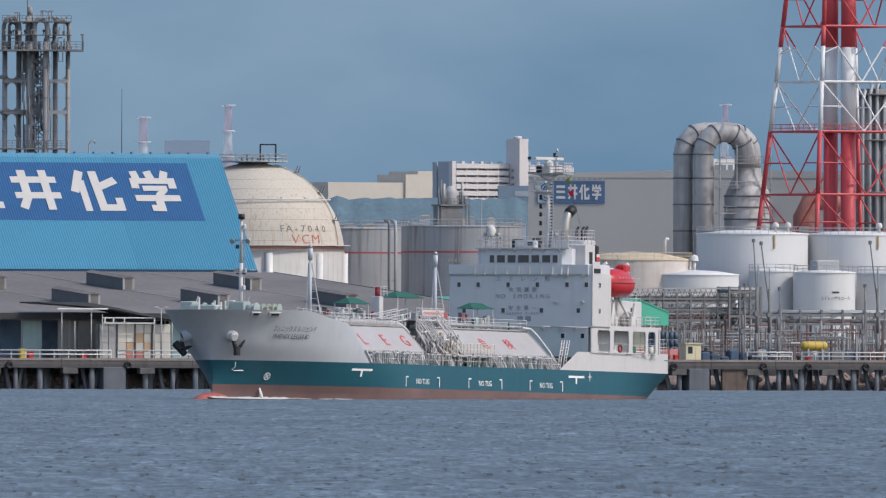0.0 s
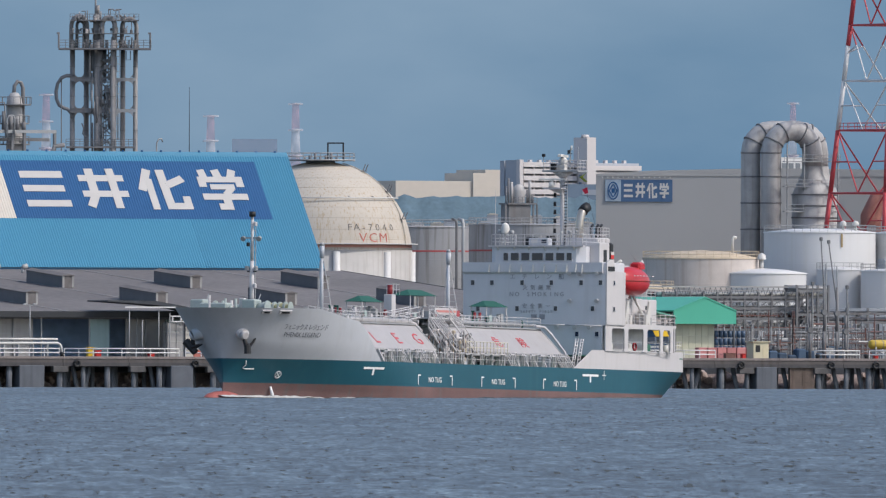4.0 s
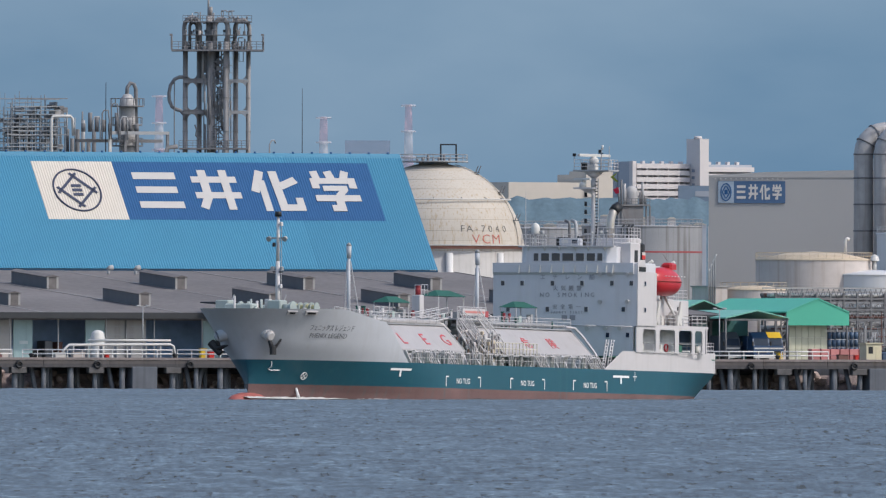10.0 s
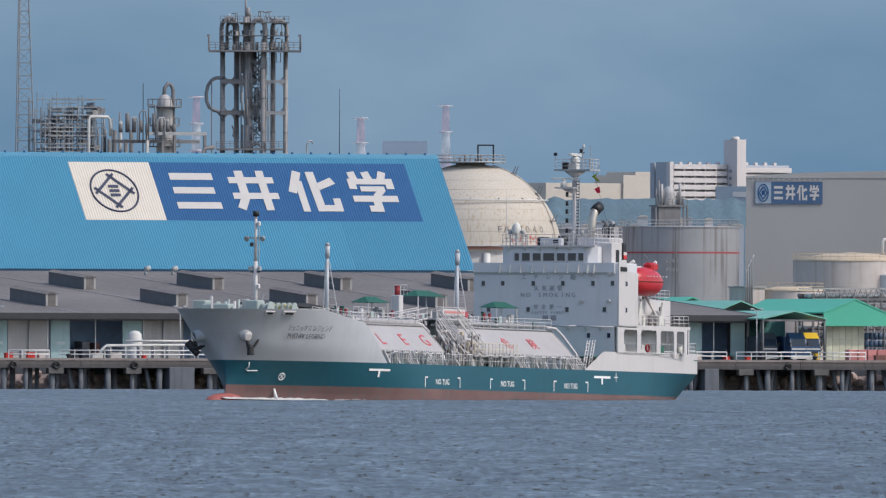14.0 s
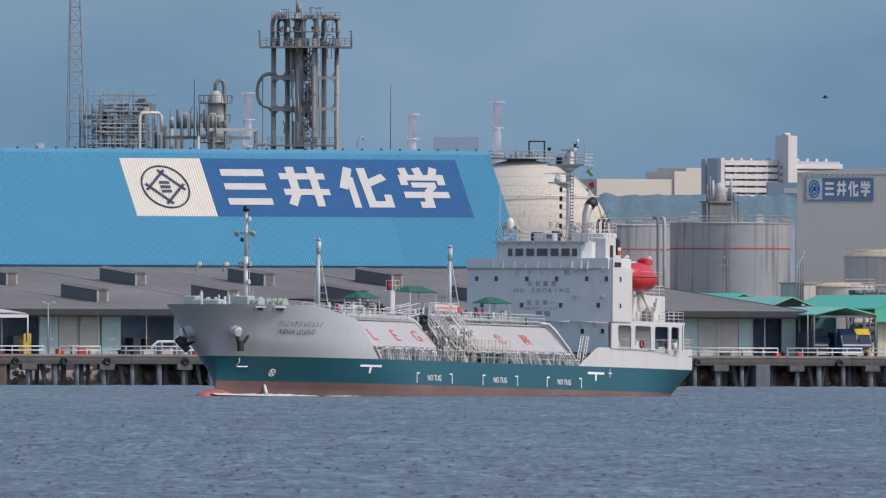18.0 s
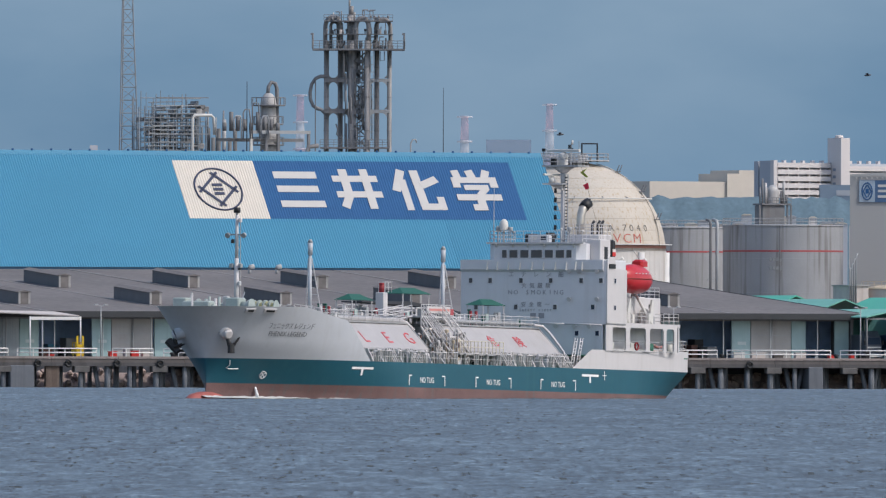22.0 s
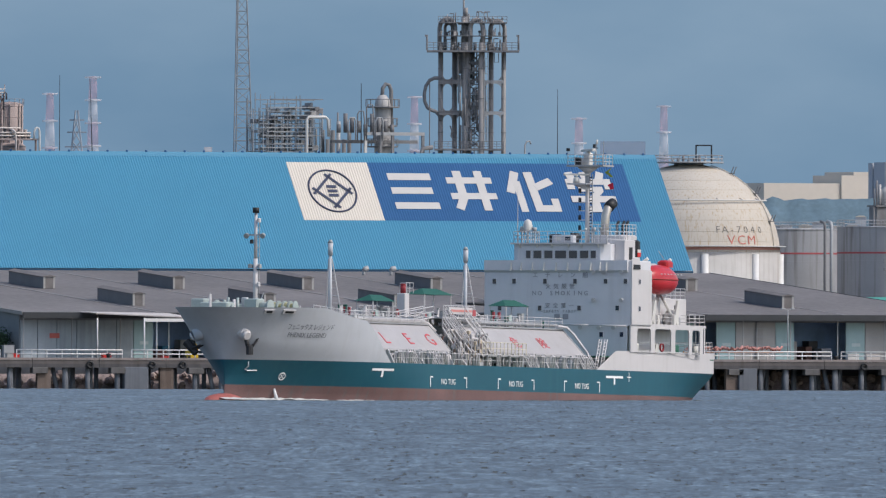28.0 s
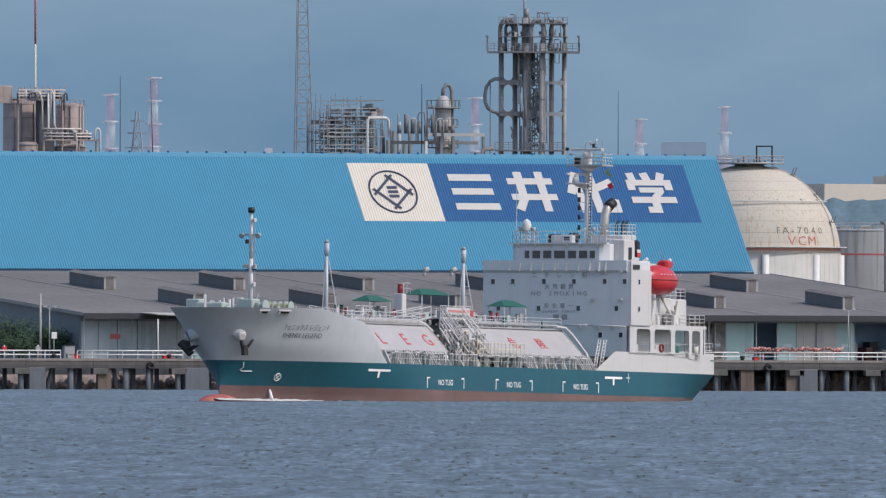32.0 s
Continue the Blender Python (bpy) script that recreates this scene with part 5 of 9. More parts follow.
# ---- the quay warehouse ----
def grey_warehouse():
    w = thing("warehouse", "low grey quay warehouse with a wide shallow roof and sliding doors", "warehouse", port(0, 0))
    x0, x1 = -81.8, 65.0

    def zr(v):
        return 10.75 + (v - 26) * 0.0628

    edges = [x0 + k * (x1 - x0) / 7 for k in range(8)]
    for k in range(7):
        lift = 0.012 * (k % 2)
        part("roof", M().prism([(26, 10.75 + lift), (129, zr(129) + lift), (129, zr(129) - 0.3), (26, 10.45)], "x", edges[k], edges[k + 1] - 0.02), GREYROOF, w, "weathered grey-brown sheet roof")
        if k:
            part("roof_flashing", M().prism([(26, 10.78), (128, zr(128) + 0.04), (128, zr(128) + 0.07), (26, 10.82)], "x", edges[k] - 0.18, edges[k] + 0.18), mat("pale_flashing", (0.27, 0.255, 0.245), 0.7, vary=0.2), w)
    part("fascia", M().box(x0, x1, 25.85, 26.0, 9.95, 10.8), mat("dark_fascia", (0.035, 0.038, 0.042), 0.7, vary=0.2), w)
    part("verge", M().prism([(26, 10.82), (129, zr(129) + 0.07), (129, zr(129) - 0.5), (26, 10.3)], "x", x1, x1 + 0.12), mat("dark_fascia", "000000"), w)
    part("verge", M().prism([(26, 10.9), (129, zr(129) + 0.15), (129, zr(129) - 0.3), (26, 10.4)], "x", x0 - 0.12, x0), mat("pale_flashing", "000000"), w)
    # front wall: lintel, panels and open bays
    part("lintel", M().box(x0 + 0.6, x1 - 0.6, 29, 29.4, 9.7, 10.7), WALLDARK, w)
    part("end_wall", M().prism([(29.2, 4), (128, 4), (128, 16.8), (29.2, 10.6)], "x", x0 + 0.6, x0 + 1.0), mat("left_gable_cladding", (0.165, 0.185, 0.20), 0.8, vary=0.1), w)
    part("end_wall", M().prism([(29.2, 4), (128, 4), (128, 16.8), (29.2, 10.6)], "x", x1 - 1.0, x1 - 0.6), WALLDARK, w)
    part("rear_wall", M().box(x0 + 1, x1 - 1, 127.5, 128, 4, 16.7), WALLDARK, w)
    # Backing set close behind the bays, its blue standing in for haze.
    part("inner_wall", M().box(x0 + 1, x1 - 1, 36.5, 36.8, 4, 11.0), mat("hazed_bay_blue", (0.26, 0.38, 0.58), 0.9, vary=0.3), w)

    def panel(nm, a, b, m, z0=4.0, label=""):
        pn = part(nm, M().box(a, b, 29.02, 29.25, z0, 9.7), m, w, label)
        return pn

    def shutter(a, b):
        sh = panel("roller_shutter", a, b, SHUTTER, label="grey roller shutter")
        for z in (5.2, 6.4, 7.6, 8.8):
            part("shutter_seam", M().box(a, b, 28.97, 29.02, z, z + 0.08), GALV, sh)
        part("shutter_post", M().ring(((a + b) / 2, 28.8, 4), ((a + b) / 2, 28.8, 9.7), 0.12, n=8), GALV, sh)

    for k, s in enumerate((-63.9, -43.4, -23.1, -2.9, 14.3, 34.4)):
        if k == 2:
            panel("sliding_door", -14.4, -11.5, DOORTEAL, label="pale teal sliding door")
            shutter(-9.0, -3.0)
            continue
        if k == 4:
            shutter(s - 0.5, s + 3.1)
            panel("sliding_door", s + 3.15, s + 7.4, DOORTEAL, label="pale teal sliding door")
        else:
            panel("sliding_door", s, s + 2.9, DOORTEAL, label="pale teal sliding door")
        panel("sliding_door", s + 11.0, s + 13.9, DOORTEAL, label="pale teal sliding door")
        shutter(s + 14.0, s + 20.2)
        for d in (0.9, 11.9):
            part("door_stencil", M().box(s + d, s + d + 1.3, 28.98, 29.02, 6.3, 6.75), mat("faint_stencil", (0.45, 0.52, 0.52), 0.7), w)
        # goods dimly seen in the bay
        r = random.Random(k)
        for j in range(5):
            a = s + 3.4 + r.uniform(0, 6)
            part("goods_crate", M().cbox(a, a + r.uniform(0.8, 1.6), 30.5 + r.uniform(0, 4), 36.2, 4, 4 + r.uniform(1.0, 3.2), 0.05), (BLACK, WALLDARK, BLUEROOF, BROWNPIPE, SHUTTER)[j], w)
    panel("sliding_door", 54.7, 56.9, DOORTEAL, label="pale teal sliding door")
    panel("sliding_door", 61.4, 63.6, DOORTEAL, label="pale teal sliding door")
    part("bright_gap", M().box(57.0, 59.2, 36.1, 36.4, 4, 9.2), SHUTTER, w)
    for a, b in ((-81.0, -78.5), (-78.4, -75.6), (-75.5, -72.6), (-72.5, -69.6), (-69.5, -66.6), (-66.5, -64.0)):
        panel("wall_panel", a, b, mat("blue_grey_panel", (0.32, 0.36, 0.39), 0.7, vary=0.15, streak=0.4))
    for x in np.arange(-81.2, 66, 7.33):
        part("eave_post", M().ring((x, 27.4, 4.0), (x, 27.4, 10.6), 0.09, n=6), GALV, w)
    # roof ventilators lying down the slope
    def ventilator(s, v):
        z = zr(v)
        z2 = zr(v + 14.3)
        g = M().add([(s, v, z), (s + 1.8, v, z), (s + 1.8, v + 14.3, z2), (s, v + 14.3, z2), (s, v, z + 1.75), (s + 1.8, v, z + 1.75), (s + 1.8, v + 14.3, z2 + 1.75), (s, v + 14.3, z2 + 1.75)],
                    [(0, 4, 7, 3), (1, 2, 6, 5), (2, 3, 7, 6), (0, 1, 5, 4)])
        vt = part("ventilator", g, mat("dark_louvre", (0.145, 0.14, 0.145), 0.8, vary=0.15), w, "dark louvred roof ventilator")
        part("ventilator_cap", M().add([(s - 0.25, v - 0.2, z + 1.75), (s + 2.05, v - 0.2, z + 1.75), (s + 2.05, v + 14.5, z2 + 1.8), (s - 0.25, v + 14.5, z2 + 1.8),
                                        (s + 0.9, v - 0.2, z + 2.05), (s + 0.9, v + 14.5, z2 + 2.1)], [(0, 4, 5, 3), (4, 1, 2, 5), (0, 1, 4), (3, 5, 2), (0, 3, 2, 1)]), GREYROOF, vt)
        part("end_panel", M().box(s + 0.3, s + 1.5, v - 0.05, v - 0.004, z + 0.05, z + 1.75), GREYROOF, vt)
        for a in (0.0, 1.5):
            part("end_strip", M().box(s + a, s + a + 0.3, v - 0.08, v, z + 0.05, z + 1.75), SHUTTER, vt)

    for k in range(6):
        ventilator(-57.5 + 20 * k, 83)
        ventilator(-59.0 + 20 * k, 42.5)
    for s in (-31.5, -27.2):
        part("roof_cowl", M().ring((s + 38, 120, 16.5), (s + 38, 120, 17.4), 0.25, n=8).tube([(s + 38, 120, 17.3), (s + 38.2, 120, 17.6), (s + 38.7, 120, 17.7)], 0.38, 8), GALV, w)
    return w


grey_warehouse()


# ---- tanks ----
def tank(s, v, r, top, m, label, dome=0.6, seg=56, band=0.0, rails=True, courses=4, group="", shift=Matrix.Identity(4)):
    tk = thing("storage_tank", label, "tank", shift @ port(s, v, 4.0), group)
    h = top - 4.0
    shell = part("shell", M().lathe([(r, 0), (r, h)], seg), m, tk)
    part("roof", M().lathe([(r + 0.12, h - 0.15), (r + 0.12, h), (r * 0.5, h + dome * 0.75), (0.01, h + dome)], seg), RUSTROOF if m is BEIGE else m, tk)
    for k in range(1, courses):
        part("seam", M().lathe([(r, h * k / courses - 0.04), (r + 0.03, h * k / courses), (r, h * k / courses + 0.04)], seg), m, shell)
    if band:
        part("band", M().lathe([(r + 0.015, band - 4.13), (r + 0.03, band - 4.0), (r + 0.015, band - 3.87)], seg), mat("dull_red_band", (0.34, 0.07, 0.075), 0.6, vary=0.2), shell, "red painted band")
    if rails:
        g = M()
        n = int(r * 5)
        for z in (0.5, 1.0):
            g.tube([(r * math.cos(a), r * math.sin(a), h + z) for a in np.linspace(0, math.tau, n + 1)], 0.035, 4)
        for k in range(n):
            a = k * math.tau / n
            g.ring((r * math.cos(a), r * math.sin(a), h), (r * math.cos(a), r * math.sin(a), h + 1.0), 0.035, n=4)
        part("railing", g, GALV if m is not BEIGE else RUSTROOF, tk)
    return tk


def sphere_tank():
    m = port(70.2, 150)
    sp = thing("sphere_tank", "cream spherical gas tank with rust streaks above a white skirt", "tank", FARTHER @ Matrix.Translation(m.translation))
    R, zc, ze = 13.68, 19.95, 20.95
    ball = part("shell", M().lathe([(R * math.sin(a), zc - R * math.cos(a)) for a in np.linspace(0.01, math.pi - 0.01, 40)], 72), SPHERE, sp, "cream painted steel shell")
    for a in (0.42, 0.62, 0.78, 0.92, 1.05, 1.18, 1.31, 1.42):
        part("weld_ring", M().lathe([((R + d) * math.sin(a) , zc + (R + d) * math.cos(a) + e) for d, e in ((0, -0.05), (0.03, 0), (0, 0.05))], 72), SPHERE, ball)
    part("equator_band", M().lathe([(R - 0.02, ze - 0.2), (R + 0.03, ze), (R - 0.0, ze + 0.2)], 72), mat("pale_red_band", (0.50, 0.24, 0.19), 0.6), ball)
    part("skirt", M().lathe([(R + 0.06, 4.0), (R + 0.06, ze - 0.55), (R - 0.1, ze - 0.55), (R - 0.1, 4.0)], 72), mat("stained_skirt_white", (0.44, 0.425, 0.41), 0.65, vary=0.1, streak=0.5, stain="857c72"), sp, "stained white skirt wall between the columns")
    part("ring_walk", M().lathe([(R, ze + 0.3), (R + 0.9, ze + 0.3), (R + 0.9, ze + 0.42), (R, ze + 0.42)], 72, smooth=False), WHITE, sp)
    for k in range(10):
        a = k * math.tau / 10 + radians(-80)
        x, y = (R + 0.12) * math.cos(a), (R + 0.12) * math.sin(a)
        part("column", M().ring((x, y, 4), (x, y, zc + 0.2), 0.55, n=14).ring((x, y, 4.0), (x, y, zc - 3.5), 0.95, 0.56, 14), WHITE, sp, "white support column")
    part("spray_ring", M().tube([(R * 0.845 * math.cos(a), R * 0.845 * math.sin(a), zc + R * 0.60) for a in np.linspace(0, math.tau, 49)], 0.11, 6), SIGNWHITE, sp, "white water spray ring")
    for k in range(16):
        a = k * math.tau / 16
        part("ring_bracket", M().ring((R * 0.845 * math.cos(a), R * 0.845 * math.sin(a), zc + R * 0.60), (R * 0.78 * math.cos(a), R * 0.78 * math.sin(a), zc + R * 0.62), 0.07, n=5), RUSTY, sp)
    part("crown_platform", M().ring((0, 0, zc + R + 0.1), (0, 0, zc + R + 0.3), 5.2, n=32), GALV, sp)
    part("crown_neck", M().ring((0, 0, zc + R - 0.6), (0, 0, zc + R + 0.1), 2.2, n=20), GALV, sp)
    g = M()
    for z in (0.75, 1.25):
        g.tube([(5.1 * math.cos(a), 5.1 * math.sin(a), zc + R + z) for a in np.linspace(0, math.tau, 25)], 0.05, 4)
    for k in range(24):
        a = k * math.tau / 24
        g.ring((5.1 * math.cos(a), 5.1 * math.sin(a), zc + R), (5.1 * math.cos(a), 5.1 * math.sin(a), zc + R + 1.25), 0.045, n=4)
    part("crown_railing", g, GALV, sp)
    part("hoist_frame", M().ring((1.1, 0, zc + R), (1.1, 0, zc + R + 2.75), 0.12, n=6).ring((3.4, 0, zc + R), (3.4, 0, zc + R + 2.75), 0.12, n=6).ring((1.0, 0, zc + R + 2.75), (3.5, 0, zc + R + 2.75), 0.12, n=6), BLACK, sp, "black hoist frame")
    for k in range(7):
        part("crown_valve", M().ring((-2.4 + k * 0.8, -1.5, zc + R), (-2.4 + k * 0.8, -1.5, zc + R + 0.6 + 0.3 * (k % 3)), 0.2, n=8), RUSTY, sp)
    # stair that winds down the right flank
    pts = []
    for k in range(22):
        e = radians(76 - k * 3.4)
        az = radians(-12 - k * 0.5)
        rr = R + 0.15
        pts.append((rr * math.cos(e) * math.cos(az), rr * math.cos(e) * math.sin(az), zc + rr * math.sin(e)))
    part("stair", M().tube(pts, 0.08, 6), SPHERE, sp)
    for k in (4, 10, 16):
        p = Vector(pts[k])
        part("stair_landing", M().box(p.x - 0.2, p.x + 0.7, p.y - 0.4, p.y + 0.4, p.z - 0.06, p.z + 0.06).ring((p.x + 0.1, p.y, p.z), (p.x + 0.5, p.y, p.z + 1.0), 0.08, n=6).ring((p.x + 0.5, p.y, p.z), (p.x + 0.9, p.y, p.z + 1.0), 0.08, n=6), RUSTY, sp)

    def on_ball(x, z):
        y = -math.sqrt(R * R - x * x - (z - zc) ** 2)
        n = Vector((x, y, z - zc)).normalized()
        r = Vector((0, 0, 1)).cross(n).normalized()
        return Matrix.Translation(Vector((x, y, z)) + n * 0.03) @ Matrix((r, n.cross(r), n)).transposed().to_4x4()

    for k, ch in enumerate("FA-7040"):
        lettering("tank_number", ch, 1.5, mat("dark_tank_lettering", (0.13, 0.125, 0.12), 0.7), sp, on_ball(4.35 + k * 1.03, ze + 2.75), 1.15, thin=0.02)
    for k, ch in enumerate("VCM"):
        lettering("tank_mark", ch, 2.0, mat("red_tank_lettering", (0.46, 0.13, 0.10), 0.7), sp, on_ball(6.35 + k * 1.5, ze + 1.2), 1.15, thin=0.02)


sphere_tank()
AWAY = Matrix.Translation((0, 0, EYE_Z)) @ Matrix.Scale(1.0075, 4) @ Matrix.Translation((0, 0, -EYE_Z))
tank(87.8, 154, 8.6, 24.0, GREYTANK, "grey storage tank with a red band and grimy streaks", dome=0.15, band=20.3, group="grey tanks", shift=FARTHER @ AWAY)
tank(99.8, 140, 9.0, 24.3, GREYTANK, "grey storage tank with a red band and grimy streaks", dome=0.15, band=20.4, group="grey tanks", shift=FARTHER)
pp = thing("pipe_riser", "pair of grey vertical pipes between the grey tanks", "pipes", FARTHER @ port(84.5, 130, 4))
for k, x in enumerate((-0.55, 0.5)):
    part("pipe", M().tube([(x, 0, 0), (x, 0, 20.3), (x, 0.3, 20.8), (x, 1.6, 21.0)], 0.22 + 0.06 * k, 8), (RUSTY, GALV)[k], pp)
for z in (4, 8, 12, 16, 19.6):
    part("pipe_bracket", M().box(-0.9, 0.9, 0.2, 0.5, z, z + 0.15), GALV, pp)
part("level_pipe", M().ring((10.6, 0, 0), (10.6, 0, 20.2), 0.09, n=6), RUSTY, pp)
# bar plates for the small unreadable marks on the grey tank
tb = thing("tank_label", "small dark stencilled lines on the grey tank", "label", FARTHER @ port(95.5, 131.2, 0))
for k in range(2):
    for j in range(4):
        part("stencil_bar", M().box(-1.6 + j * 0.55, -1.2 + j * 0.55, 0.0, 0.06, 18.9 - k * 1.3, 19.4 - k * 1.3), mat("grey_stencil", (0.16, 0.17, 0.18), 0.7), tb)

# process vessel standing behind the grey tanks
pv = thing("process_vessel", "hazy grey process vessel with platforms behind the tanks", "vessel", FARTHER @ port(114.7, 180, 4))
part("frame_body", M().cbox(-2.2, 1.5, -1.5, 1.5, 0, 23.6, 0.1), TOWERSTEEL, pv)
part("barrel", M().lathe([(0.95, 23.9), (0.98, 25.6), (0.8, 26.3), (0.35, 26.6), (0.01, 26.7)], 20, (0.1, 0)), DUCT, pv)
part("platform", M().box(-2.4, 2.4, -1.8, 1.8, 23.6, 23.85), TOWERSTEEL, pv)
rail(pv, [(-2.4, -1.8, 23.85), (2.4, -1.8, 23.85)], 0.9, 2, 0.6, TOWERSTEEL, 0.045)
for k, (x, h) in enumerate(((-2.2, 26.4), (-1.8, 27.6), (-1.3, 27.0), (-1.0, 26.2), (1.3, 25.8), (1.7, 27.2), (2.1, 25.2))):
    part("nozzle", M().ring((x, -0.6, 23.8), (x, -0.6, h), 0.13 + 0.05 * (k % 3), n=8), (TOWERSTEEL, RUSTY, DUCT)[k % 3], pv)
for k, x in enumerate((-2.6, 1.9, 2.5)):
    part("leg", M().box(x - 0.12, x + 0.12, -1.6, -1.4, 0, 23.6), TOWERSTEEL, pv)

t1 = tank(134.1, 110, 8.3, 23.2, WHITETANK, "large white storage tank with stained rim", group="white tanks")
t2 = tank(150.9, 110, 8.3, 23.1, WHITETANK, "large white storage tank with stained rim", group="white tanks")
for tk in (t1, t2):
    for x in (1.4, 3.4):
        part("roof_vent", M().ring((x, -5.5, 18.9), (x, -5.5, 20.2), 0.22, n=8).lathe([(0.45, 20.1), (0.5, 20.5), (0.3, 20.8), (0.01, 20.9)], 12, (x, -5.5)), SIGNWHITE, tk, "white roof vent")
    part("rust_stain", M().box(-0.2, 0.05, -8.47, -8.32, 16.9, 18.9), mat("yellow_rust", (0.34, 0.25, 0.13), 0.8, vary=0.3), tk)
tank(167.5, 112, 8.3, 23.2, WHITETANK, "large white storage tank with railed roof", group="white tanks")
lb = tank(137.9, 92, 4.6, 17.4, WHITETANK, "small white tank with a stencilled label", dome=0.4, group="white tanks")
lettering("tank_label", "\u30a8\u30c1\u30ec\u30f3\u30b0\u30ea\u30b3\u30fc\u30eb", 0.62, DARKMARK, lb, pose(-0.2, -4.66, 9.5, 90, 0, 0), 0.85)
part("stencil_bar", M().box(-0.7, 0.4, -4.68, -4.62, 10.3, 10.55), DARKMARK, lb)
part("roof_gear", M().cbox(-1.8, 2.0, -1.2, 1.2, 13.4, 15.2, 0.2), GALV, lb)
tank(132.6, 99, 3.5, 17.6, WHITETANK, "small white tank with railed roof", dome=0.4, group="white tanks")
tank(150.2, 94, 5.6, 17.3, WHITETANK, "small white tank with railed roof", dome=0.4, group="white tanks")
bt = tank(110.6, 100, 8.6, 19.2, BEIGE, "beige tank with a rusty stained cone roof", dome=1.2, group="beige tanks")
part("goose_vent", M().tube([(3.8, -3, 16), (3.8, -3, 18.0), (4.0, -3, 18.3), (4.4, -3, 18.2)], 0.22, 8), SIGNWHITE, bt)
lw = tank(117.8, 94, 6.6, 17.0, WHITETANK, "white tank with a low cone roof", dome=0.7, rails=False, group="white tanks")
part("roof_vent", M().ring((0, 0, 13.4), (0, 0, 15.0), 0.3, n=8).lathe([(0.7, 15.0), (0.55, 15.7), (0.01, 16.0)], 12), SIGNWHITE, lw)
tank(94.1, 84, 4.9, 14.7, BEIGE, "low beige tank with a brown rail", dome=0.6, group="beige tanks")
vb = thing("pump_house", "pale cream pump house with a stack of pipes", "building", port(87.3, 84, 4))
part("wall", M().box(-1.7, 1.4, -3, 3, 0, 11.0), BEIGE, vb)
part("roof", M().box(-1.9, 1.6, -3.2, 3.2, 11.0, 11.2), SHUTTER, vb)
for k in range(4):
    part("vent_pipe", M().tube([(-1.7 + 0.35 * k, -3.2, 4), (-1.7 + 0.35 * k, -3.2, 13.2 + k * 0.7), (-1.5 + 0.35 * k, -3.2, 13.7 + k * 0.7)], 0.12, 6), GALV, vb)

# big grey building with its small blue sign
pb = thing("process_building", "big plain grey clad building with a small blue sign", "building", Matrix.Translation(port(144.4, 220).translation) @ pose(0, 0, 0, 0, 0, -2))
part("wall", M().box(0, 62, 0, 40, 4, 32.4), GREYBLD, pb)
part("roof", M().prism([(0, 32.4), (62, 32.4), (62, 33.3), (26, 33.65), (9, 33.25), (0, 32.75)], "y", -0.1, 40), GREYBLD, pb)
# This board's blue is paled by haze put into its colour.
sg = part("sign_board", M().box(1.4, 11.75, -0.18, -0.02, 28.45, 31.85), mat("hazed_sign_blue", (0.08, 0.142, 0.25), 0.8, vary=0.06, spec=0.2), pb, "blue sign with white marks")
part("sign_panel", M().box(1.45, 3.85, -0.22, -0.18, 28.5, 31.8), mat("pale_blue_panel", (0.33, 0.40, 0.47), 0.6), sg)
part("sign_emblem", M().tube([(2.65 + 0.78 * math.cos(a), -0.24, 30.15 + 1.3 * math.sin(a)) for a in np.linspace(0, math.tau, 21)], 0.09, 5), SIGNBLUE, sg)
for a in (-1, 1):
    for b in (-1, 1):
        part("emblem_bar", M().ring((2.65 + a * 0.05, -0.24, 30.15 + b * 0.95), (2.65 + a * 0.62, -0.24, 30.15 - b * 0.05), 0.09, n=5), SIGNBLUE, sg)
part("emblem_bar", M().box(2.4, 2.9, -0.26, -0.22, 29.8, 30.5), SIGNBLUE, sg)
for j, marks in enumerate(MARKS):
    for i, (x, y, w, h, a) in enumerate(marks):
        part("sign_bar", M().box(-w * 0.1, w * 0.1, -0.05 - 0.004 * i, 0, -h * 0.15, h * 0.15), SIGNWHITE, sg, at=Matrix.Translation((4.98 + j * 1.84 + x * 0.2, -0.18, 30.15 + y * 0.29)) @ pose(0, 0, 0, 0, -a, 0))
for k in range(14):
    part("sign_lamp", M().box(0.9 + k * 0.8, 1.1 + k * 0.8, -0.5, -0.1, 32.1, 32.3), SIGNWHITE, pb)
pb2 = thing("rear_plant_house", "white plant house seen past the ducts", "building", port(187.5, 262, 4))
part("wall", M().box(3.5, 11, 0, 8, 0, 31.9), WHITE, pb2)
for k in range(6):
    part("window", M().box(3.9 + k * 1.15, 4.7 + k * 1.15, -0.06, 0, 30.0, 31.0), mat("grey_glass", (0.18, 0.2, 0.22), 0.3), pb2)


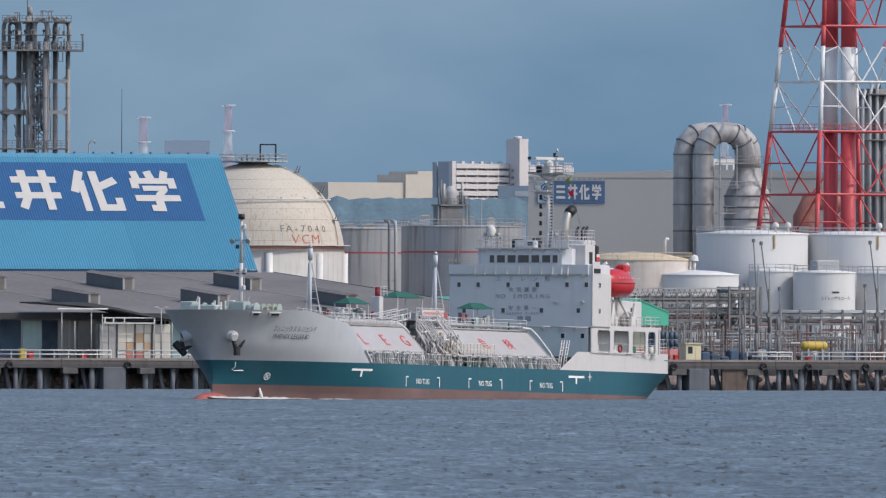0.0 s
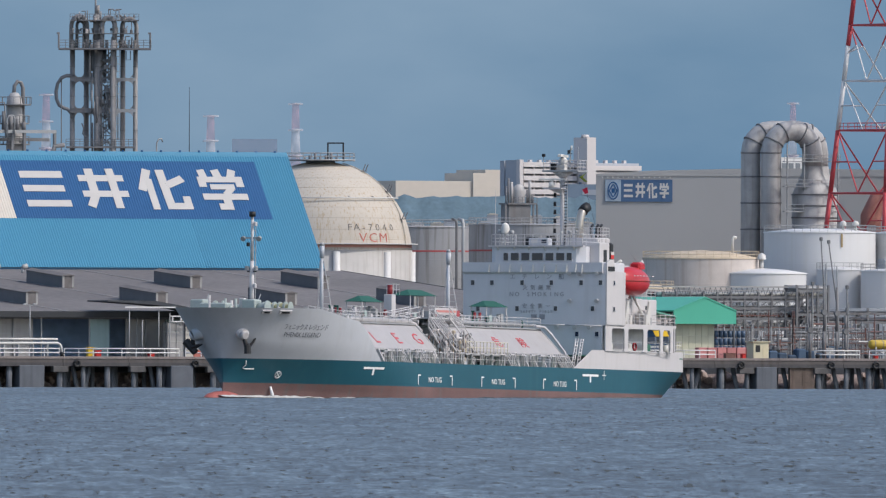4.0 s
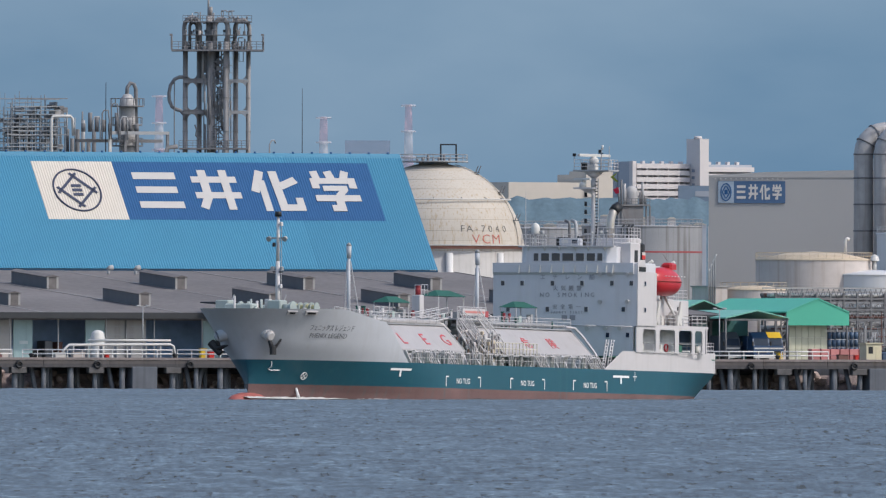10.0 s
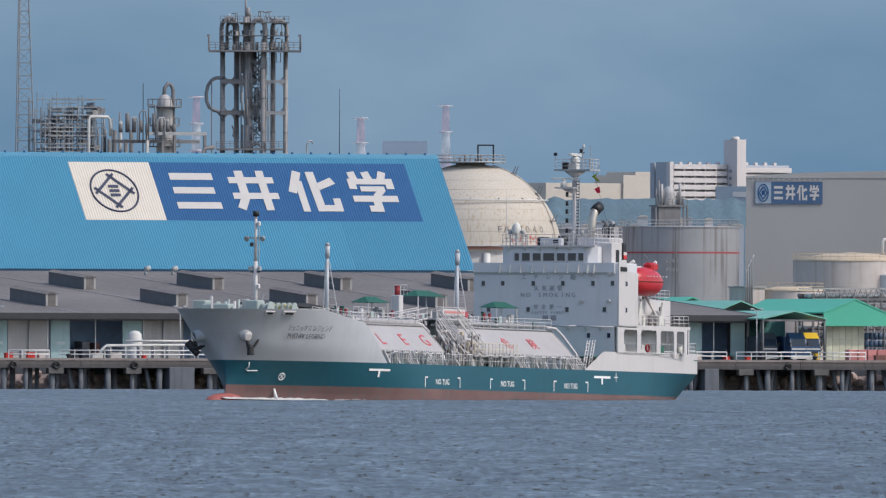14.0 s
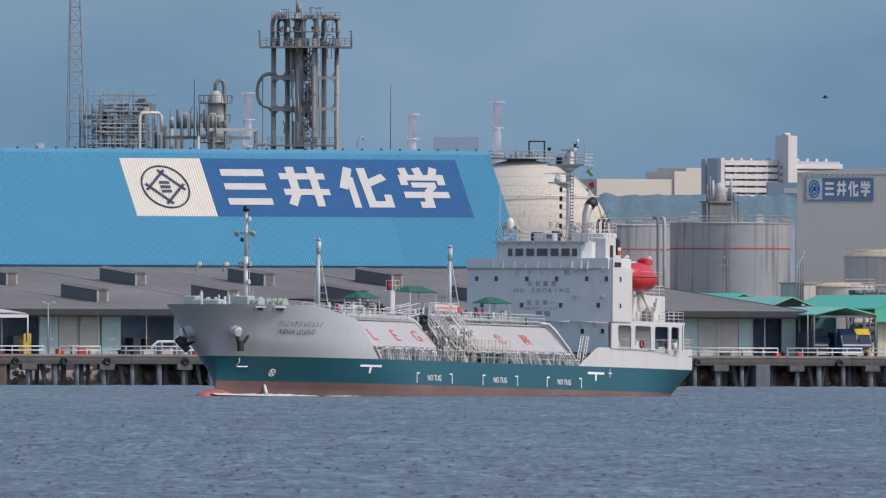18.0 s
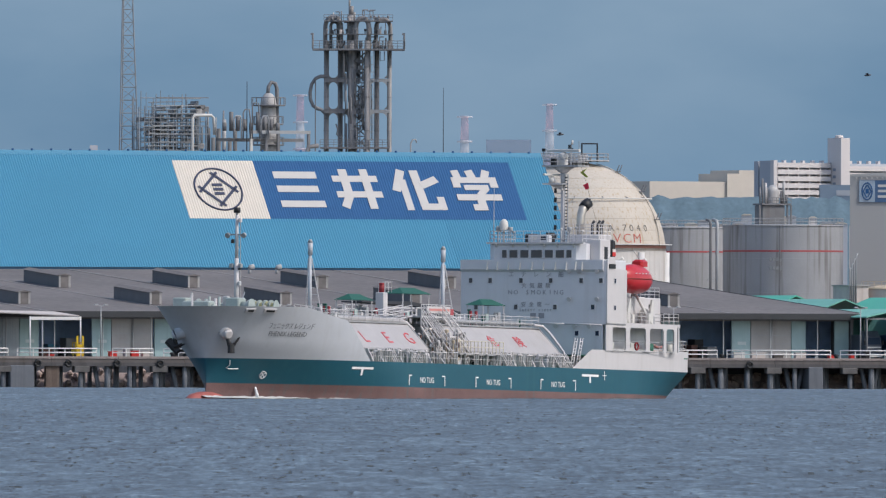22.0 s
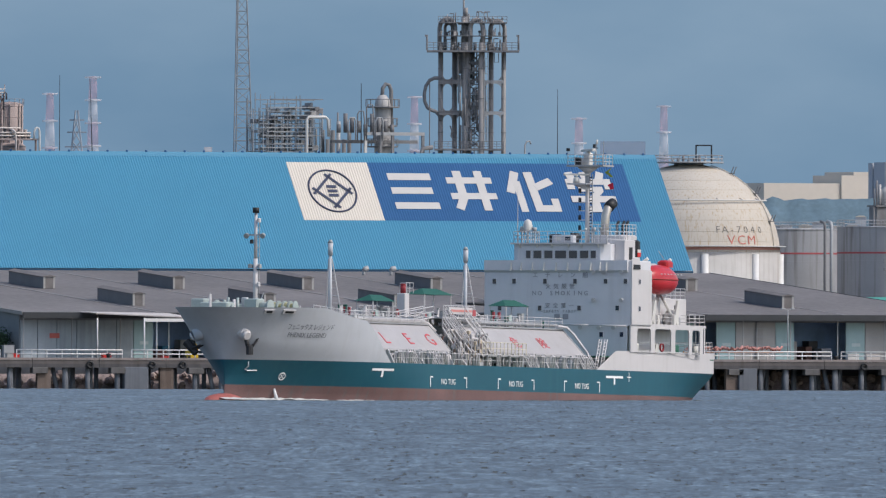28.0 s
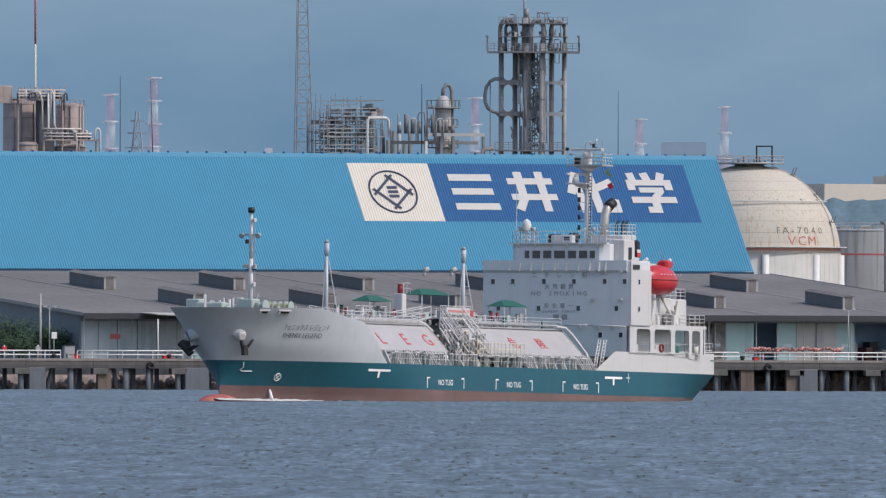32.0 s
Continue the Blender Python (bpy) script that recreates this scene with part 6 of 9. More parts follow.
# ---- furnace ducts ----
def ducts():
    d_thing = thing("furnace_ducts", "pair of large grey steel ducts bent into an arch", "ducts", port(0, 170))
    for s0, s1, v, r, zt in ((152.1, 158.9, 0, 1.55, 35.6), (150.2, 161.4, 3.4, 1.5, 35.6)):
        q = 3.4
        arc = np.linspace(0.0, math.pi / 2, 6)
        pts = [(s0, v, 4), (s0, v, zt - 3)] + [(s0 + q - q * math.cos(a), v, zt + q * math.sin(a)) for a in arc]
        pts += [(s1 - q + q * math.sin(a), v, zt + q * math.cos(a)) for a in arc[(1 if s1 - s0 < 2 * q + 0.1 else 0):]] + [(s1, v, zt - 2.2)]
        part("duct", M().tube(pts, r, 20), DUCT, d_thing, "weathered steel duct")
        for z in (20, 24, 28, 32, zt):
            part("flange", M().lathe([(r, z - 0.12), (r + 0.14, z), (r, z + 0.12)], 20, (s0, v)), RUSTY, d_thing)
        for d in (-1, 1):
            for a in (0.5, 1.1):
                cx = s0 + q if d < 0 else s1 - q
                p = Vector((cx + d * q * math.cos(a), v, zt + q * math.sin(a)))
                n = Vector((-d * math.sin(a), 0, math.cos(a)))
                part("flange", M().ring(p - n * 0.1, p + n * 0.1, r + 0.12, n=20), RUSTY, d_thing)
    for s, v in ((158.9, 0), (161.4, 3.4)):
        part("transition_cone", M().lathe([(1.55, 33.6), (1.6, 32.6), (2.6, 30.4), (3.1, 29.3), (3.1, 24), (3.3, 23.8), (3.3, 4)], 26, (s, v)), DUCT, d_thing)
        for z in (29.3, 27.6, 25.8, 24):
            part("stiffener", M().lathe([(3.1, z - 0.12), (3.3, z), (3.1, z + 0.12)], 26, (s, v)), RUSTY, d_thing)
    for z in (34.2, 30.4, 26.6):
        part("catwalk", M().box(153.4, 162.6, -2.2, -1.4, z, z + 0.15), GALV, d_thing)
        rail(d_thing, [(153.4, -2.2, z), (162.6, -2.2, z)], 1.1, 2, 1.5, GALV, 0.05)
    for s in (154.0, 156.8, 162.4):
        part("catwalk_post", M().ring((s, -1.8, 4), (s, -1.8, 37), 0.14, n=6), GALV, d_thing)
    part("side_duct", M().tube([(166.0, -6, 22), (166.0, -6, 26.0), (167.2, -6, 28.4), (169.5, -6, 28.8), (172, -6, 28.2)], 1.6, 14), mat("reddish_duct", (0.34, 0.15, 0.12), 0.6, vary=0.2), d_thing, "faded red duct elbow")
    fr = thing("black_pipe_frame", "black pipe goal frame over a beige tank", "frame", port(146.0, 140, 4))
    part("post", M().ring((0, 0, 0), (0, 0, 19.8), 0.22, n=8), BLACK, fr)
    part("crossbar", M().ring((0, 0, 19.8), (4.5, 0, 19.8), 0.22, n=8), BLACK, fr)
    part("lower_bar", M().ring((0, 0, 16.6), (4.0, 0, 16.6), 0.2, n=8), BLACK, fr)


ducts()


# ---- red and white lattice tower round two stacks ----
def flare_tower():
    m = port(165.7, 150)
    tw = thing("flare_tower", "red and white banded lattice tower round two stacks", "tower", Matrix.Translation(m.translation) @ pose(0, 0, 0, 0, 0, -17))
    TWHITE = mat("tower_white", (0.62, 0.62, 0.62), 0.5, vary=0.05)
    TRED = mat("tower_red", (0.48, 0.06, 0.07), 0.5, vary=0.08)

    def half(z):
        return 8.3 + (58.8 - z) * 0.122

    def paint(z):
        return TRED if z < 38.9 or z > 51.7 else TWHITE

    cuts = [4, 12, 21, 29.4, 38.9, 46.4, 51.7, 54.8, 64]

    def corner(k, z):
        a = k * math.pi / 2 - math.pi / 2
        return Vector((half(z) * math.cos(a), half(z) * math.sin(a), z))

    for k in range(4):
        for z0, z1 in zip(cuts, cuts[1:]):
            part("leg", M().ring(corner(k, z0), corner(k, z1), 0.36, n=10), paint((z0 + z1) / 2), tw)
    rings = [12, 21, 29.4, 38.9, 46.4, 54.8, 63]
    for z in rings:
        for k in range(4):
            part("ring_beam", M().ring(corner(k, z), corner((k + 1) % 4, z), 0.17, n=6), paint(z - 0.2 if z == 38.9 else z), tw)
    for z0, z1 in zip(rings, rings[1:]):
        for k in range(4):
            a0, b0 = corner(k, z0), corner((k + 1) % 4, z0)
            a1, b1 = corner(k, z1), corner((k + 1) % 4, z1)
            mid = (a0 + b0) / 2
            for p in (a1, b1):
                q = mid.lerp(p, 0.5)
                if z0 == 46.4:
                    q = mid.lerp(p, 0.63)
                for u, v in ((mid, q), (q, p)):
                    part("brace", M().ring(u, v, 0.13, n=6), paint((u.z + v.z) / 2), tw)
                side = a0 if p is a1 else b0
                part("brace", M().ring(q, side.lerp(p, 0.5), 0.11, n=5), paint(q.z), tw)
    for x, y, r in ((1.3, 0.6, 1.12), (-1.7, 1.6, 1.1)):
        for z0, z1 in ((4, 38.9), (38.9, 51.7), (51.7, 64)):
            part("flue", M().ring((x, y, z0), (x, y, z1), r, n=20), paint((z0 + z1) / 2), tw, "banded flare stack")
    for z in (38.9, 46.4, 54.8):
        part("platform", M().box(-half(z) * 0.7, half(z) * 0.7, -0.6, 0.6, z - 0.1, z + 0.05), paint(z - 0.2), tw)
    rail(tw, [tuple(corner(2, 38.9)), tuple(corner(3, 38.9)), tuple(corner(0, 38.9)), tuple(corner(1, 38.9))], 1.1, 2, 1.6, TRED, 0.05)


flare_tower()
# dark process tower half hidden behind the lattice
dk = thing("process_column", "dark weathered process column behind the lattice tower", "tower", port(189.0, 190, 4))
part("column", M().ring((0, 0, 0), (0, 0, 42), 2.6, n=20), RUSTY, dk)
for z in (10, 18, 26, 34, 41):
    part("platform", M().ring((0, 0, z), (0, 0, z + 0.25), 3.7, n=20), RUSTY, dk)
for k in range(6):
    part("riser", M().tube([(-3 + k * 1.2, -2.8, 0), (-3 + k * 1.2, -2.8, 40 + k % 3), (-2.4 + k * 1.2, -2.4, 41.5 + k % 3), (-1.8 + k * 1.2, -1, 41.8)], 0.3, 8), GALV, dk)


# ---- distillation columns and plant behind the blue roof ----
def column_tower():
    c = thing("column_tower", "tall brownish grey cluster of distillation columns with platforms", "tower", Matrix.Translation(port(79.0, 260).translation) @ Matrix.Diagonal((0.93, 0.93, 1, 1)))
    COL = mat("column_cladding", (0.245, 0.238, 0.235), 0.65, 0.1, vary=0.25, streak=0.5, stain="4f4238", scale=0.4)
    BRACK = mat("pale_beam_paint", (0.33, 0.34, 0.35), 0.6, vary=0.2, streak=0.3)
    cols = ((-5.3, 0, 0.42), (-3.0, 1.5, 0.43), (-1.0, -1.0, 0.72), (1.5, -2.5, 0.47), (3.05, 1.0, 0.42), (5.15, 0, 0.38))
    for x, y, r in cols:
        col = part("column", M().ring((x, y, 4), (x, y, 53.2), r, n=16), COL, c, "clad steel column")
        for z in (39.4, 44.6, 49.2):
            part("girth_seam", M().ring((x, y, z - 0.06), (x, y, z + 0.06), r + 0.05, n=16), COL, col)
    # main platform with rails and davits
    part("platform", M().box(-7.6, 7.7, -4, 4, 51.75, 52.0), TOWERSTEEL, c)
    rail(c, [(-7.6, -4, 52), (7.7, -4, 52), (7.7, 4, 52)], 1.2, 3, 1.2, TOWERSTEEL, 0.05)
    for x in (-7.55, 7.6):
        part("davit", M().ring((x, -3.5, 52), (x, -3.5, 54.2), 0.16, n=6).box(x - 0.35, x + 0.15, -3.6, -3.4, 54.1, 54.4), TOWERSTEEL, c)
    # beams with brackets between the columns, two levels, and a low deck
    for z in (47.2, 42.4):
        part("beam", M().box(-5.6, 0.4, -1.4, -1.0, z - 0.35, z + 0.3).box(-5.6, 0.4, -1.5, 1.6, z + 0.22, z + 0.34), TOWERSTEEL, c)
        part("beam", M().box(1.6, 5.2, -0.6, -0.3, z - 0.28, z + 0.22), BRACK, c, "pale painted beam")
        for x, d, m_ in ((-4.9, 1, TOWERSTEEL), (-3.4, -1, TOWERSTEEL), (-2.6, 1, TOWERSTEEL), (-1.7, -1, TOWERSTEEL), (1.97, 1, BRACK), (4.75, -1, BRACK)):
            part("knee_brace", M().prism([(x, z - 1.15), (x + d * 0.12, z - 0.75), (x + d * 0.4, z - 0.45), (x + d * 0.85, z - 0.3), (x, z - 0.3)], "y", -1.3, -1.1), m_, c)
        for x, d in ((-4.9, 1), (-3.4, -1), (4.75, -1)):
            part("upper_brace", M().prism([(x, z + 0.9), (x + d * 0.12, z + 0.6), (x + d * 0.5, z + 0.3), (x, z + 0.3)], "y", -1.3, -1.1), TOWERSTEEL, c)
    part("low_deck", M().box(-6.3, 5.2, -3, 3, 36.6, 36.85), TOWERSTEEL, c)
    rail(c, [(-6.3, -3, 36.85), (5.2, -3, 36.85)], 1.1, 3, 1.2, TOWERSTEEL, 0.05)
    # bypass loop on the flank
    part("loop_pipe", M().tube([(-4.9, -0.6, 47.7), (-6.3, -0.6, 47.75), (-7.1, -0.6, 47.4), (-7.75, -0.6, 46.5), (-8.0, -0.6, 45.3), (-7.95, -0.6, 44.2), (-7.5, -0.6, 43.2), (-6.7, -0.6, 42.75), (-6.1, -0.6, 42.6), (-5.5, -0.6, 42.0), (-5.3, -0.6, 41.2)], 0.3, 10), TOWERSTEEL, c, "bent bypass pipe")
    part("down_pipe", M().ring((-7.1, -1, 30), (-7.1, -1, 47.2), 0.09, n=6), TOWERSTEEL, c)
    # dark core of bracing, stairs and pipes between the two thick columns
    r = random.Random(11)
    for k in range(9):
        z = 36.8 + k * 1.65
        part("core_brace", M().ring((-0.6, -1.6, z), (1.4, -1.6, z + 1.65), 0.1, n=5), RUSTY, c)
        part("core_brace", M().ring((1.4, -0.8, z), (-0.6, -0.8, z + 1.65), 0.1, n=5), RUSTY, c)
        part("core_floor", M().box(-0.7, 1.6, -2.0, 1.0, z, z + 0.12), RUSTY, c)
    for k in range(46):
        x, y = r.uniform(-2.4, 2.4), r.uniform(-2.2, 1.2)
        z0 = r.uniform(33, 49)
        part("riser_pipe", M().ring((x, y, z0), (x, y, min(z0 + r.uniform(2, 7), 52)), r.uniform(0.06, 0.2), n=7), (TOWERSTEEL, COL, RUSTY)[k % 3], c)
    for k in range(26):
        x, z = r.uniform(-0.8, 1.3), r.uniform(37, 51)
        part("core_fitting", M().cbox(x, x + r.uniform(0.3, 0.8), -1.7, -0.9, z, z + r.uniform(0.3, 1.1), 0.06), (TOWERSTEEL, RUSTY, COL)[k % 3], c)
    part("s_pipe", M().tube([(-3.7, -1.2, 40.4), (-3.4, -1.2, 39.6), (-3.55, -1.2, 38.8), (-3.0, -1.2, 38.2), (-2.5, -1.2, 38.6)], 0.12, 7), TOWERSTEEL, c)
    part("hanger_pipe", M().tube([(3.6, -0.8, 51.6), (3.6, -0.8, 50.2), (4.3, -0.8, 50.2), (4.3, -0.8, 51.6)], 0.07, 6), TOWERSTEEL, c)
    for k in range(12):
        part("ladder_rung", M().box(2.0, 2.5, -3.0, -2.9, 38 + k * 1.15, 38.1 + k * 1.15), BRACK, c)
    part("ladder", M().ring((2.0, -2.95, 36.8), (2.0, -2.95, 52), 0.05, n=5).ring((2.5, -2.95, 36.8), (2.5, -2.95, 52), 0.05, n=5), BRACK, c)
    # overhead lines arched above the platform
    for x0, x1, y, top, rad in ((-5.5, -2.9, -0.5, 56.9, 0.36), (-0.4, 1.7, -1.4, 56.7, 0.4), (2.9, 5.3, 0.3, 56.6, 0.34), (-4.6, -3.4, 1.2, 56.2, 0.26)):
        h = (x1 - x0) / 2
        arc = [(x0 + h - h * math.cos(a), y, top - h * 1.15 + h * 1.15 * math.sin(a)) for a in np.linspace(0, math.pi, 11)]
        part("overhead_arch", M().tube([(x0, y, 52)] + arc + [(x1, y, 52)], rad, 12), COL, c)
    part("central_stub", M().ring((-1.2, 0, 52), (-1.2, 0, 57.2), 0.7, n=12).ring((-1.2, 0, 57.2), (-1.2, 0, 58.6), 0.4, n=10).ring((-1.5, 0.4, 57), (-1.5, 0.4, 60.2), 0.16, n=8), COL, c)
    part("top_platform", M().box(-5.7, 5.7, -2.2, 2.2, 56.2, 56.35), TOWERSTEEL, c)
    part("top_platform", M().box(-5.7, 5.7, -2.2, 2.2, 54.2, 54.3), TOWERSTEEL, c)
    rail(c, [(-5.7, -2.2, 56.35), (5.7, -2.2, 56.35)], 0.9, 2, 0.8, TOWERSTEEL, 0.045)
    for k in range(120):
        x, y = r.uniform(-5.6, 5.6), r.uniform(-2.2, 2.2)
        z0 = r.choice((52, 52, 54.3, 56.35))
        top = min(z0 + r.uniform(0.5, 1.9), 58.0)
        q = k % 4
        if q == 0:
            g = M().ring((x, y, z0), (x, y, top), r.uniform(0.06, 0.17), n=8)
        elif q == 1:
            g = M().ring((x, y, top), (x + r.uniform(-1.2, 1.2), y, top), 0.09, n=6).ring((x, y, z0), (x, y, top), 0.07, n=6)
        elif q == 2:
            g = M().cbox(x - 0.22, x + 0.22, y - 0.3, y + 0.3, z0, z0 + 0.6, 0.05)
        else:
            g = M().ring((x, y, z0), (x, y, z0 + 0.5), 0.08, n=6).ring((x - 0.16, y, z0 + 0.6), (x + 0.16, y, z0 + 0.6), 0.2, n=10)
        part("top_fitting", g, (TOWERSTEEL, COL, RUSTY, BEIGE, TOWERSTEEL)[k % 5], c)


column_tower()


def plant_rack():
    p = thing("plant_structure", "scaffolded pipe structure of the chemical works", "structure", port(51.2, 265))
    r = random.Random(21)
    THIN = mat("scaffold_steel", (0.24, 0.26, 0.28), 0.6, 0.2, vary=0.2)
    for x in np.arange(-7.2, 4.4, 0.62):
        for y in (-2.5, -0.5, 1.5):
            u = x + r.uniform(-0.35, 0.35)
            top = 44.6 - 3.0 * max(0, (u - 0.5) / 4) ** 2 if y > 0 else 42.6 - 2.0 * max(0, (u + 1) / 5)
            part("upright", M().ring((u, y, 20), (u, y, top + r.uniform(-1.2, 0.9)), r.choice((0.05, 0.07, 0.1)), n=5), THIN, p)
    for z in np.arange(30, 44.6, 0.62):
        for y in (-2.5, 0.0, 1.5):
            if z < 42 or y > 0:
                part("ledger", M().ring((-7.2 + r.uniform(0, 3.5), y, z + r.uniform(-0.2, 0.2)), (4.4 - r.uniform(0, 3.5), y, z + r.uniform(-0.2, 0.2)), r.choice((0.05, 0.08)), n=5), THIN, p)
        if r.random() < 0.7:
            part("deck_board", M().box(-7.1 + r.uniform(0, 3), 4.3 - r.uniform(0, 3), -2.6, -1.6, z, z + 0.12), (THIN, TOWERSTEEL, GALV)[r.randrange(3)], p)
    for k in range(70):
        x, z = r.uniform(-7, 3.6), r.uniform(31, 43)
        part("equipment", M().cbox(x, x + r.uniform(0.4, 1.2), -1.6, 0.8, z, z + r.uniform(0.3, 0.9), 0.05), (TOWERSTEEL, GALV, TOWERSTEEL, THIN, DUCT)[k % 5], p)
    for k in range(16):
        x = r.uniform(-4.5, 8)
        part("vent_tube", M().ring((x, 0, 36), (x, 0, 41.5 + r.uniform(-2.5, 1.5)), r.uniform(0.06, 0.22), n=7), (TOWERSTEEL, THIN)[k % 2], p)
    part("inverted_u_pipe", M().tube([(0.8, -4, 20), (0.8, -4, 41.2), (1.1, -4, 41.6), (3.9, -4, 41.6), (4.3, -4, 41.2), (4.4, -4, 38.6)], 0.24, 8), SIGNWHITE, p, "white inverted pipe loop")
    for k in range(5):
        x = 5.0 + k * 0.9
        part("low_drum", M().ring((x, -2, 20), (x, -2, 38.2 + 1.4 * (k % 3)), 0.32, n=10), (TOWERSTEEL, RUSTY, GALV)[k % 3], p)
    q = thing("reactor_column", "grey reactor column with platforms and a bent overhead pipe", "tower", port(64.9, 262))
    part("column", M().lathe([(1.25, 20), (1.25, 43.4), (1.1, 44.3), (0.6, 45.0), (0.01, 45.2)], 20), DUCT, q)
    for z, w in ((43.3, 2.6), (40.4, 2.3), (37.2, 2.4)):
        part("platform", M().ring((0, 0, z - 0.2), (0, 0, z), w, n=18), TOWERSTEEL, q)
        g = M()
        for k in range(16):
            a = k * math.tau / 16
            g.ring((w * math.cos(a), w * math.sin(a), z), (w * math.cos(a), w * math.sin(a), z + 1.1), 0.05, n=4)
        part("platform_rail", g.tube([(w * math.cos(a), w * math.sin(a), z + 1.1) for a in np.linspace(0, math.tau, 17)], 0.05, 4), TOWERSTEEL, q)
    part("overhead_pipe", M().tube([(-0.1, 0, 44.8), (0.0, 0, 46.1), (0.5, 0, 46.8), (1.1, 0, 46.6), (1.4, 0, 45.8), (1.45, 0, 36)], 0.3, 10), TOWERSTEEL, q)
    f = thing("exchanger_bay", "steel frame carrying exchangers beside the reactor", "structure", port(62.0, 258))
    for x in (-1.5, 1.0, 3.0, 8.0):
        part("post", M().box(x - 0.2, x + 0.2, -0.2, 0.2, 20, 39.1), (SIGNWHITE, TOWERSTEEL)[int(x > 0)], f)
    part("beam", M().box(-1.7, 8.2, -0.3, 0.3, 38.8, 39.3), GALV, f)
    part("beam", M().box(-6, 8.2, 2.7, 3.3, 37.6, 38.1), TOWERSTEEL, f)
    for k in range(9):
        x = -5.5 + k * 1.1
        part("exchanger", M().ring((x, 1, 39.2), (x, 1, 40.5 + (k * 7 % 4) * 0.55), 0.34, n=10), (TOWERSTEEL, RUSTY, TOWERSTEEL)[k % 3], f)
    for k in range(4):
        x = -4.5 + k * 1.5
        part("bent_pipe", M().tube([(x, -0.5, 38), (x, -0.5, 41 + k % 3), (x + 0.3, -0.5, 41.5 + k % 3), (x + 1.0, -0.5, 41.5 + k % 3), (x + 1.2, -0.5, 41), (x + 1.2, -0.5, 38)], 0.11, 7), (GALV, TOWERSTEEL, TOWERSTEEL)[k % 3], f)
    part("vent_loop", M().tube([(24.9, 0, 20), (24.9, 0, 37.4), (25.2, 0, 38.0), (25.7, 0, 38.1), (25.9, 0, 37.6)], 0.12, 7), GALV, f)
    part("flare_rod", M().ring((-2.2, 0, 36), (-2.2, 0, 46.8), 0.1, 0.05, 6), BLACK, f)
    part("outlet_pipe", M().tube([(5.5, -1, 34), (7.0, -1, 35.0), (7.6, -1, 36.8), (9.2, -1, 37.0)], 0.36, 8), TOWERSTEEL, f)
    # tall hazy lattice mast and its guy wires
    lm = thing("lattice_mast", "tall slender lattice mast", "mast", port(46.3, 275))

    def spread(z):
        return 2.55 - 0.031 * (z - 4)

    for x, y in ((-1, -1), (1, -1), (0, 1)):
        part("mast_leg", M().ring((x * spread(4), y * spread(4), 4), (x * spread(74), y * spread(74), 74), 0.11, n=6), THIN, lm)
    for k in range(25):
        z = 24 + k * 2.0
        u, v = spread(z), spread(z + 2)
        part("mast_brace", M().ring((-u, -u, z), (v, -v, z + 2), 0.05, n=4), THIN, lm)
        part("mast_brace", M().ring((u, -u, z), (-v, -v, z + 2), 0.05, n=4), THIN, lm)
        part("mast_strut", M().box(-u, u, -u - 0.05, -u + 0.05, z, z + 0.1), THIN, lm)
        part("mast_strut", M().ring((u, -u, z), (0, u, z), 0.05, n=4), THIN, lm)
    # silos and pipework to the left, with a banded pole
    for s, rad, top in ((-27.15, 2.75, 38.6), (-19.4, 2.1, 38.25)):
        so = thing("silo", "stained brownish silo with a flat rim and low rail", "silo", port(s, 200, 4))
        part("shell", M().lathe([(rad, 0), (rad, top), (rad * 0.9, top + 0.3), (0.01, top + 0.6)], 30), SILO, so)
        for z in (30.5, 33.5, 36.5, top - 0.1):
            part("hoop", M().lathe([(rad, z - 0.08), (rad + 0.06, z), (rad, z + 0.08)], 30), SILO, so)
        for a in (-2.3, -1.9, -1.2, -0.9):
            part("seam_pipe", M().ring((rad * math.cos(a) * 1.03, rad * math.sin(a) * 1.03, 20), (rad * math.cos(a) * 1.03, rad * math.sin(a) * 1.03, top), 0.08, n=6), RUSTY, so)
        rail(so, [((rad + 0.1) * math.cos(a), (rad + 0.1) * math.sin(a), top) for a in np.linspace(-3.1, 0, 9)], 0.95, 2, 0.7, SILO, 0.035)
    PIPESHADE = mat("dark_pipe_and_shade", (0.075, 0.075, 0.085), 0.7, vary=0.2)
    pw = thing("pipe_platform", "raised beige platform with bent white pipes between silos", "platform", port(-26.7, 194, 4))
    part("deck", M().box(-3.5, 4.0, -1, 2, 39.0, 39.25), SILO, pw)
    # Dark panel added between the silos, with the interior's shade in its paint.
    part("riser_shaft", M().cbox(0.25, 2.8, 0.4, 1.8, 20, 39.0, 0.05), PIPESHADE, pw, "dark panel for the shaded interior")
    part("cabinet", M().cbox(-6.2, -4.0, 0, 2, 38.6, 41.2, 0.15), SILO, pw)
    for z in (39.7, 40.1, 40.6):
        part("tray", M().box(-3.5, 4.0, -1.05, -0.9, z - 0.09, z + 0.09), BEIGE, pw)
    for k in range(9):
        x = -3.4 + k * 0.92
        part("rail_post", M().box(x - 0.05, x + 0.05, -1.02, -0.92, 39.2, 40.9 + (k % 3) * 0.2), SILO, pw)
    for k in range(13):
        x = -3.2 + k * 0.57
        part("valve", M().ring((x, 0, 39.2), (x, 0, 40.2 + (k * 3 % 4) * 0.25), 0.2 + 0.04 * (k % 3), n=8), (RUSTY, SILO, BEIGE, PIPESHADE)[k % 4], pw)
    part("hand_wheel", M().tube([(-1.3 + 0.55 * math.cos(a), -1.2, 39.6 + 0.55 * math.sin(a)) for a in np.linspace(0, 6.28, 15)], 0.12, 6), PIPESHADE, pw)
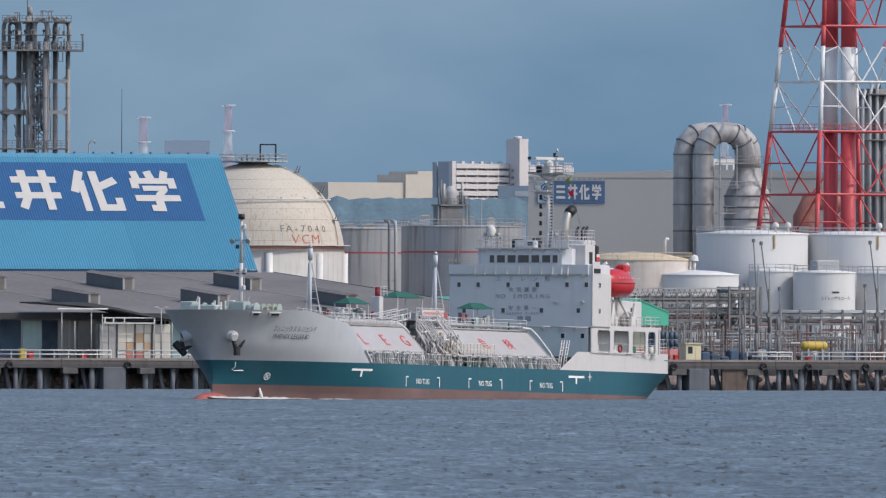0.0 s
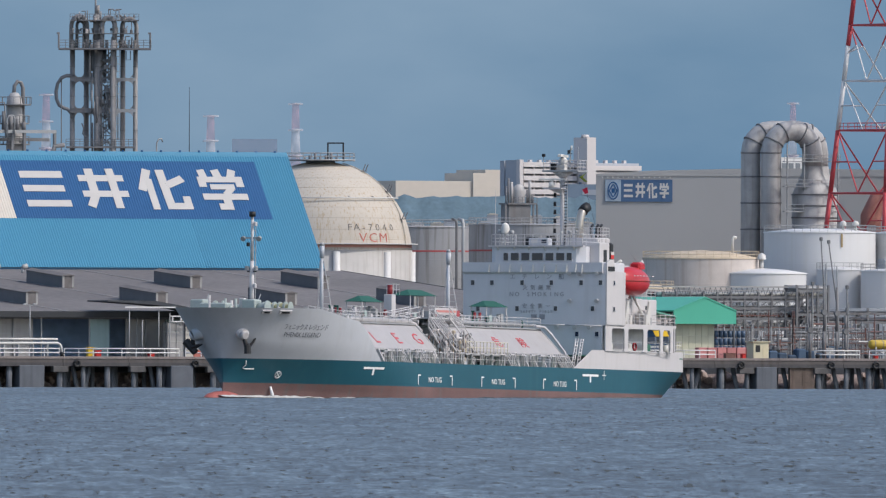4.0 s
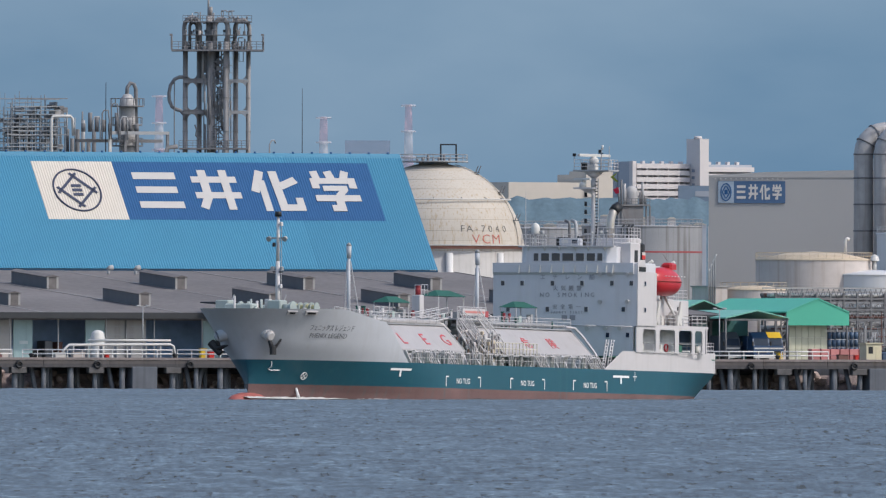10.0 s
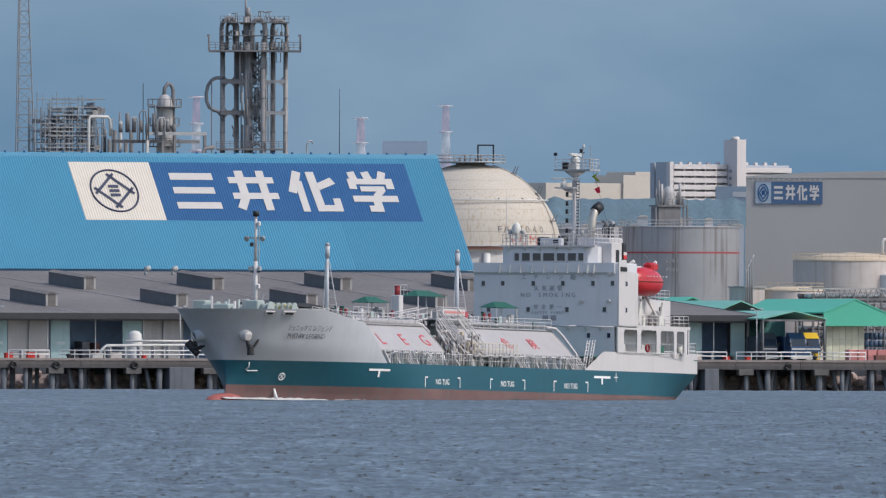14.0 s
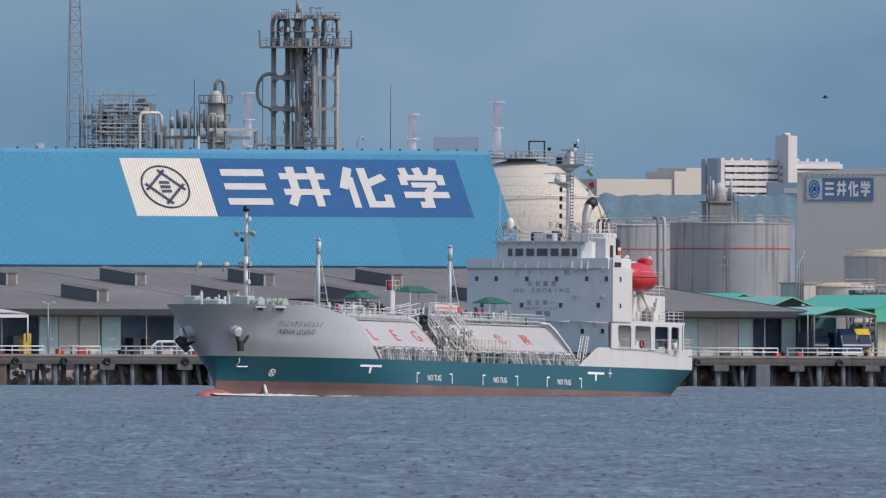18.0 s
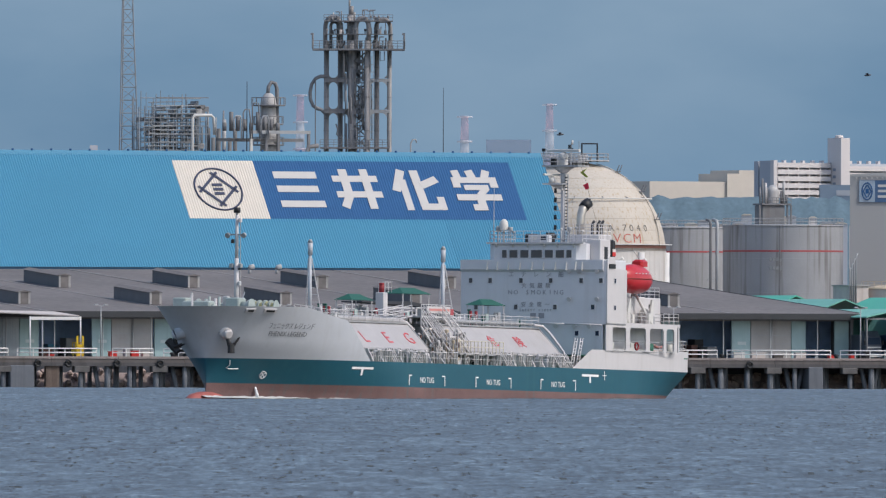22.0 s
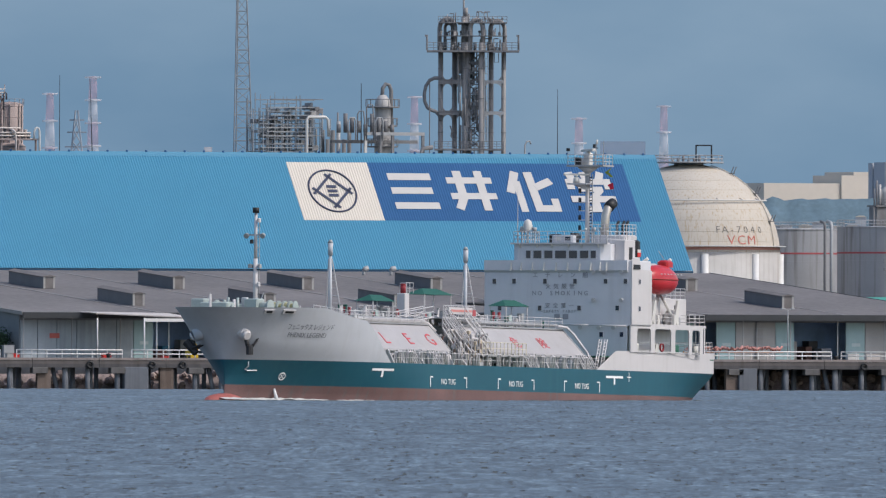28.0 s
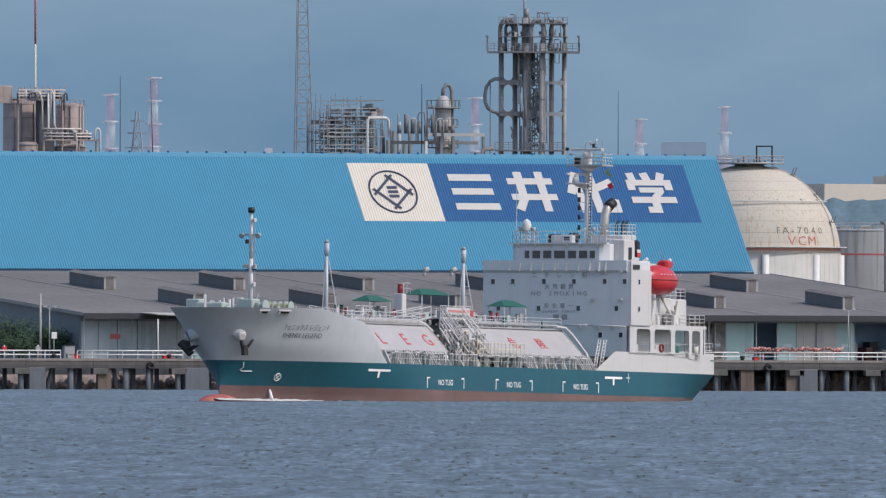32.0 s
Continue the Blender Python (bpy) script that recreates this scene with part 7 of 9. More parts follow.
    for x in (-3.2, 3.9):
        part("post", M().box(x - 0.12, x + 0.12, -0.2, 0.2, 0, 39.0), SILO, pw)
    for path, r, m in ((((-1.57, 40.2), (-0.7, 40.35), (-0.2, 40.0), (0.14, 38.9), (0.15, 34.7)), 0.15, BEIGE),
                       (((1.1, 40.0), (1.14, 34.6), (1.3, 33.7), (1.75, 33.15), (8.6, 33.1)), 0.17, SIGNWHITE),
                       (((1.5, 40.4), (1.5, 35.3)), 0.12, GALV),
                       (((1.7, 40.4), (1.95, 39.9), (2.04, 35.5), (2.35, 34.8)), 0.15, SIGNWHITE),
                       (((3.6, 37.5), (3.65, 39.8), (3.85, 40.15), (4.1, 39.9), (4.1, 39.0)), 0.14, PIPESHADE)):
        part("bent_pipe", M().tube([(x, -1.4, z) for x, z in path], r, 8), m, pw)
    pl = thing("pipe_bridge", "beige pipe bridge over squat vessels beside the silos", "pipes", port(-26.7, 191, 4))
    part("deck", M().box(0.0, 8.4, -0.6, 1.4, 33.0, 33.2), SILO, pl)
    for z, x1 in ((33.6, 7.2), (34.05, 7.2), (34.75, 5.6)):
        part("pipe", M().ring((-0.4, -0.5, z), (x1, -0.5, z), 0.13, n=8), BEIGE, pl)
    for k in range(16):
        x = -0.2 + k * 0.47
        part("valve", M().cbox(x, x + 0.32, -0.3, 0.5, 33.2, 33.9 + (k * 7 % 5) * 0.22, 0.05), (SILO, RUSTY, BEIGE, PIPESHADE)[k % 4], pl)
    part("pipe_loop", M().tube([(7.6, -0.8, 33.1), (7.68, -0.8, 34.3), (7.85, -0.8, 34.7), (8.1, -0.8, 34.85), (8.35, -0.8, 34.7), (8.5, -0.8, 34.3), (8.5, -0.8, 28)], 0.16, 8), SIGNWHITE, pl)
    part("down_pipe", M().tube([(4.0, -0.8, 34.6), (4.6, -0.8, 34.2), (4.75, -0.8, 33.2), (4.75, -0.8, 28)], 0.14, 8), BEIGE, pl)
    for x in (-0.2, 2.7, 5.4, 8.2):
        part("post", M().box(x - 0.1, x + 0.1, -0.2, 0.2, 0, 33.0), SILO, pl)
    for x, r, h in ((-1.2, 1.6, 32.9), (5.6, 2.4, 32.6)):
        vs = part("squat_vessel", M().lathe([(r, 0), (r, h - 0.5), (r * 0.8, h - 0.1), (0.01, h)], 24), SILO, pl, at=pose(x, 4.2, 0))
        part("rim", M().lathe([(r, h - 0.7), (r + 0.07, h - 0.6), (r, h - 0.5)], 24), RUSTY, vs)
    bp = thing("banded_pole", "thin red and white pole", "pole", port(-23.1, 205, 4))
    part("white_length", M().ring((0, 0, 34), (0, 0, 47.6), 0.17, n=8), SIGNWHITE, bp)
    # Red softened towards pink, haze painted into the pole.
    part("red_length", M().ring((0, 0, 47.6), (0, 0, 60), 0.17, n=8), mat("hazed_pole_red", (0.46, 0.13, 0.15), 0.6), bp)
    part("footing", M().ring((0, 0, 0), (0, 0, 34), 0.3, n=8), TOWERSTEEL, bp)


plant_rack()


# ---- green canopies, truck, pipe racks and yard clutter ----
def gable_shed(s0, s1, v0, v1, ze, zr, m, front=None, label="", drop=0.0):
    g = thing("canopy_shed", label, "shed", port(0, 0), "green canopies")
    c = (s0 + s1) / 2
    for a, nm in ((s0, "roof"), (s1, "roof")):
        part(nm, M().add([(a, v0, ze), (c, v0, zr), (c, v1, zr), (a, v1, ze), (a, v0, ze - 0.18), (c, v0, zr - 0.18), (c, v1, zr - 0.18), (a, v1, ze - 0.18)],
                         [(0, 1, 2, 3), (4, 7, 6, 5), (0, 4, 5, 1), (3, 2, 6, 7), (0, 3, 7, 4)]), m, g, "green sheet roof")
    if front:
        part("gable_sheet", M().prism([(s0, ze - drop), (s0, ze - 0.1), (c, zr - 0.1), (s1, ze - 0.1), (s1, ze - drop)], "y", v0 + 0.1, v0 + 0.25), front, g)
    n = max(2, int((v1 - v0) / 8))
    for k in range(n + 1):
        v = v0 + 0.4 + (v1 - v0 - 0.8) * k / n
        for s in (s0 + 0.2, s1 - 0.2):
            part("post", M().ring((s, v, 4), (s, v, ze - 0.1), 0.14, n=8), RUSTY, g)
        part("tie_beam", M().box(s0, s1, v - 0.08, v + 0.08, ze - 0.45, ze - 0.2), RUSTY, g)
    return g


gable_shed(74.3, 84.1, 25, 58, 11.3, 13.25, GREENROOF, GREENROOF, "open shed with a bright green gable roof", drop=2.0)
# Sheet added to close the view; its dark green carries the interior's shade.
bw = solid("canopy_screen", M().box(-6.0, 7.0, 0, 0.1, 0.05, 7.3), mat("canopy_interior_shade", (0.05, 0.15, 0.15), 0.8, vary=0.25), "added green sheet, darkened for the dim canopy interior", "wall", port(68, 41, 4.0))
gable_shed(62.6, 72.6, 20, 42, 10.4, 11.5, GREENPALE, None, "open shed with a faded green gable roof")
gable_shed(64.8, 74.0, 44, 70, 11.2, 13.0, GREENPALE, None, "open shed with a faded green gable roof")
gable_shed(69.0, 78.0, 72, 96, 11.8, 13.6, GREENROOF, None, "open shed with a bright green gable roof")
st = thing("pallet_stack", "tall stack of cream wrapped goods under the green roof", "goods", port(0, 27))
for k in range(6):
    for j in range(3):
        part("wrapped_pallet", M().cbox(75.5 + k * 1.0, 76.47 + k * 1.0, 0, 1.2, 4.05 + j * 1.78, 5.815 + j * 1.78, 0.03), mat("cream_wrap", (0.56, 0.55, 0.42), 0.6, vary=0.12, rnd=0.12), st)
bd = thing("drum_rack", "blue drums stacked on racks", "drums", port(82.6, 27))
for k in range(7):
    for j in range(4):
        part("drum", M().ring((k * 0.7 - 0.8, 0, 4.05 + j * 1.1), (k * 0.7 - 0.8, 0, 5.05 + j * 1.1), 0.31, n=12), mat("blue_drum", (0.05, 0.085, 0.14), 0.4, vary=0.1, rnd=0.3), bd)


def truck(s, v, blue, yellow):
    t = thing("truck", "blue and yellow lorry parked under a canopy", "truck", port(s, v, 4.05) @ Matrix.Scale(1.04, 4))
    part("cargo_body", M().cbox(-1.25, 1.25, 2.2, 9.0, 1.0, 3.6, 0.1), blue, t)
    cab = part("cab", M().prism([(0, 0.7), (2.0, 0.7), (2.0, 3.3), (0.5, 3.3), (0.0, 2.2)], "x", -1.2, 1.2), blue, t)
    part("cab_roof", M().prism([(0.35, 3.3), (2.0, 3.3), (2.0, 4.1), (1.4, 4.1)], "x", -1.15, 1.15), yellow, t)
    part("windscreen", M().add([(-1.05, -0.03, 2.25), (1.05, -0.03, 2.25), (1.05, 0.42, 3.2), (-1.05, 0.42, 3.2)], [(0, 1, 2, 3)]), mat("dark_windscreen", (0.02, 0.035, 0.06), 0.6, vary=0.1, spec=0.15), cab)
    part("grille", M().box(-0.8, 0.8, -0.06, 0.0, 1.2, 1.5), BLACK, cab)
    part("badge_strip", M().box(-1.1, 1.1, -0.05, 0.0, 1.75, 1.95), SIGNWHITE, cab)
    for x in (-1.35, 1.35):
        part("mirror", M().cbox(x - 0.12, x + 0.12, -0.1, 0.1, 2.2, 2.8, 0.04), BLACK, cab)
    bumper = part("bumper", M().cbox(-1.25, 1.25, -0.2, 0.1, 0.5, 0.95, 0.05), SIGNWHITE, t)
    for x in (-0.85, 0.85):
        part("headlight", M().ring((x, -0.22, 0.8), (x, -0.1, 0.8), 0.16, n=10), SIGNWHITE, bumper)
        for y in (1.0, 5.5, 7.0):
            part("wheel", M().ring((x * 1.2 - 0.16, y, 0.5), (x * 1.2 + 0.16, y, 0.5), 0.5, n=16), BLACK, t)


TRUCKBLUE = mat("truck_blue", (0.03, 0.07, 0.15), 0.35, vary=0.08)
truck(68.9, 21.5, TRUCKBLUE, TRUCKBLUE)
truck(72.1, 24, TRUCKBLUE, YELLOW)
truck(65.4, 24, mat("truck_grey", (0.07, 0.085, 0.11), 0.5, vary=0.1), mat("truck_grey", "000000"))


def pipe_rack(s0, s1, v, levels, bay, depth, pipes, top_truss=True, seed=1, label=""):
    r = random.Random(seed)
    k = thing("pipe_rack", label or "weathered steel pipe rack with many pipes", "pipe rack", port(0, v, 4))
    n = round((s1 - s0) / bay)
    for i in range(n + 1):
        s = s0 + (s1 - s0) * i / n
        for y in (0, depth):
            part("post", M().box(s - 0.14, s + 0.14, y - 0.14, y + 0.14, 0, levels[-1] + 0.6), RUSTY, k)
        for z in levels:
            part("cross_beam", M().box(s - 0.12, s + 0.12, 0, depth, z - 0.35, z), RUSTY, k)
        if i < n and i % 2 == 0:
            e = s0 + (s1 - s0) * (i + 1) / n
            for za, zb in zip([0] + levels, levels):
                part("brace", M().ring((s, -0.05, za), (e, -0.05, zb), 0.09, n=5), RUSTY, k)
    for z in levels:
        for y in (0, depth):
            part("stringer", M().box(s0, s1, y - 0.12, y + 0.12, z - 0.4, z - 0.05), RUSTY, k)
        for j in range(pipes):
            y = depth * (j + 0.5) / pipes
            rad = r.choice((0.1, 0.14, 0.2, 0.28))
            part("pipe", M().ring((s0 - 0.5, y, z + rad), (s1 + 0.5, y, z + rad), rad, n=8), r.choice((GALV, RUSTY, GALV, BROWNPIPE, SIGNWHITE, DUCT)), k)
    if top_truss:
        z = levels[-1]
        for y in (0, depth):
            part("top_chord", M().box(s0, s1, y - 0.1, y + 0.1, z + 1.2, z + 1.4), SHUTTER, k)
        m = round((s1 - s0) / 0.42)
        g = M()
        for i in range(m):
            a, b = s0 + (s1 - s0) * i / m, s0 + (s1 - s0) * (i + 1) / m
            g.ring((a, 0, z if i % 2 else z + 1.2), (b, 0, z + 1.2 if i % 2 else z), 0.045, n=4)
        part("truss_web", g, RUSTY, k)
        for zl in levels[-3:-1]:
            g = M()
            for i in range(m):
                a, b = s0 + (s1 - s0) * i / m, s0 + (s1 - s0) * (i + 1) / m
                g.ring((a, -0.02, zl if i % 2 else zl + 0.75), (b, -0.02, zl + 0.75 if i % 2 else zl), 0.055, n=4)
            part("truss_web", g.box(s0, s1, -0.08, 0.08, zl + 0.7, zl + 0.82), GALV, k)
    return k


pipe_rack(86.6, 112.5, 58, [3.0, 4.8, 6.4, 7.9, 9.5], 2.15, 5, 4, True, 3)
pipe_rack(95, 113, 68, [5.2, 7.2, 9.0], 2.6, 5, 4, True, 17, "rear pipe rack crowded with grey pipes")
pipe_rack(112.5, 160, 66, [5.9, 7.2], 3.4, 4, 5, False, 7, "pipe rack carrying reddish brown pipes")
pipe_rack(86, 150, 44, [1.6, 2.8], 4.0, 3, 3, False, 9, "low pipe rack at the back of the yard")
pipe_rack(107, 112, 56, [4, 7, 10.5], 1.7, 4, 3, False, 13, "tall narrow pipe tower")
r6 = random.Random(66)
yd = thing("yard_pipework", "dense thin pipes, posts and valves in the loading yard", "pipework", port(0, 0, 4))
for k in range(150):
    s, v = r6.uniform(87, 152), r6.uniform(28, 56)
    h = r6.uniform(2.2, 6.2)
    part("stand_pipe", M().ring((s, v, 0), (s, v, h), r6.choice((0.07, 0.1, 0.13, 0.2)), n=6), r6.choice((GALV, RUSTY, GALV, SHUTTER, BROWNPIPE, DUCT)), yd)
for k in range(60):
    s, v, z = r6.uniform(86, 148), r6.uniform(24, 52), r6.uniform(0.8, 4.6)
    part("cross_pipe", M().ring((s, v, z), (s + r6.uniform(2, 9), v, z), r6.choice((0.07, 0.11, 0.16)), n=6), r6.choice((GALV, RUSTY, SHUTTER, BROWNPIPE, RUSTY)), yd)
for k in range(46):
    s, v = r6.uniform(86, 150), r6.uniform(20, 40)
    w, h = r6.uniform(0.6, 2.4), r6.uniform(0.6, 2.2)
    part("yard_box", M().cbox(s, s + w, v, v + 1.2, 0, h, 0.06), r6.choice((SHUTTER, RUSTY, BROWNPIPE, mat("dusty_blue", (0.06, 0.10, 0.15), 0.7), GALV, BLACK, RUSTY)), yd)
yd2 = thing("yard_manifold", "tangle of thin dark process pipes and steel posts", "pipework", port(0, 0, 4))
for k in range(170):
    s, v = r6.uniform(88, 152), r6.uniform(12, 60)
    h = r6.uniform(1.5, 7.5)
    part("stand_pipe", M().ring((s, v, 0), (s, v, h), r6.choice((0.05, 0.08, 0.1)), n=5), r6.choice((RUSTY, RUSTY, BLACK, GALV, BROWNPIPE)), yd2)
for k in range(80):
    s, v, z = r6.uniform(86, 148), r6.uniform(12, 58), r6.uniform(0.6, 6.8)
    part("cross_pipe", M().ring((s, v, z), (s + r6.uniform(1.5, 7), v, z), r6.choice((0.05, 0.08, 0.12)), n=5), r6.choice((GALV, RUSTY, BROWNPIPE, RUSTY, DUCT)), yd2)
yd3 = thing("valve_manifold", "rows of close-set thin upright pipes and valves", "pipework", port(0, 0, 4))
for k in range(150):
    s, v = 86 + k * 0.235 + r6.uniform(-0.15, 0.15), r6.choice((24, 30, 36))
    part("stand_pipe", M().ring((s, v, 0), (s, v, r6.uniform(3.2, 5.6)), r6.choice((0.05, 0.07, 0.09)), n=5), r6.choice((RUSTY, GALV, RUSTY, SHUTTER, TOWERSTEEL)), yd3)
for k in range(40):
    s, v, z = r6.uniform(86, 120), r6.choice((23.8, 29.8, 35.8)), r6.uniform(1.0, 5.2)
    part("cross_pipe", M().ring((s, v, z), (s + r6.uniform(2, 6), v, z), r6.choice((0.05, 0.08)), n=5), r6.choice((RUSTY, GALV, BROWNPIPE)), yd3)
tps = thing("tarped_stack", "row of goods under dark blue tarpaulins", "tarpaulin", port(0, 21, 4))
for k in range(9):
    part("tarpaulin", M().cbox(84.5 + k * 1.5, 85.9 + k * 1.5, 0, 1.8, 0, 0.9 + (k * 3 % 4) * 0.3, 0.2), mat("blue_tarpaulin", (0.045, 0.075, 0.12), 0.7, vary=0.3, rnd=0.25), tps)
# corrugated drum roof behind the rack
rf = solid("arched_shelter", M().grid([[(x, 3.2 * math.cos(a), 4 + 3.2 * math.sin(a) + 3.2) for a in np.linspace(0, math.pi, 12)] for x in (0, 6)]), GALV, "arched grey metal shelter", "shelter", port(92.2, 66))


def loading_arm(s, v, top, lean):
    a = thing("loading_arm", "tall thin dark marine loading arm", "loading arm", port(s, v, 4.05), "loading arms")
    part("base", M().ring((0, 0, 0), (0, 0, 4.2), 0.22, n=10), RUSTY, a)
    part("riser", M().ring((0, 0, 4), (0, 0, top * 0.62), 0.2, n=8), RUSTY, a)
    part("boom", M().ring((0.2, 0, top * 0.38), (lean, 0, top), 0.1, n=8), RUSTY, a)
    part("counter_tube", M().ring((0.5, 0.3, 2.5), (0.5 + lean * 0.3, 0.3, top * 0.8), 0.1, n=6), GALV, a)
    part("swivel", M().ring((0, -0.3, top * 0.4), (0, 0.3, top * 0.4), 0.42, n=12), RUSTY, a)
    part("head", M().cbox(lean - 0.22, lean + 0.22, -0.2, 0.2, top - 0.2, top + 0.35, 0.08), RUSTY, a)


for s, top, lean in ((90.9, 17.4, -0.5), (92.9, 17.0, -1.3), (88.7, 11.0, 0.4), (107.6, 11.0, 0.3), (109.9, 17.2, -1.2), (112.5, 17.6, -0.6), (94.3, 10.5, 0.2)):
    loading_arm(s, 9, top, lean)
hz = thing("horizontal_tank", "yellow horizontal drum on saddles by the quay edge", "tank", port(100.1, 9.4, 4.0))
part("shell", M().lathe([(0.01, -2.0), (0.5, -1.9), (0.66, -1.6), (0.68, 0), (0.66, 1.6), (0.5, 1.9), (0.01, 2.0)], 20), mat("mustard_paint", (0.50, 0.34, 0.05), 0.55, vary=0.15), hz, at=pose(0, 0, 2.4, 0, 90, 0))
for x in (-1.1, 1.1):
    part("saddle", M().prism([(-0.7, 0), (0.7, 0), (0.55, 2.2), (-0.55, 2.2)], "x", x - 0.12, x + 0.12), GALV, hz)
for x in (-1.2, 0, 1.2):
    part("strap", M().lathe([(0.69, -0.06), (0.71, 0), (0.69, 0.06)], 20), RUSTY, hz, at=pose(x, 0, 2.4, 0, 90, 0))
part("dial", M().ring((-0.2, -0.9, 1.4), (-0.2, -0.8, 1.4), 0.3, n=16), SIGNWHITE, hz)


def booth(s, v, m, w=2.8, d=2.4, h=2.6):
    b = thing("guard_booth", "small cream watch booth with a dark window", "booth", port(s, v, 4.05))
    bwall = part("wall", M().cbox(-w / 2, w / 2, 0, d, 0, h, 0.05), m, b)
    part("roof", M().box(-w / 2 - 0.2, w / 2 + 0.2, -0.2, d + 0.2, h, h + 0.15), m, b)
    part("window", M().box(-w / 2 + 0.35, -w / 2 + 1.05, -0.04, 0.0, 1.2, 2.2), BLACK, bwall)
    part("door", M().box(0.3, 1.0, -0.05, 0.0, 0.1, 2.1), mat("cream_door", (0.6, 0.53, 0.36), 0.6), bwall)


booth(78.3, 2.6, mat("cream_booth", (0.60, 0.54, 0.38), 0.6, vary=0.08), 2.4)
booth(118.5, 2.6, mat("cream_booth", "000000"), 2.4)

# ---- pier ----
pier = thing("pier", "weathered concrete quay deck on dark piles", "pier", port(0, 0))
for k in range(26):
    a = -130 + k * 10
    part("deck_slab", M().box(a, a + 9.95, 0, 8.7 if -60 < a < 66 else 5.2, 3.45, 4.05), CONC, pier)
    part("kerb", M().box(a, a + 9.95, -0.1, 0.35, 4.055, 4.38), mat("pale_kerb", (0.24, 0.205, 0.195), 0.85, vary=0.25, streak=0.3), pier)
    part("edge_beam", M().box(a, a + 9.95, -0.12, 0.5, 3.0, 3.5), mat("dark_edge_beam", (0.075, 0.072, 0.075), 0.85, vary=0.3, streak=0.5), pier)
r7 = random.Random(7)
pm = [M().ring((0, 0, -2), (0, 0, 3.4), 0.42, n=10).mesh("pier_post", CONCDARK), M().ring((0, 0, -2), (0, 0, 3.4), 0.33, n=10).mesh("pier_post", CONCDARK)]
cap = M().cbox(-1.15, 1.15, -0.25, 0.9, 2.2, 3.0, 0.06).mesh("pile_cap", mat("grimy_pile_cap", (0.11, 0.105, 0.105), 0.85, vary=0.3, streak=0.4))
for k in range(64):
    s = -124 + k * 3.9
    for v, d in ((0.7, 0.0), (3.0, 1.3), (4.6, 2.6)):
        part("pier_post", pm[k % 2], None, pier, at=pose(s + d + r7.uniform(-0.45, 0.45), v, 0))
    if k % 3 == 1 or s > 72:
        for d in (-1, 1):
            part("raking_post", pm[1], None, pier, at=pose(s + d * 0.6, 2.0, -0.1, 0, d * 12, 0))
    if k % 3 == 0:
        part("pile_cap", cap, None, pier, at=pose(s, 0, 0))
for s, w in ((-74.5, 3.6), (-98.4, 2.4), (-34.8, 3.8), (18.2, 2.8), (-12, 3.4), (78.0, 3.2), (46.2, 2.2), (-118, 3.0)):
    part("pier_buttress", M().cbox(s - w / 2, s + w / 2, -0.25, 3.2, -2, 3.1, 0.08), mat("grey_buttress", (0.12, 0.13, 0.15), 0.85, vary=0.2, streak=0.4), pier)
for s in (-88.2, 9.0, 16.0, 82.8, 84.6, -69.8):
    part("stained_wall", M().box(s - 1.0, s + 1.0, 0.2, 0.9, -1.5, 3.4), mat("rust_stained_concrete", (0.13, 0.10, 0.085), 0.9, vary=0.4, streak=0.7, stain="3b2a20"), pier)
# rock slope behind the piles
rk = [M() for _ in range(3)]
STONE = mat("revetment_stone", (0.36, 0.28, 0.25), 0.9, vary=0.4, scale=1.5, rnd=0.25, bump=0.4)
for g in rk:
    vs = []
    for i in range(5):
        for j in range(7):
            a, e = j * math.tau / 7, -math.pi / 2 + i * math.pi / 4
            q = 0.5 * r7.uniform(0.75, 1.2)
            vs.append((q * 1.3 * math.cos(e) * math.cos(a), q * math.cos(e) * math.sin(a), q * 0.9 * math.sin(e)))
    g.add(vs, [(i * 7 + j, i * 7 + (j + 1) % 7, (i + 1) * 7 + (j + 1) % 7, (i + 1) * 7 + j) for i in range(4) for j in range(7)])
# Added dark sheet that paints in the shade below the deck.
part("quay_wall", M().box(-130, 130, 8.3, 8.55, -2.5, 3.4), mat("under_pier_shade", (0.055, 0.062, 0.075), 0.7, vary=0.4, streak=0.5), pier)
rmesh = [g.mesh("rock", STONE) for g in rk]
rev = thing("revetment", "reddish brown boulders piled on the shore under the pier", "rocks", port(0, 0), kind="structure")
part("bank", M().prism([(5.4, -2), (8.25, 2.1), (8.25, -2)], "x", -130, 130), mat("shore_rubble", (0.26, 0.21, 0.20), 0.95, vary=0.5, scale=1.2, fine=5.0, bump=0.5), rev)
for k in range(290):
    s = -108 + k * 0.78
    f = r7.random()
    part("rock", rmesh[k % 3], None, rev, at=pose(s, 5.7 + 2.2 * f, -0.6 + 2.9 * f, r7.uniform(0, 360), r7.uniform(0, 360), r7.uniform(0, 360)) @ Matrix.Scale(r7.uniform(0.8, 1.5), 4))


# white rails along the edge
def guard_rail(s0, s1, h=1.5):
    g = thing("guard_rail", "white painted two-bar guard rail on the quay edge", "railing", port(s0, 1.0, 4.05), "quay rails")
    n = max(1, round((s1 - s0) / 2.25))
    pmesh = M().ring((0, 0, 0), (0, 0, h), 0.075, n=6).mesh("post", WHITE)
    for k in range(n + 1):
        part("post", pmesh, None, g, at=pose((s1 - s0) * k / n, 0, 0))
    for z in (0.85, h - 0.08):
        part("bar", M().ring((0, 0, z), (s1 - s0, 0, z), 0.085, n=8), WHITE, g)
    return g


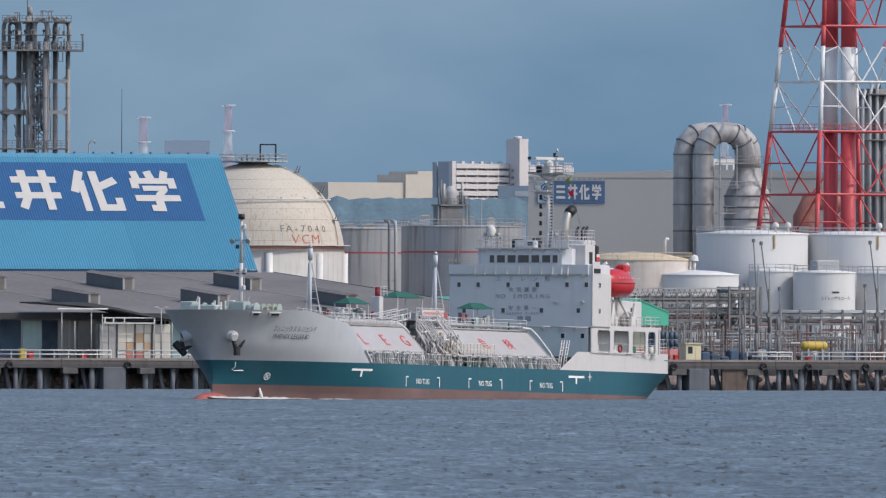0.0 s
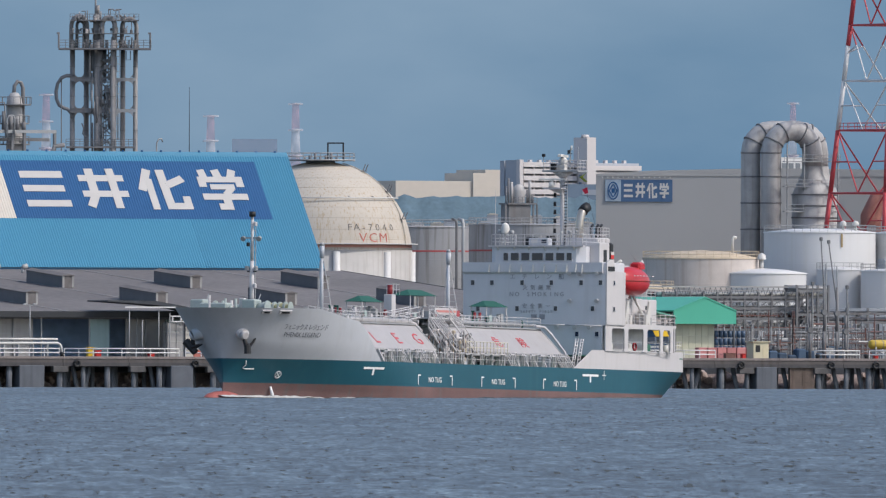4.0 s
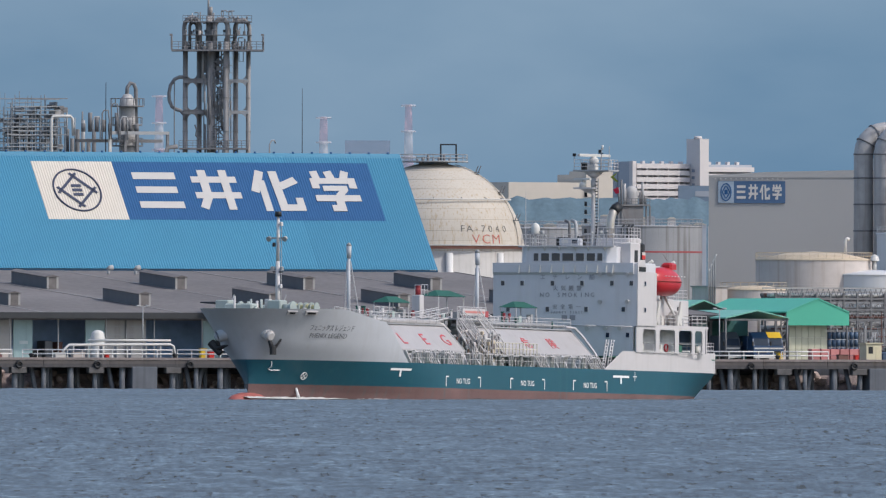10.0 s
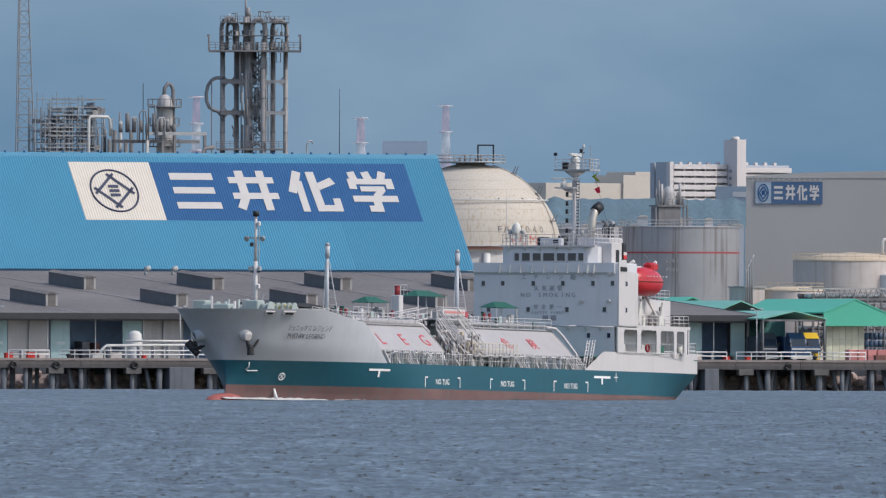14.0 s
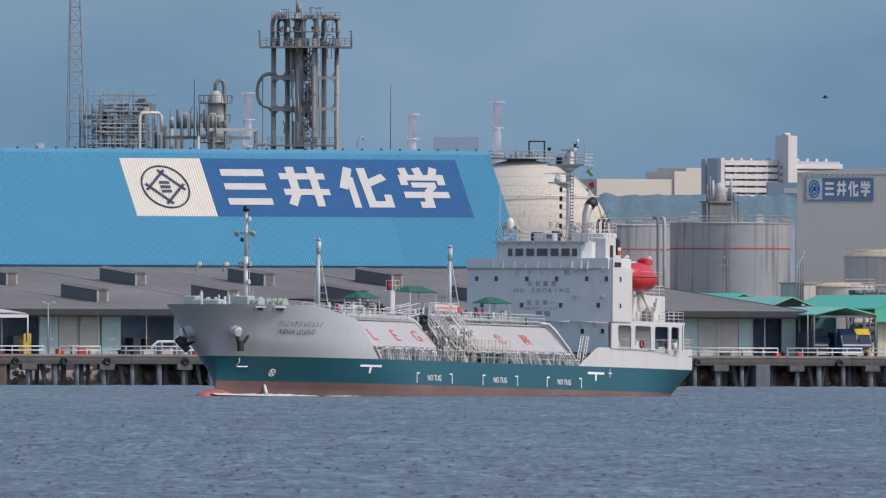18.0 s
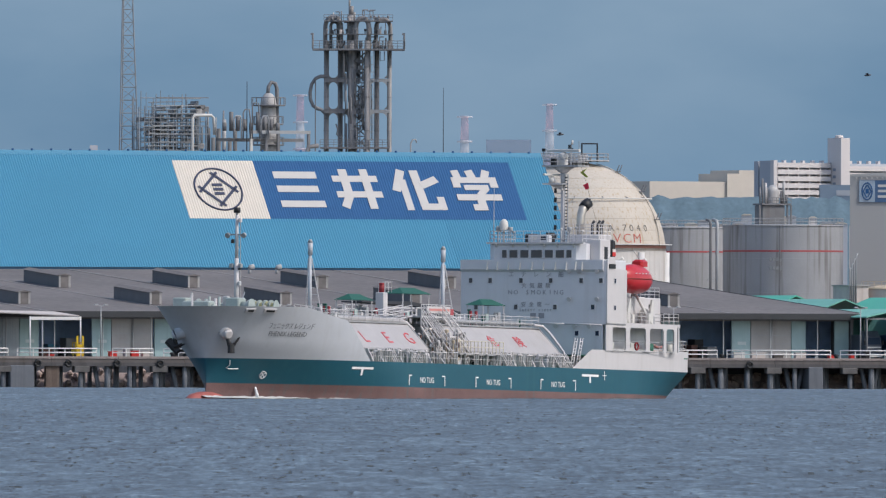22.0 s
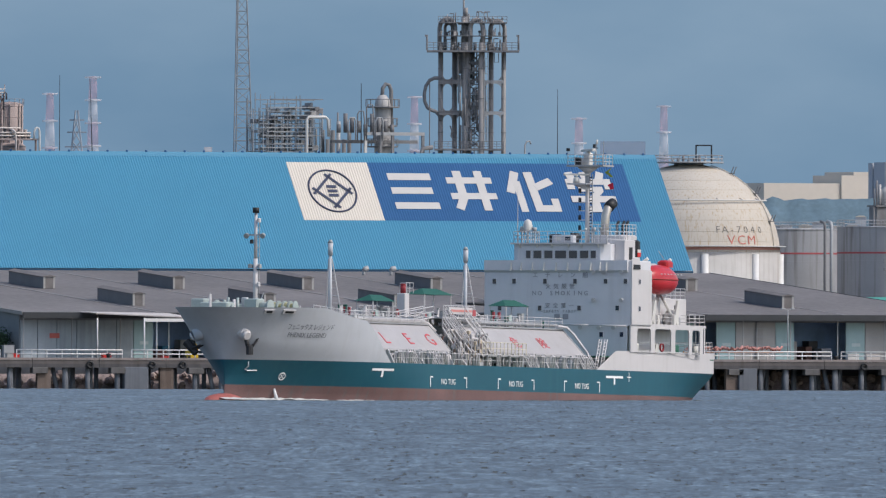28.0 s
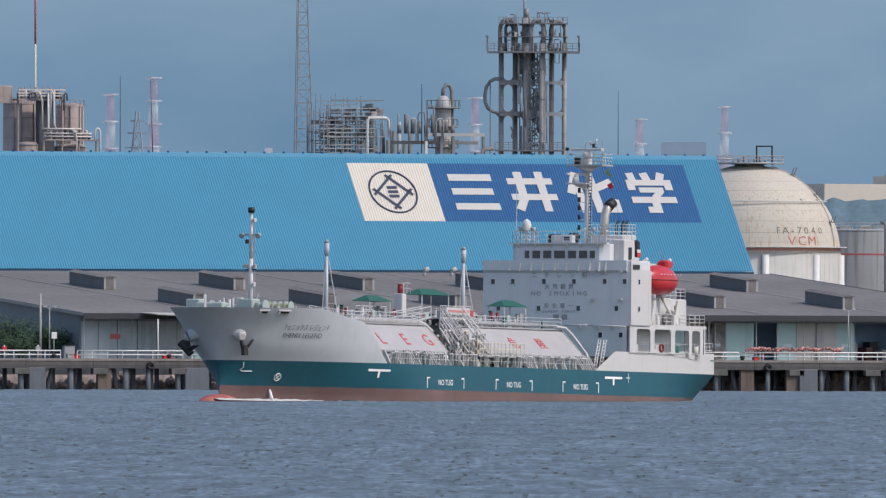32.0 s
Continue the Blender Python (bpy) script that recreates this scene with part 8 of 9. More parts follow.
for a, b in ((-127, -94.5), (-92.0, -76.2), (-74.8, -62.9), (-60.5, -54.4), (-52.8, -30.2), (-29.4, -12), (-11, 8), (9, 31.5), (33, 49), (50.5, 62), (63.2, 70.5), (86, 93), (94.5, 116)):
    guard_rail(a, b)
# tyres, bollards
tyre = M().tube([(0, 0.42 * math.cos(a), 0.42 * math.sin(a)) for a in np.linspace(0, math.tau, 15)], 0.17, 8)
for k, s in enumerate((-81.5, -72.2, -67.6, -60.3, -53.8, -42, -28, -10, 12, 36, 58, 74, 88.0, 95, 104)):
    solid("tyre_fender", tyre, BLACK, "black tyre fender hung on the quay edge", "tyre", port(s, -0.32, 3.4, 90), "tyres")
bol = thing("bollard", "squat dark mooring bollard", "bollard", port(-78.3, 0.9, 4.05), "bollards")
part("post", M().lathe([(0.3, 0), (0.26, 0.5), (0.42, 0.75), (0.3, 0.9), (0.01, 0.95)], 14), BLACK, bol)
for s in (-95.5, -51.5, -29.8, 8.5, 32.2, 49.8, 62.6, 86.4, 94.0):
    copy_thing(bol, port(s, 0.9, 4.05))


def crate(s, v, w, d, h, m, label, name="crate"):
    b = thing(name, label, name.replace("_", " "), port(s, v, 4.05))
    part("body", M().cbox(-w / 2, w / 2, 0, d, 0, h, 0.06), m, b)
    part("lid", M().box(-w / 2 - 0.05, w / 2 + 0.05, -0.05, d + 0.05, h, h + 0.08), m, b)
    return b


for s, w, h, m, lab in ((-91.6, 1.2, 1.1, RED, "red hose box"), (-69.2, 1.1, 0.7, RED, "red hose box"), (-59.9, 1.4, 1.3, RED, "red hose box"), (-56.6, 1.6, 1.4, RED, "red hose box"), (-55.0, 1.2, 1.2, BEIGE, "cream bin"),
                       (-57.8, 1.0, 1.9, SHUTTER, "grey electric cabinet"), (-46.6, 2.0, 1.3, SIGNWHITE, "white chest"), (-43.8, 2.2, 1.4, BEIGE, "pale chest"), (-39.5, 0.7, 0.9, RED, "red hose box"),
                       (-78.0, 1.6, 1.2, RED, "red winch box"), (-92.5, 1.3, 1.2, SHUTTER, "grey cabinet"), (35.4, 2.2, 1.5, SIGNWHITE, "white covered pallet"), (38.4, 2.6, 1.4, BEIGE, "cream covered pallet"),
                       (41.5, 1.8, 0.9, CONC, "grey block"), (44.9, 2.0, 1.4, BEIGE, "cream bin"), (49.9, 1.6, 1.0, RED, "red hose box"), (52.9, 0.8, 1.1, RED, "red hydrant cabinet"), (55.2, 0.9, 1.9, BLACK, "dark cabinet"),
                       (-24.9, 1.1, 2.1, YELLOW, "yellow box"), (-23.7, 1.0, 1.5, RED, "red hose box"), (-15.6, 1.0, 0.9, RED, "red hose box"), (63.6, 0.9, 1.6, YELLOW, "yellow post box"), (73.4, 2.0, 1.3, BROWNPIPE, "brown crate"), (11.2, 1.0, 1.0, RED, "red hose box"), (75.5, 0.7, 1.2, RED, "red hydrant cabinet"), (96.2, 0.7, 0.9, RED, "red hydrant cabinet")):
    crate(s, 2.2, w * 0.8, 0.8, h * 0.75, m, lab + " on the quay")
bk = thing("brick_pallets", "row of pinkish red wrapped pallets", "pallets", port(0, 12, 4.05))
for k in range(7):
    for j in range(2):
        part("pallet", M().cbox(72.6 + k * 1.5, 73.95 + k * 1.5, 0, 1.3, j * 0.95, 0.9 + j * 0.95, 0.05), mat("pink_wrap", (0.45, 0.18, 0.17), 0.6, vary=0.15, rnd=0.2), bk)
# bundles of red pipes on the quay
pb3 = thing("hose_rack", "long rack of bundled reddish hoses", "hose rack", port(0, 9, 4.05))
for k in range(44):
    s = 12.2 + k * 0.34
    part("hose_length", M().ring((s, r7.uniform(-0.3, 0.3), 1.6 + r7.uniform(0, 0.5)), (s + 0.6, r7.uniform(0, 0.6), 1.7 + r7.uniform(0, 0.5)), 0.17, n=8), mat("red_hose", (0.44, 0.21, 0.18), 0.6, vary=0.3, rnd=0.35), pb3)
for s in np.arange(12.5, 27.5, 2.5):
    part("rack_leg", M().box(s - 0.08, s + 0.08, 0, 0.16, 0, 1.5), BEIGE, pb3)
part("rack_bar", M().box(12, 27.4, -0.1, 0.1, 1.3, 1.5), mat("orange_bar", (0.5, 0.2, 0.06), 0.6), pb3)

# white pipeline on trestles and a small upright vessel
pl = thing("white_pipeline", "white pipeline on trestles along the quay", "pipeline", port(0, 4.0, 4.05))
part("pipe", M().tube([(-46.0, 0, 0.3), (-45.2, 0, 1.6), (-44.6, 0, 2.1), (-29.3, 0, 2.2), (-28.8, 0, 1.9), (-28.6, 0, 0.6)], 0.2, 10), SIGNWHITE, pl)
part("pipe", M().ring((-41.5, 0.7, 2.75), (-29.0, 0.7, 2.75), 0.16, n=8), SIGNWHITE, pl)
for s in np.arange(-44, -29, 2.2):
    part("trestle", M().box(s - 0.1, s + 0.1, -0.2, 0.9, 0, 2.0), GALV, pl)
ves = thing("quay_vessel", "small white upright vessel with ladders", "vessel", port(-37.2, 12, 4.05))
part("shell", M().lathe([(0.95, 0.3), (0.95, 3.7), (0.6, 4.1), (0.01, 4.25)], 20), SIGNWHITE, ves)
for d in (-1.1, 1.1):
    part("side_pipe", M().tube([(d, 0, 0), (d, 0, 3.0), (d * 0.8, 0, 3.4)], 0.09, 6), SIGNWHITE, ves)
# tarpaulin porch
pc = thing("porch", "pale corrugated porch on white posts before the warehouse", "porch", port(0, 0))
part("roof", M().add([(-73.0, 20, 10.7), (-60.2, 15, 10.15), (-60.2, 25, 10.75), (-73.0, 27, 10.95), (-73.0, 20, 10.55), (-60.2, 15, 10.0), (-60.2, 25, 10.6), (-73.0, 27, 10.8)], [(0, 1, 2, 3), (4, 7, 6, 5), (0, 4, 5, 1), (1, 5, 6, 2)]), BEIGE, pc)
part("roof_truss", M().box(-67.6, -60.0, 14.9, 15.1, 9.5, 9.95), WHITE, pc)
for s, v in ((-67.6, 15), (-60.0, 15), (-64.6, 18), (-72.8, 20)):
    part("post", M().ring((s, v, 4.05), (s, v, 10.0), 0.11, n=8), WHITE, pc)


# goods shelter against the warehouse
gs = thing("goods_shelter", "sagging dark tarpaulin roof on thin posts beside the warehouse", "shelter", port(0, 22, 4))
TARP = mat("dark_tarpaulin", (0.055, 0.06, 0.068), 0.85, vary=0.3)
part("tarpaulin", M().prism([(-15.1, 8.38), (-7.8, 8.32), (-3.0, 7.5), (1.3, 6.6), (5.4, 6.1), (5.4, 5.9), (1.3, 6.35), (-3.0, 7.2), (-7.8, 7.75), (-15.1, 8.2)], "y", -1.5, 6.5), TARP, gs)
part("roof_edge", M().box(-12.5, -4.8, -1.6, -1.5, 7.3, 7.5), WHITE, gs)
for s, h in ((-11.7, 7.6), (-9.7, 5.6), (-7.2, 7.3), (-5.5, 6.6), (2.5, 6.0), (5.2, 5.6)):
    part("post", M().ring((s, -1.2, 0), (s, -1.2, h), 0.08, n=8), GALV, gs)
for z in (6.05, 5.3):
    part("frame_bar", M().box(-5.4, 2.6, -1.35, -1.2, z, z + 0.16), WHITE, gs)
for s in (-5.2, -3.9, -2.2, 2.4):
    part("frame_upright", M().box(s, s + 0.16, -1.35, -1.2, 5.3, 6.2), WHITE, gs)
cg = thing("carton_stack", "stacks of cream, tan and red cartons behind clear sheeting", "cartons", port(0, 22, 4))
CARTONS = (mat("cream_carton", (0.46, 0.43, 0.38), 0.7, vary=0.12, rnd=0.15), mat("tan_carton", (0.40, 0.27, 0.17), 0.7, vary=0.15, rnd=0.2), mat("red_carton", (0.40, 0.13, 0.10), 0.7, vary=0.15, rnd=0.2), SHUTTER)
rc = random.Random(5)
for i in range(8):
    for j in range(4):
        m = CARTONS[3] if i < 2 else (CARTONS[(2, 1, 1, 0)[j]] if 2 < i < 6 and rc.random() < 0.75 else CARTONS[0])
        part("carton", M().cbox(-5.4 + i * 1.36, -4.1 + i * 1.36, 0, 1.6, j * 1.32, 1.28 + j * 1.32, 0.05), m, cg)
for s in (-5.6, -2.75, 0.0, 2.6):
    part("rack_post", M().box(s - 0.07, s + 0.07, -0.2, -0.05, 0, 5.4), TARP, cg)


def forklift(s, v):
    f = thing("forklift", "yellow forklift standing on the quay", "forklift", port(s, v, 4.05))
    part("body", M().cbox(-0.6, 0.6, -0.3, 1.6, 0.35, 1.4, 0.1), YELLOW, f)
    part("overhead_guard", M().box(-0.6, 0.6, -0.1, 1.2, 2.2, 2.3).box(-0.6, -0.5, -0.1, 0, 1.3, 2.2).box(0.5, 0.6, -0.1, 0, 1.3, 2.2).box(-0.6, -0.5, 1.1, 1.2, 1.3, 2.2).box(0.5, 0.6, 1.1, 1.2, 1.3, 2.2), YELLOW, f)
    part("mast", M().box(-0.55, -0.28, -0.5, -0.35, 0.1, 3.2).box(0.28, 0.55, -0.5, -0.35, 0.1, 3.2).box(-0.5, 0.5, -0.5, -0.4, 1.2, 2.0), YELLOW, f)
    part("seat", M().cbox(-0.3, 0.3, 0.4, 0.9, 1.4, 1.9, 0.05), BLACK, f)
    for x in (-0.55, 0.55):
        for y in (0, 1.3):
            part("wheel", M().ring((x - 0.1, y, 0.33), (x + 0.1, y, 0.33), 0.33, n=14), BLACK, f)
        part("fork", M().box(x * 0.6 - 0.06, x * 0.6 + 0.06, -1.6, -0.4, 0.12, 0.18), BLACK, f)


forklift(-62.5, 9)


def lamp_post(s, v, h):
    l = thing("street_lamp", "slim grey lamp post on the quay", "lamp", port(s, v, 4.05), "quay lamps")
    part("pole", M().ring((0, 0, 0), (0, 0, h), 0.1, 0.07, 8), GALV, l)
    arm = part("arm", M().tube([(-0.7, 0, h + 0.25), (-0.3, 0, h), (0.3, 0, h), (0.7, 0, h + 0.25)], 0.06, 6), GALV, l)
    for d in (-1, 1):
        part("lamp_head", M().cbox(d * 0.75 - 0.28, d * 0.75 + 0.28, -0.2, 0.2, h + 0.1, h + 0.3, 0.05), GALV, arm)


for s, h in ((-59.2, 7.4), (-93.2, 7.4), (28.1, 7.4), (-1.2, 7.4), (57.0, 7.4), (-31.5, 7.5)):
    lamp_post(s, 9.0, h)
pole = thing("utility_pole", "pale concrete pole by the trees", "pole", port(-86.8, 30, 4.05))
part("shaft", M().ring((0, 0, 0), (0, 0, 9.5), 0.2, 0.14, 10), SHUTTER, pole)


sb = thing("sign_box", "small white sign box on a pale post", "sign", port(-92.6, 8.8, 4.05))
part("post", M().ring((0, 0, 0), (0, 0, 4.0), 0.07, n=8), GALV, sb)
part("panel", M().cbox(-0.4, 0.4, -0.15, 0.15, 3.1, 4.0, 0.05), WHITE, sb)
for s in (-100.0, -95.0):
    mk = thing("quay_marker", "short red and white marker post", "marker", port(s, 8.8, 4.05), "quay markers")
    part("post", M().ring((0, 0, 0), (0, 0, 2.2), 0.1, n=8), WHITE, mk)
    part("board", M().cbox(-0.35, 0.35, -0.1, 0.1, 1.3, 2.0, 0.04), RED if s < -98 else SHUTTER, mk)
wsn = solid("wall_sign", M().box(-0.75, 0.75, -0.03, 0.0, -0.35, 0.35), mat("faded_red_sign", (0.45, 0.12, 0.10), 0.7), "faded red notice on the warehouse wall", "sign", port(-75.9, 29.0, 7.5))
crate(-90.2, 8.9, 1.6, 0.8, 2.0, GREYTANK, "grey electric cabinet on the quay", "cabinet")
# trees beside the warehouse
def leaf_material():
    m = mat("leaf_green", (0.022, 0.050, 0.022), 0.75, vary=0.35, scale=0.8)
    nt = m.node_tree
    gi = nt.nodes.new("ShaderNodeNewGeometry")
    mr = nt.nodes.new("ShaderNodeMapRange")
    mr.inputs[3].default_value, mr.inputs[4].default_value = 0.6, 1.5
    nt.links.new(gi.outputs["Random Per Island"], mr.inputs[0])
    mx = nt.nodes.new("ShaderNodeMix")
    mx.data_type, mx.blend_type = "RGBA", "MULTIPLY"
    mx.inputs[0].default_value = 1
    p = nt.nodes["Principled BSDF"]
    nt.links.new(p.inputs["Base Color"].links[0].from_socket, mx.inputs[6])
    nt.links.new(mr.outputs[0], mx.inputs[7])
    nt.links.new(mx.outputs[2], p.inputs["Base Color"])
    return m


LEAF = leaf_material()
BARK = mat("bark", (0.09, 0.07, 0.05), 0.9, vary=0.3)


def tree(s, v, h, w, seed):
    r = random.Random(seed)
    t = thing("tree", "dense dark green tree beside the warehouse", "tree", port(s, v, 4.0), "shore trees")
    g = M().ring((0, 0, 0), (0, 0, h * 0.55), 0.22, 0.1, 8)
    tips = []
    for k in range(9):
        a, z = k * 2.4, h * r.uniform(0.25, 0.6)
        e = Vector((math.cos(a) * w * r.uniform(0.4, 0.8), math.sin(a) * w * r.uniform(0.4, 0.8), z + h * r.uniform(0.1, 0.35)))
        g.ring((0, 0, z), e, 0.08, 0.03, 5)
        tips.append(e)
    part("trunk", g, BARK, t)
    lv = M()
    for k in range(1500):
        c = r.choice(tips)
        p = c + Vector((r.gauss(0, w * 0.28), r.gauss(0, w * 0.28), r.gauss(0, h * 0.13)))
        if p.z < 0.3:
            continue
        u = Vector((r.gauss(0, 1), r.gauss(0, 1), r.gauss(0, 0.6))).normalized() * 0.22
        q = u.orthogonal().normalized() * 0.13
        lv.add([p - u, p + q, p + u, p - q], [(0, 1, 2, 3)])
    part("crown", lv, LEAF, t, "dark green leaves")


for k, (s, v, h, w) in enumerate(((-84.0, 33, 4.6, 2.2), (-87.5, 35, 5.8, 2.6), (-91.5, 36, 6.2, 2.8), (-95.5, 34, 6.0, 2.6), (-99.5, 36, 6.6, 3.0), (-104, 35, 6.4, 3.0), (-108, 34, 6.0, 2.8), (-89.6, 31, 3.6, 2.2), (-97.5, 30, 3.2, 2.2))):
    tree(s, v, h, w, k)


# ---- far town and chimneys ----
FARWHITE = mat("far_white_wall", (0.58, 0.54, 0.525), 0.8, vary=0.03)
# Puts balcony and end-face shade into the colour; plain grey on the houses.
FARSHADE = mat("far_grey_shade", (0.38, 0.40, 0.44), 0.8, vary=0.04)
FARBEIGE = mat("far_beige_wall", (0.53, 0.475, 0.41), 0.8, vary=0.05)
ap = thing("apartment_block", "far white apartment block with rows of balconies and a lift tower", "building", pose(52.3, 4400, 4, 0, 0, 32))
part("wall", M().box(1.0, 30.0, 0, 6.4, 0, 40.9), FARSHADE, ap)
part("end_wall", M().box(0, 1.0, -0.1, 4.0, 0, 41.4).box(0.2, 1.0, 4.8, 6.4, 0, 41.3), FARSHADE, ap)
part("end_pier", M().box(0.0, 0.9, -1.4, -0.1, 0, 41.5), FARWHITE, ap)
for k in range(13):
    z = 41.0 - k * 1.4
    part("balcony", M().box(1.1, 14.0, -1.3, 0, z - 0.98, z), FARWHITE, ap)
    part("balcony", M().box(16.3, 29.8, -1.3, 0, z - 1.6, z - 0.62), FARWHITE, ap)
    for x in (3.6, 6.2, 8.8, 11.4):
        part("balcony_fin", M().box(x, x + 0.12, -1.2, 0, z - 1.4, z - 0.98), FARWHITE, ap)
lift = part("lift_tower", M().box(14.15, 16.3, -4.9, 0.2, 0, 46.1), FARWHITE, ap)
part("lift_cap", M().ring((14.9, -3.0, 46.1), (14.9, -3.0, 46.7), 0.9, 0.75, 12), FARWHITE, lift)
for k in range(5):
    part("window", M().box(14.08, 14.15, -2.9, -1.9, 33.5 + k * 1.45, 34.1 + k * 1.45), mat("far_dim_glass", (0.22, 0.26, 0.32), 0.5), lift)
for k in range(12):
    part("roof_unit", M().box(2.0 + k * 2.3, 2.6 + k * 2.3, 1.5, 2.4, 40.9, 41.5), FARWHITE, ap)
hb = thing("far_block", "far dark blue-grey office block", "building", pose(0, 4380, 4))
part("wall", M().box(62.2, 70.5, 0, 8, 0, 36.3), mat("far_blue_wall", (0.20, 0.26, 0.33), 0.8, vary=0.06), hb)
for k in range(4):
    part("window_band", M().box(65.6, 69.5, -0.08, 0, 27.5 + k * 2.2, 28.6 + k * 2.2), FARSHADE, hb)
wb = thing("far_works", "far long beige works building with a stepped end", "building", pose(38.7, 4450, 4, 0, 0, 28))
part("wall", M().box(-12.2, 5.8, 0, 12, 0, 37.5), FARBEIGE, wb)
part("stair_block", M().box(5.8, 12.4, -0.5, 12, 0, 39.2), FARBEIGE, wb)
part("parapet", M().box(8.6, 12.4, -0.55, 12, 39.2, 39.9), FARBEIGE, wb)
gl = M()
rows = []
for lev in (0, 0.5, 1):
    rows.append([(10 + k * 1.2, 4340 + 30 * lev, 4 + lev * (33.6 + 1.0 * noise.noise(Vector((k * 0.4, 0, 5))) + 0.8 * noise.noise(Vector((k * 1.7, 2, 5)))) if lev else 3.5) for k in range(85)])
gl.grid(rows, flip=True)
# Distance haze is mixed into the woods' own colour.
solid("far_woods", gl, mat("hazed_woodland", (0.115, 0.175, 0.215), 0.95, vary=0.2, scale=0.25, fine=1.2), "far wooded rise below the town, hazed blue-green", "woods", pose(0, 0, 0), kind="stuff")
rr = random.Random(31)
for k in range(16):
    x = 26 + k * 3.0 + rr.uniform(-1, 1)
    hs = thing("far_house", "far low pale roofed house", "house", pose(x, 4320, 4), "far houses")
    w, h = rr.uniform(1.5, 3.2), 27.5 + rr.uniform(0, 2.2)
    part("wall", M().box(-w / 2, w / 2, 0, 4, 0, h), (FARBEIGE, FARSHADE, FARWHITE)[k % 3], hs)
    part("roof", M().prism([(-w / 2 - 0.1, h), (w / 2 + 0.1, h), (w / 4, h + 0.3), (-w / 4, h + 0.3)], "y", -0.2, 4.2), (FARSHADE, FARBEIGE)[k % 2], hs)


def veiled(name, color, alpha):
    """Imitates haze on a far surface: washed-out paint made partly transparent."""
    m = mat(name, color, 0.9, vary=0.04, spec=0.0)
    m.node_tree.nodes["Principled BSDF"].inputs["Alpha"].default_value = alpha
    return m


HWHITE = veiled("hazed_chimney_white", (0.66, 0.65, 0.68), 0.34)
HRED = veiled("hazed_chimney_red", (0.62, 0.38, 0.44), 0.24)


def chimney(x, top, r, bands, y=4500):
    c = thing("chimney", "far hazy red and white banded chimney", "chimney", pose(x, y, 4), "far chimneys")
    z = 0
    hs = top - 4
    r = r * 1.05
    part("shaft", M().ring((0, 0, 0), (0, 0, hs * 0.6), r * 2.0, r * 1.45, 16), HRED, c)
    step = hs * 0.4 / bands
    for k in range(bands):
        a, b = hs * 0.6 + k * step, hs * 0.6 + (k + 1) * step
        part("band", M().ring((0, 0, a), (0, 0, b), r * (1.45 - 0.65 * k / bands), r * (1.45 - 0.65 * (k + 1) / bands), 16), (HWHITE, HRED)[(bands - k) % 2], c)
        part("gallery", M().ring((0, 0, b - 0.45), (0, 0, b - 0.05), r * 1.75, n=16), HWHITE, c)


k = 4500 / 4400
chimney(7.1 * k, 58.2, 0.85, 4)
chimney(-10.3 * k, 55.6, 0.9, 4)
chimney(-44.0 * k, 60.0, 0.85, 4)
chimney(-118.7 * k, 60.5, 0.9, 4)
chimney(-109.9 * k, 64.0, 0.95, 5)
chimney(111.5, 58.6, 0.7, 4)
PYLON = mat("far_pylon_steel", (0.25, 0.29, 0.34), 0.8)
hp = thing("far_pylon", "far small lattice pylon", "pylon", pose(-113.2, 4400, 4))
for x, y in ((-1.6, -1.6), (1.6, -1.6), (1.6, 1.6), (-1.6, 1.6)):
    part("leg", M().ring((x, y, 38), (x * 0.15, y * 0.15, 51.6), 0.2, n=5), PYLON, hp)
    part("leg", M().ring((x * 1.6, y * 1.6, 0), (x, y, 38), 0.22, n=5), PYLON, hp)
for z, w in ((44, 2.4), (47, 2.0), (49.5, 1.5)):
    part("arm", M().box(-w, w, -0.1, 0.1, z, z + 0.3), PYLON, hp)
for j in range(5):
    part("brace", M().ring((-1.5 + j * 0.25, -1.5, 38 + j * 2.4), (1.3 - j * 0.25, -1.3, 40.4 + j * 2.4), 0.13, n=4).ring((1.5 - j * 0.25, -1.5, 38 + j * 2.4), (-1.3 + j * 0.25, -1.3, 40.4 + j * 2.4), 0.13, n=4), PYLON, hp)
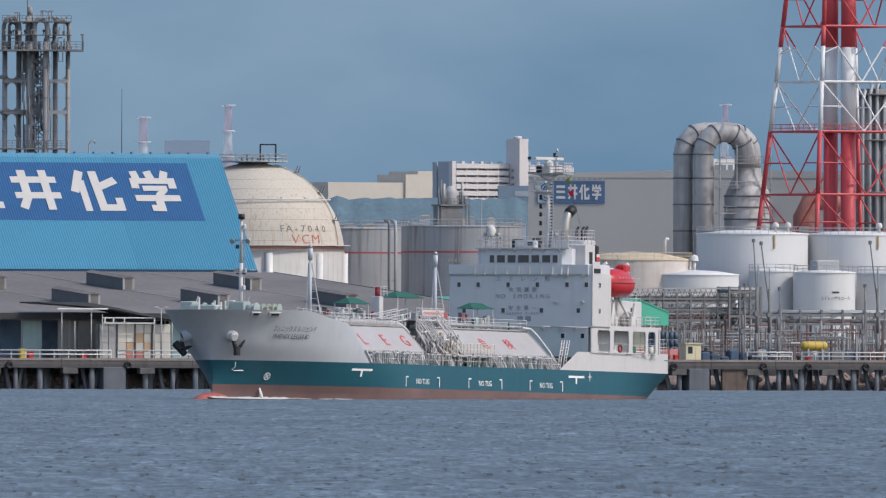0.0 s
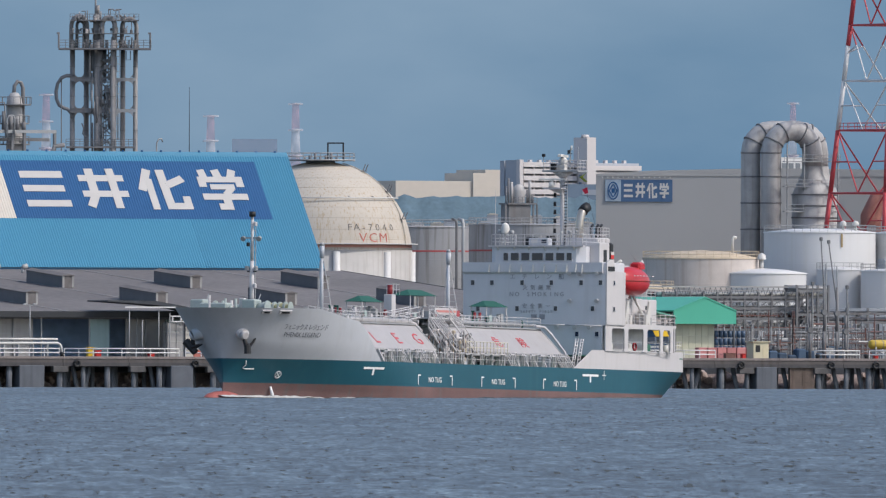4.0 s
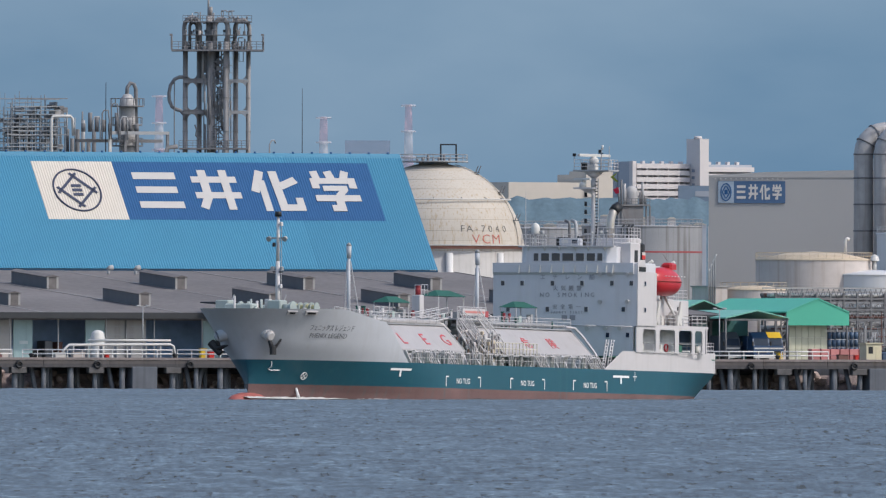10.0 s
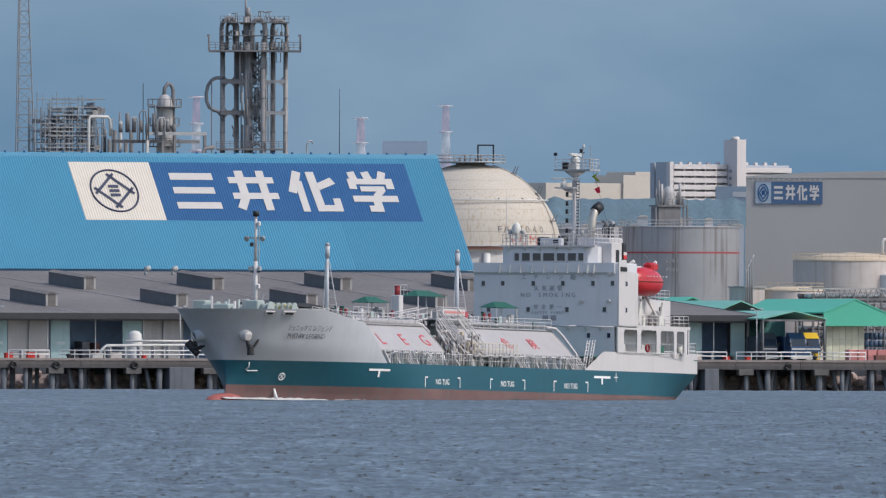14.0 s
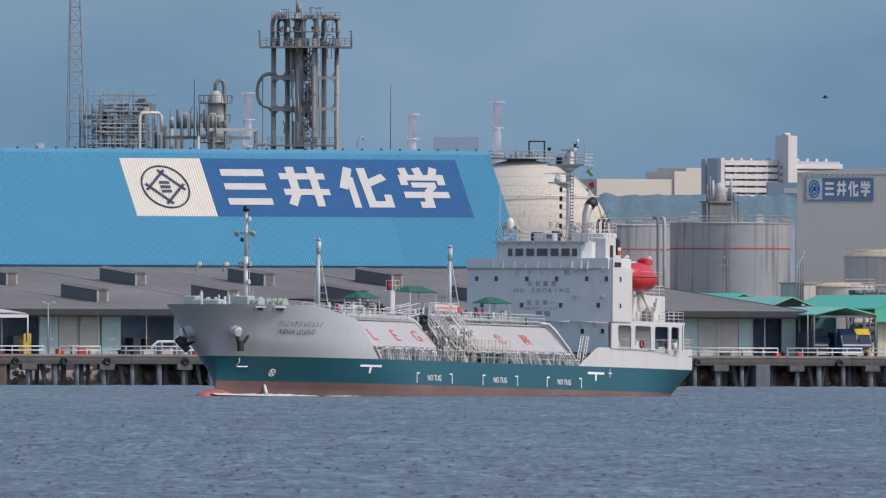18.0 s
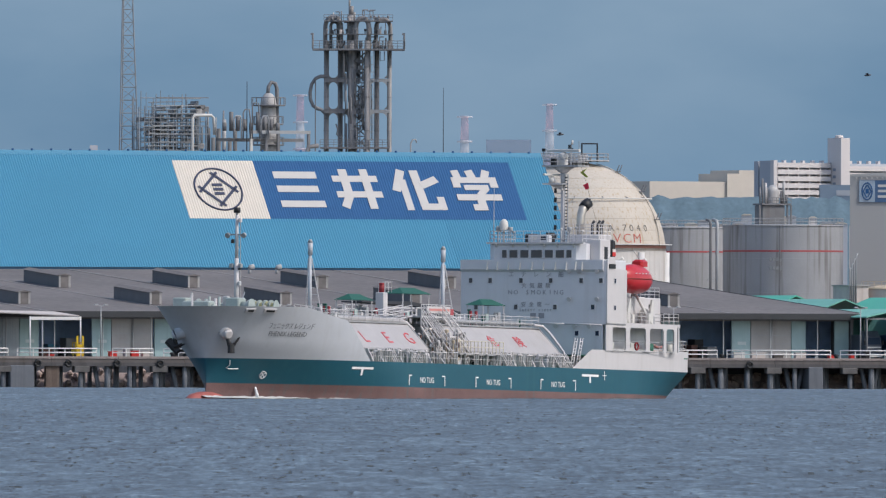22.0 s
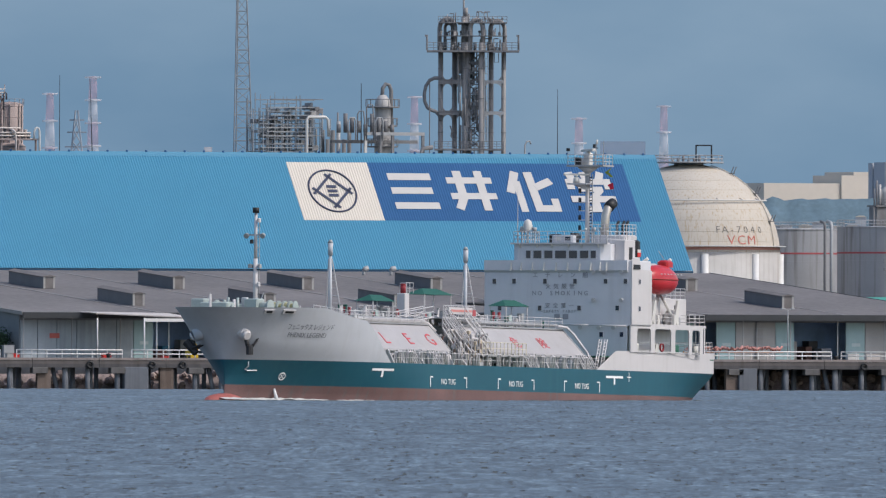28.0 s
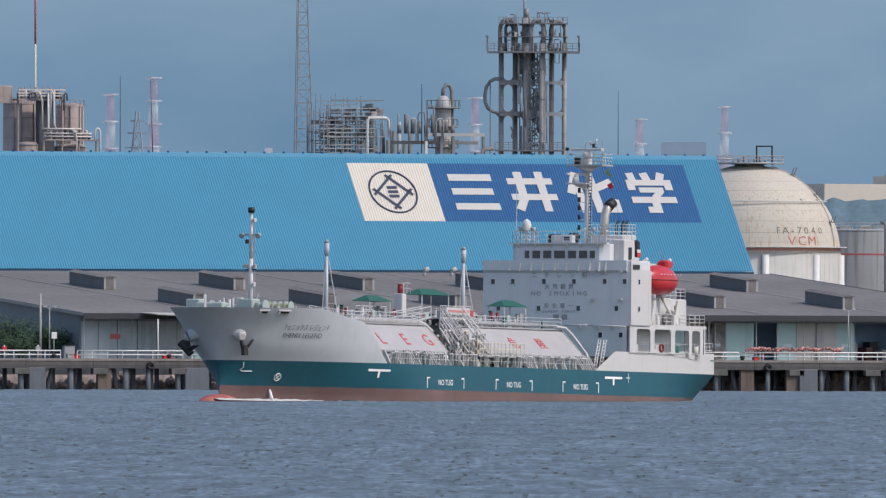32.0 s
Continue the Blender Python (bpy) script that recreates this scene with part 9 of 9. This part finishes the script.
ft = solid("far_tower", M().box(-0.8, 0.8, 0, 2, 0, 44.2), veiled("hazed_pale_wall", (0.70, 0.64, 0.62), 0.4), "far pale tower top above the blue roof", "tower", pose(-86.3, 4400, 4))
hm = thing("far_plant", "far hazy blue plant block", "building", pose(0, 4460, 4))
part("wall", M().box(-6, 3.4, 0, 6, 0, 46.2), veiled("hazed_violet_wall", (0.30, 0.30, 0.38), 0.3), hm)


# ---- gulls ----
def gull():
    b = thing("gull", "small dark gull on the wing", "bird", pose(0, 0, 0), "gulls")
    part("body", M().tube([(-0.26, 0, 0), (-0.12, 0, 0.0), (0.05, 0, 0.02), (0.2, 0, 0.03), (0.28, 0, 0.02)], [0.01, 0.06, 0.075, 0.05, 0.01], 8), mat("gull_grey", (0.10, 0.10, 0.11), 0.8), b)
    for d in (-1, 1):
        part("wing", M().add([(0.1, 0, 0.04), (-0.08, 0, 0.04), (-0.1, d * 0.28, 0.16), (0.06, d * 0.3, 0.17), (-0.12, d * 0.52, 0.10)], [(0, 1, 2, 3), (3, 2, 4)]), mat("gull_dark", (0.05, 0.05, 0.06), 0.8), b)
    return b


gulls = [gull() for _ in range(4)]


# ---- what moves ----
def motions():
    rows = []
    for k in range(17):
        t = 2.0 * k
        d = 3.1454 * t + 0.00355 * t * t
        rows.append((t, pose(8.97 - d * math.cos(radians(64)), 2111 - d * math.sin(radians(64)), 0, 0, -0.80, 244)))
    walk(ship, rows)
    walk(wake, rows)
    big, small = [], []
    for k in range(66):
        t = min(k * 0.4925, 32.0)
        turn = 180 * (t - 5.97) / 1.2528 + 26
        big.append((t, pose(-61.0, 0, 25.1, 0, 0, turn)))
        small.append((t, pose(-59.9, -0.7, 22.72, 0, 0, turn - 90)))
    walk(radar_big, big)
    walk(radar_small, small)
    for b, (x, y, z, speed) in zip(gulls, [(-571.34, 1500.0, 21.79, 33.15), (-579.6, 1500.0, 27.66, 29.1), (-557.18, 1500.0, 19.31, 25.47), (-778.17, 1500.0, 23.51, 36.49)]):
        walk(b, [(0, pose(x, y, z)), (32, pose(x + 32 * speed, y, z))])


motions()
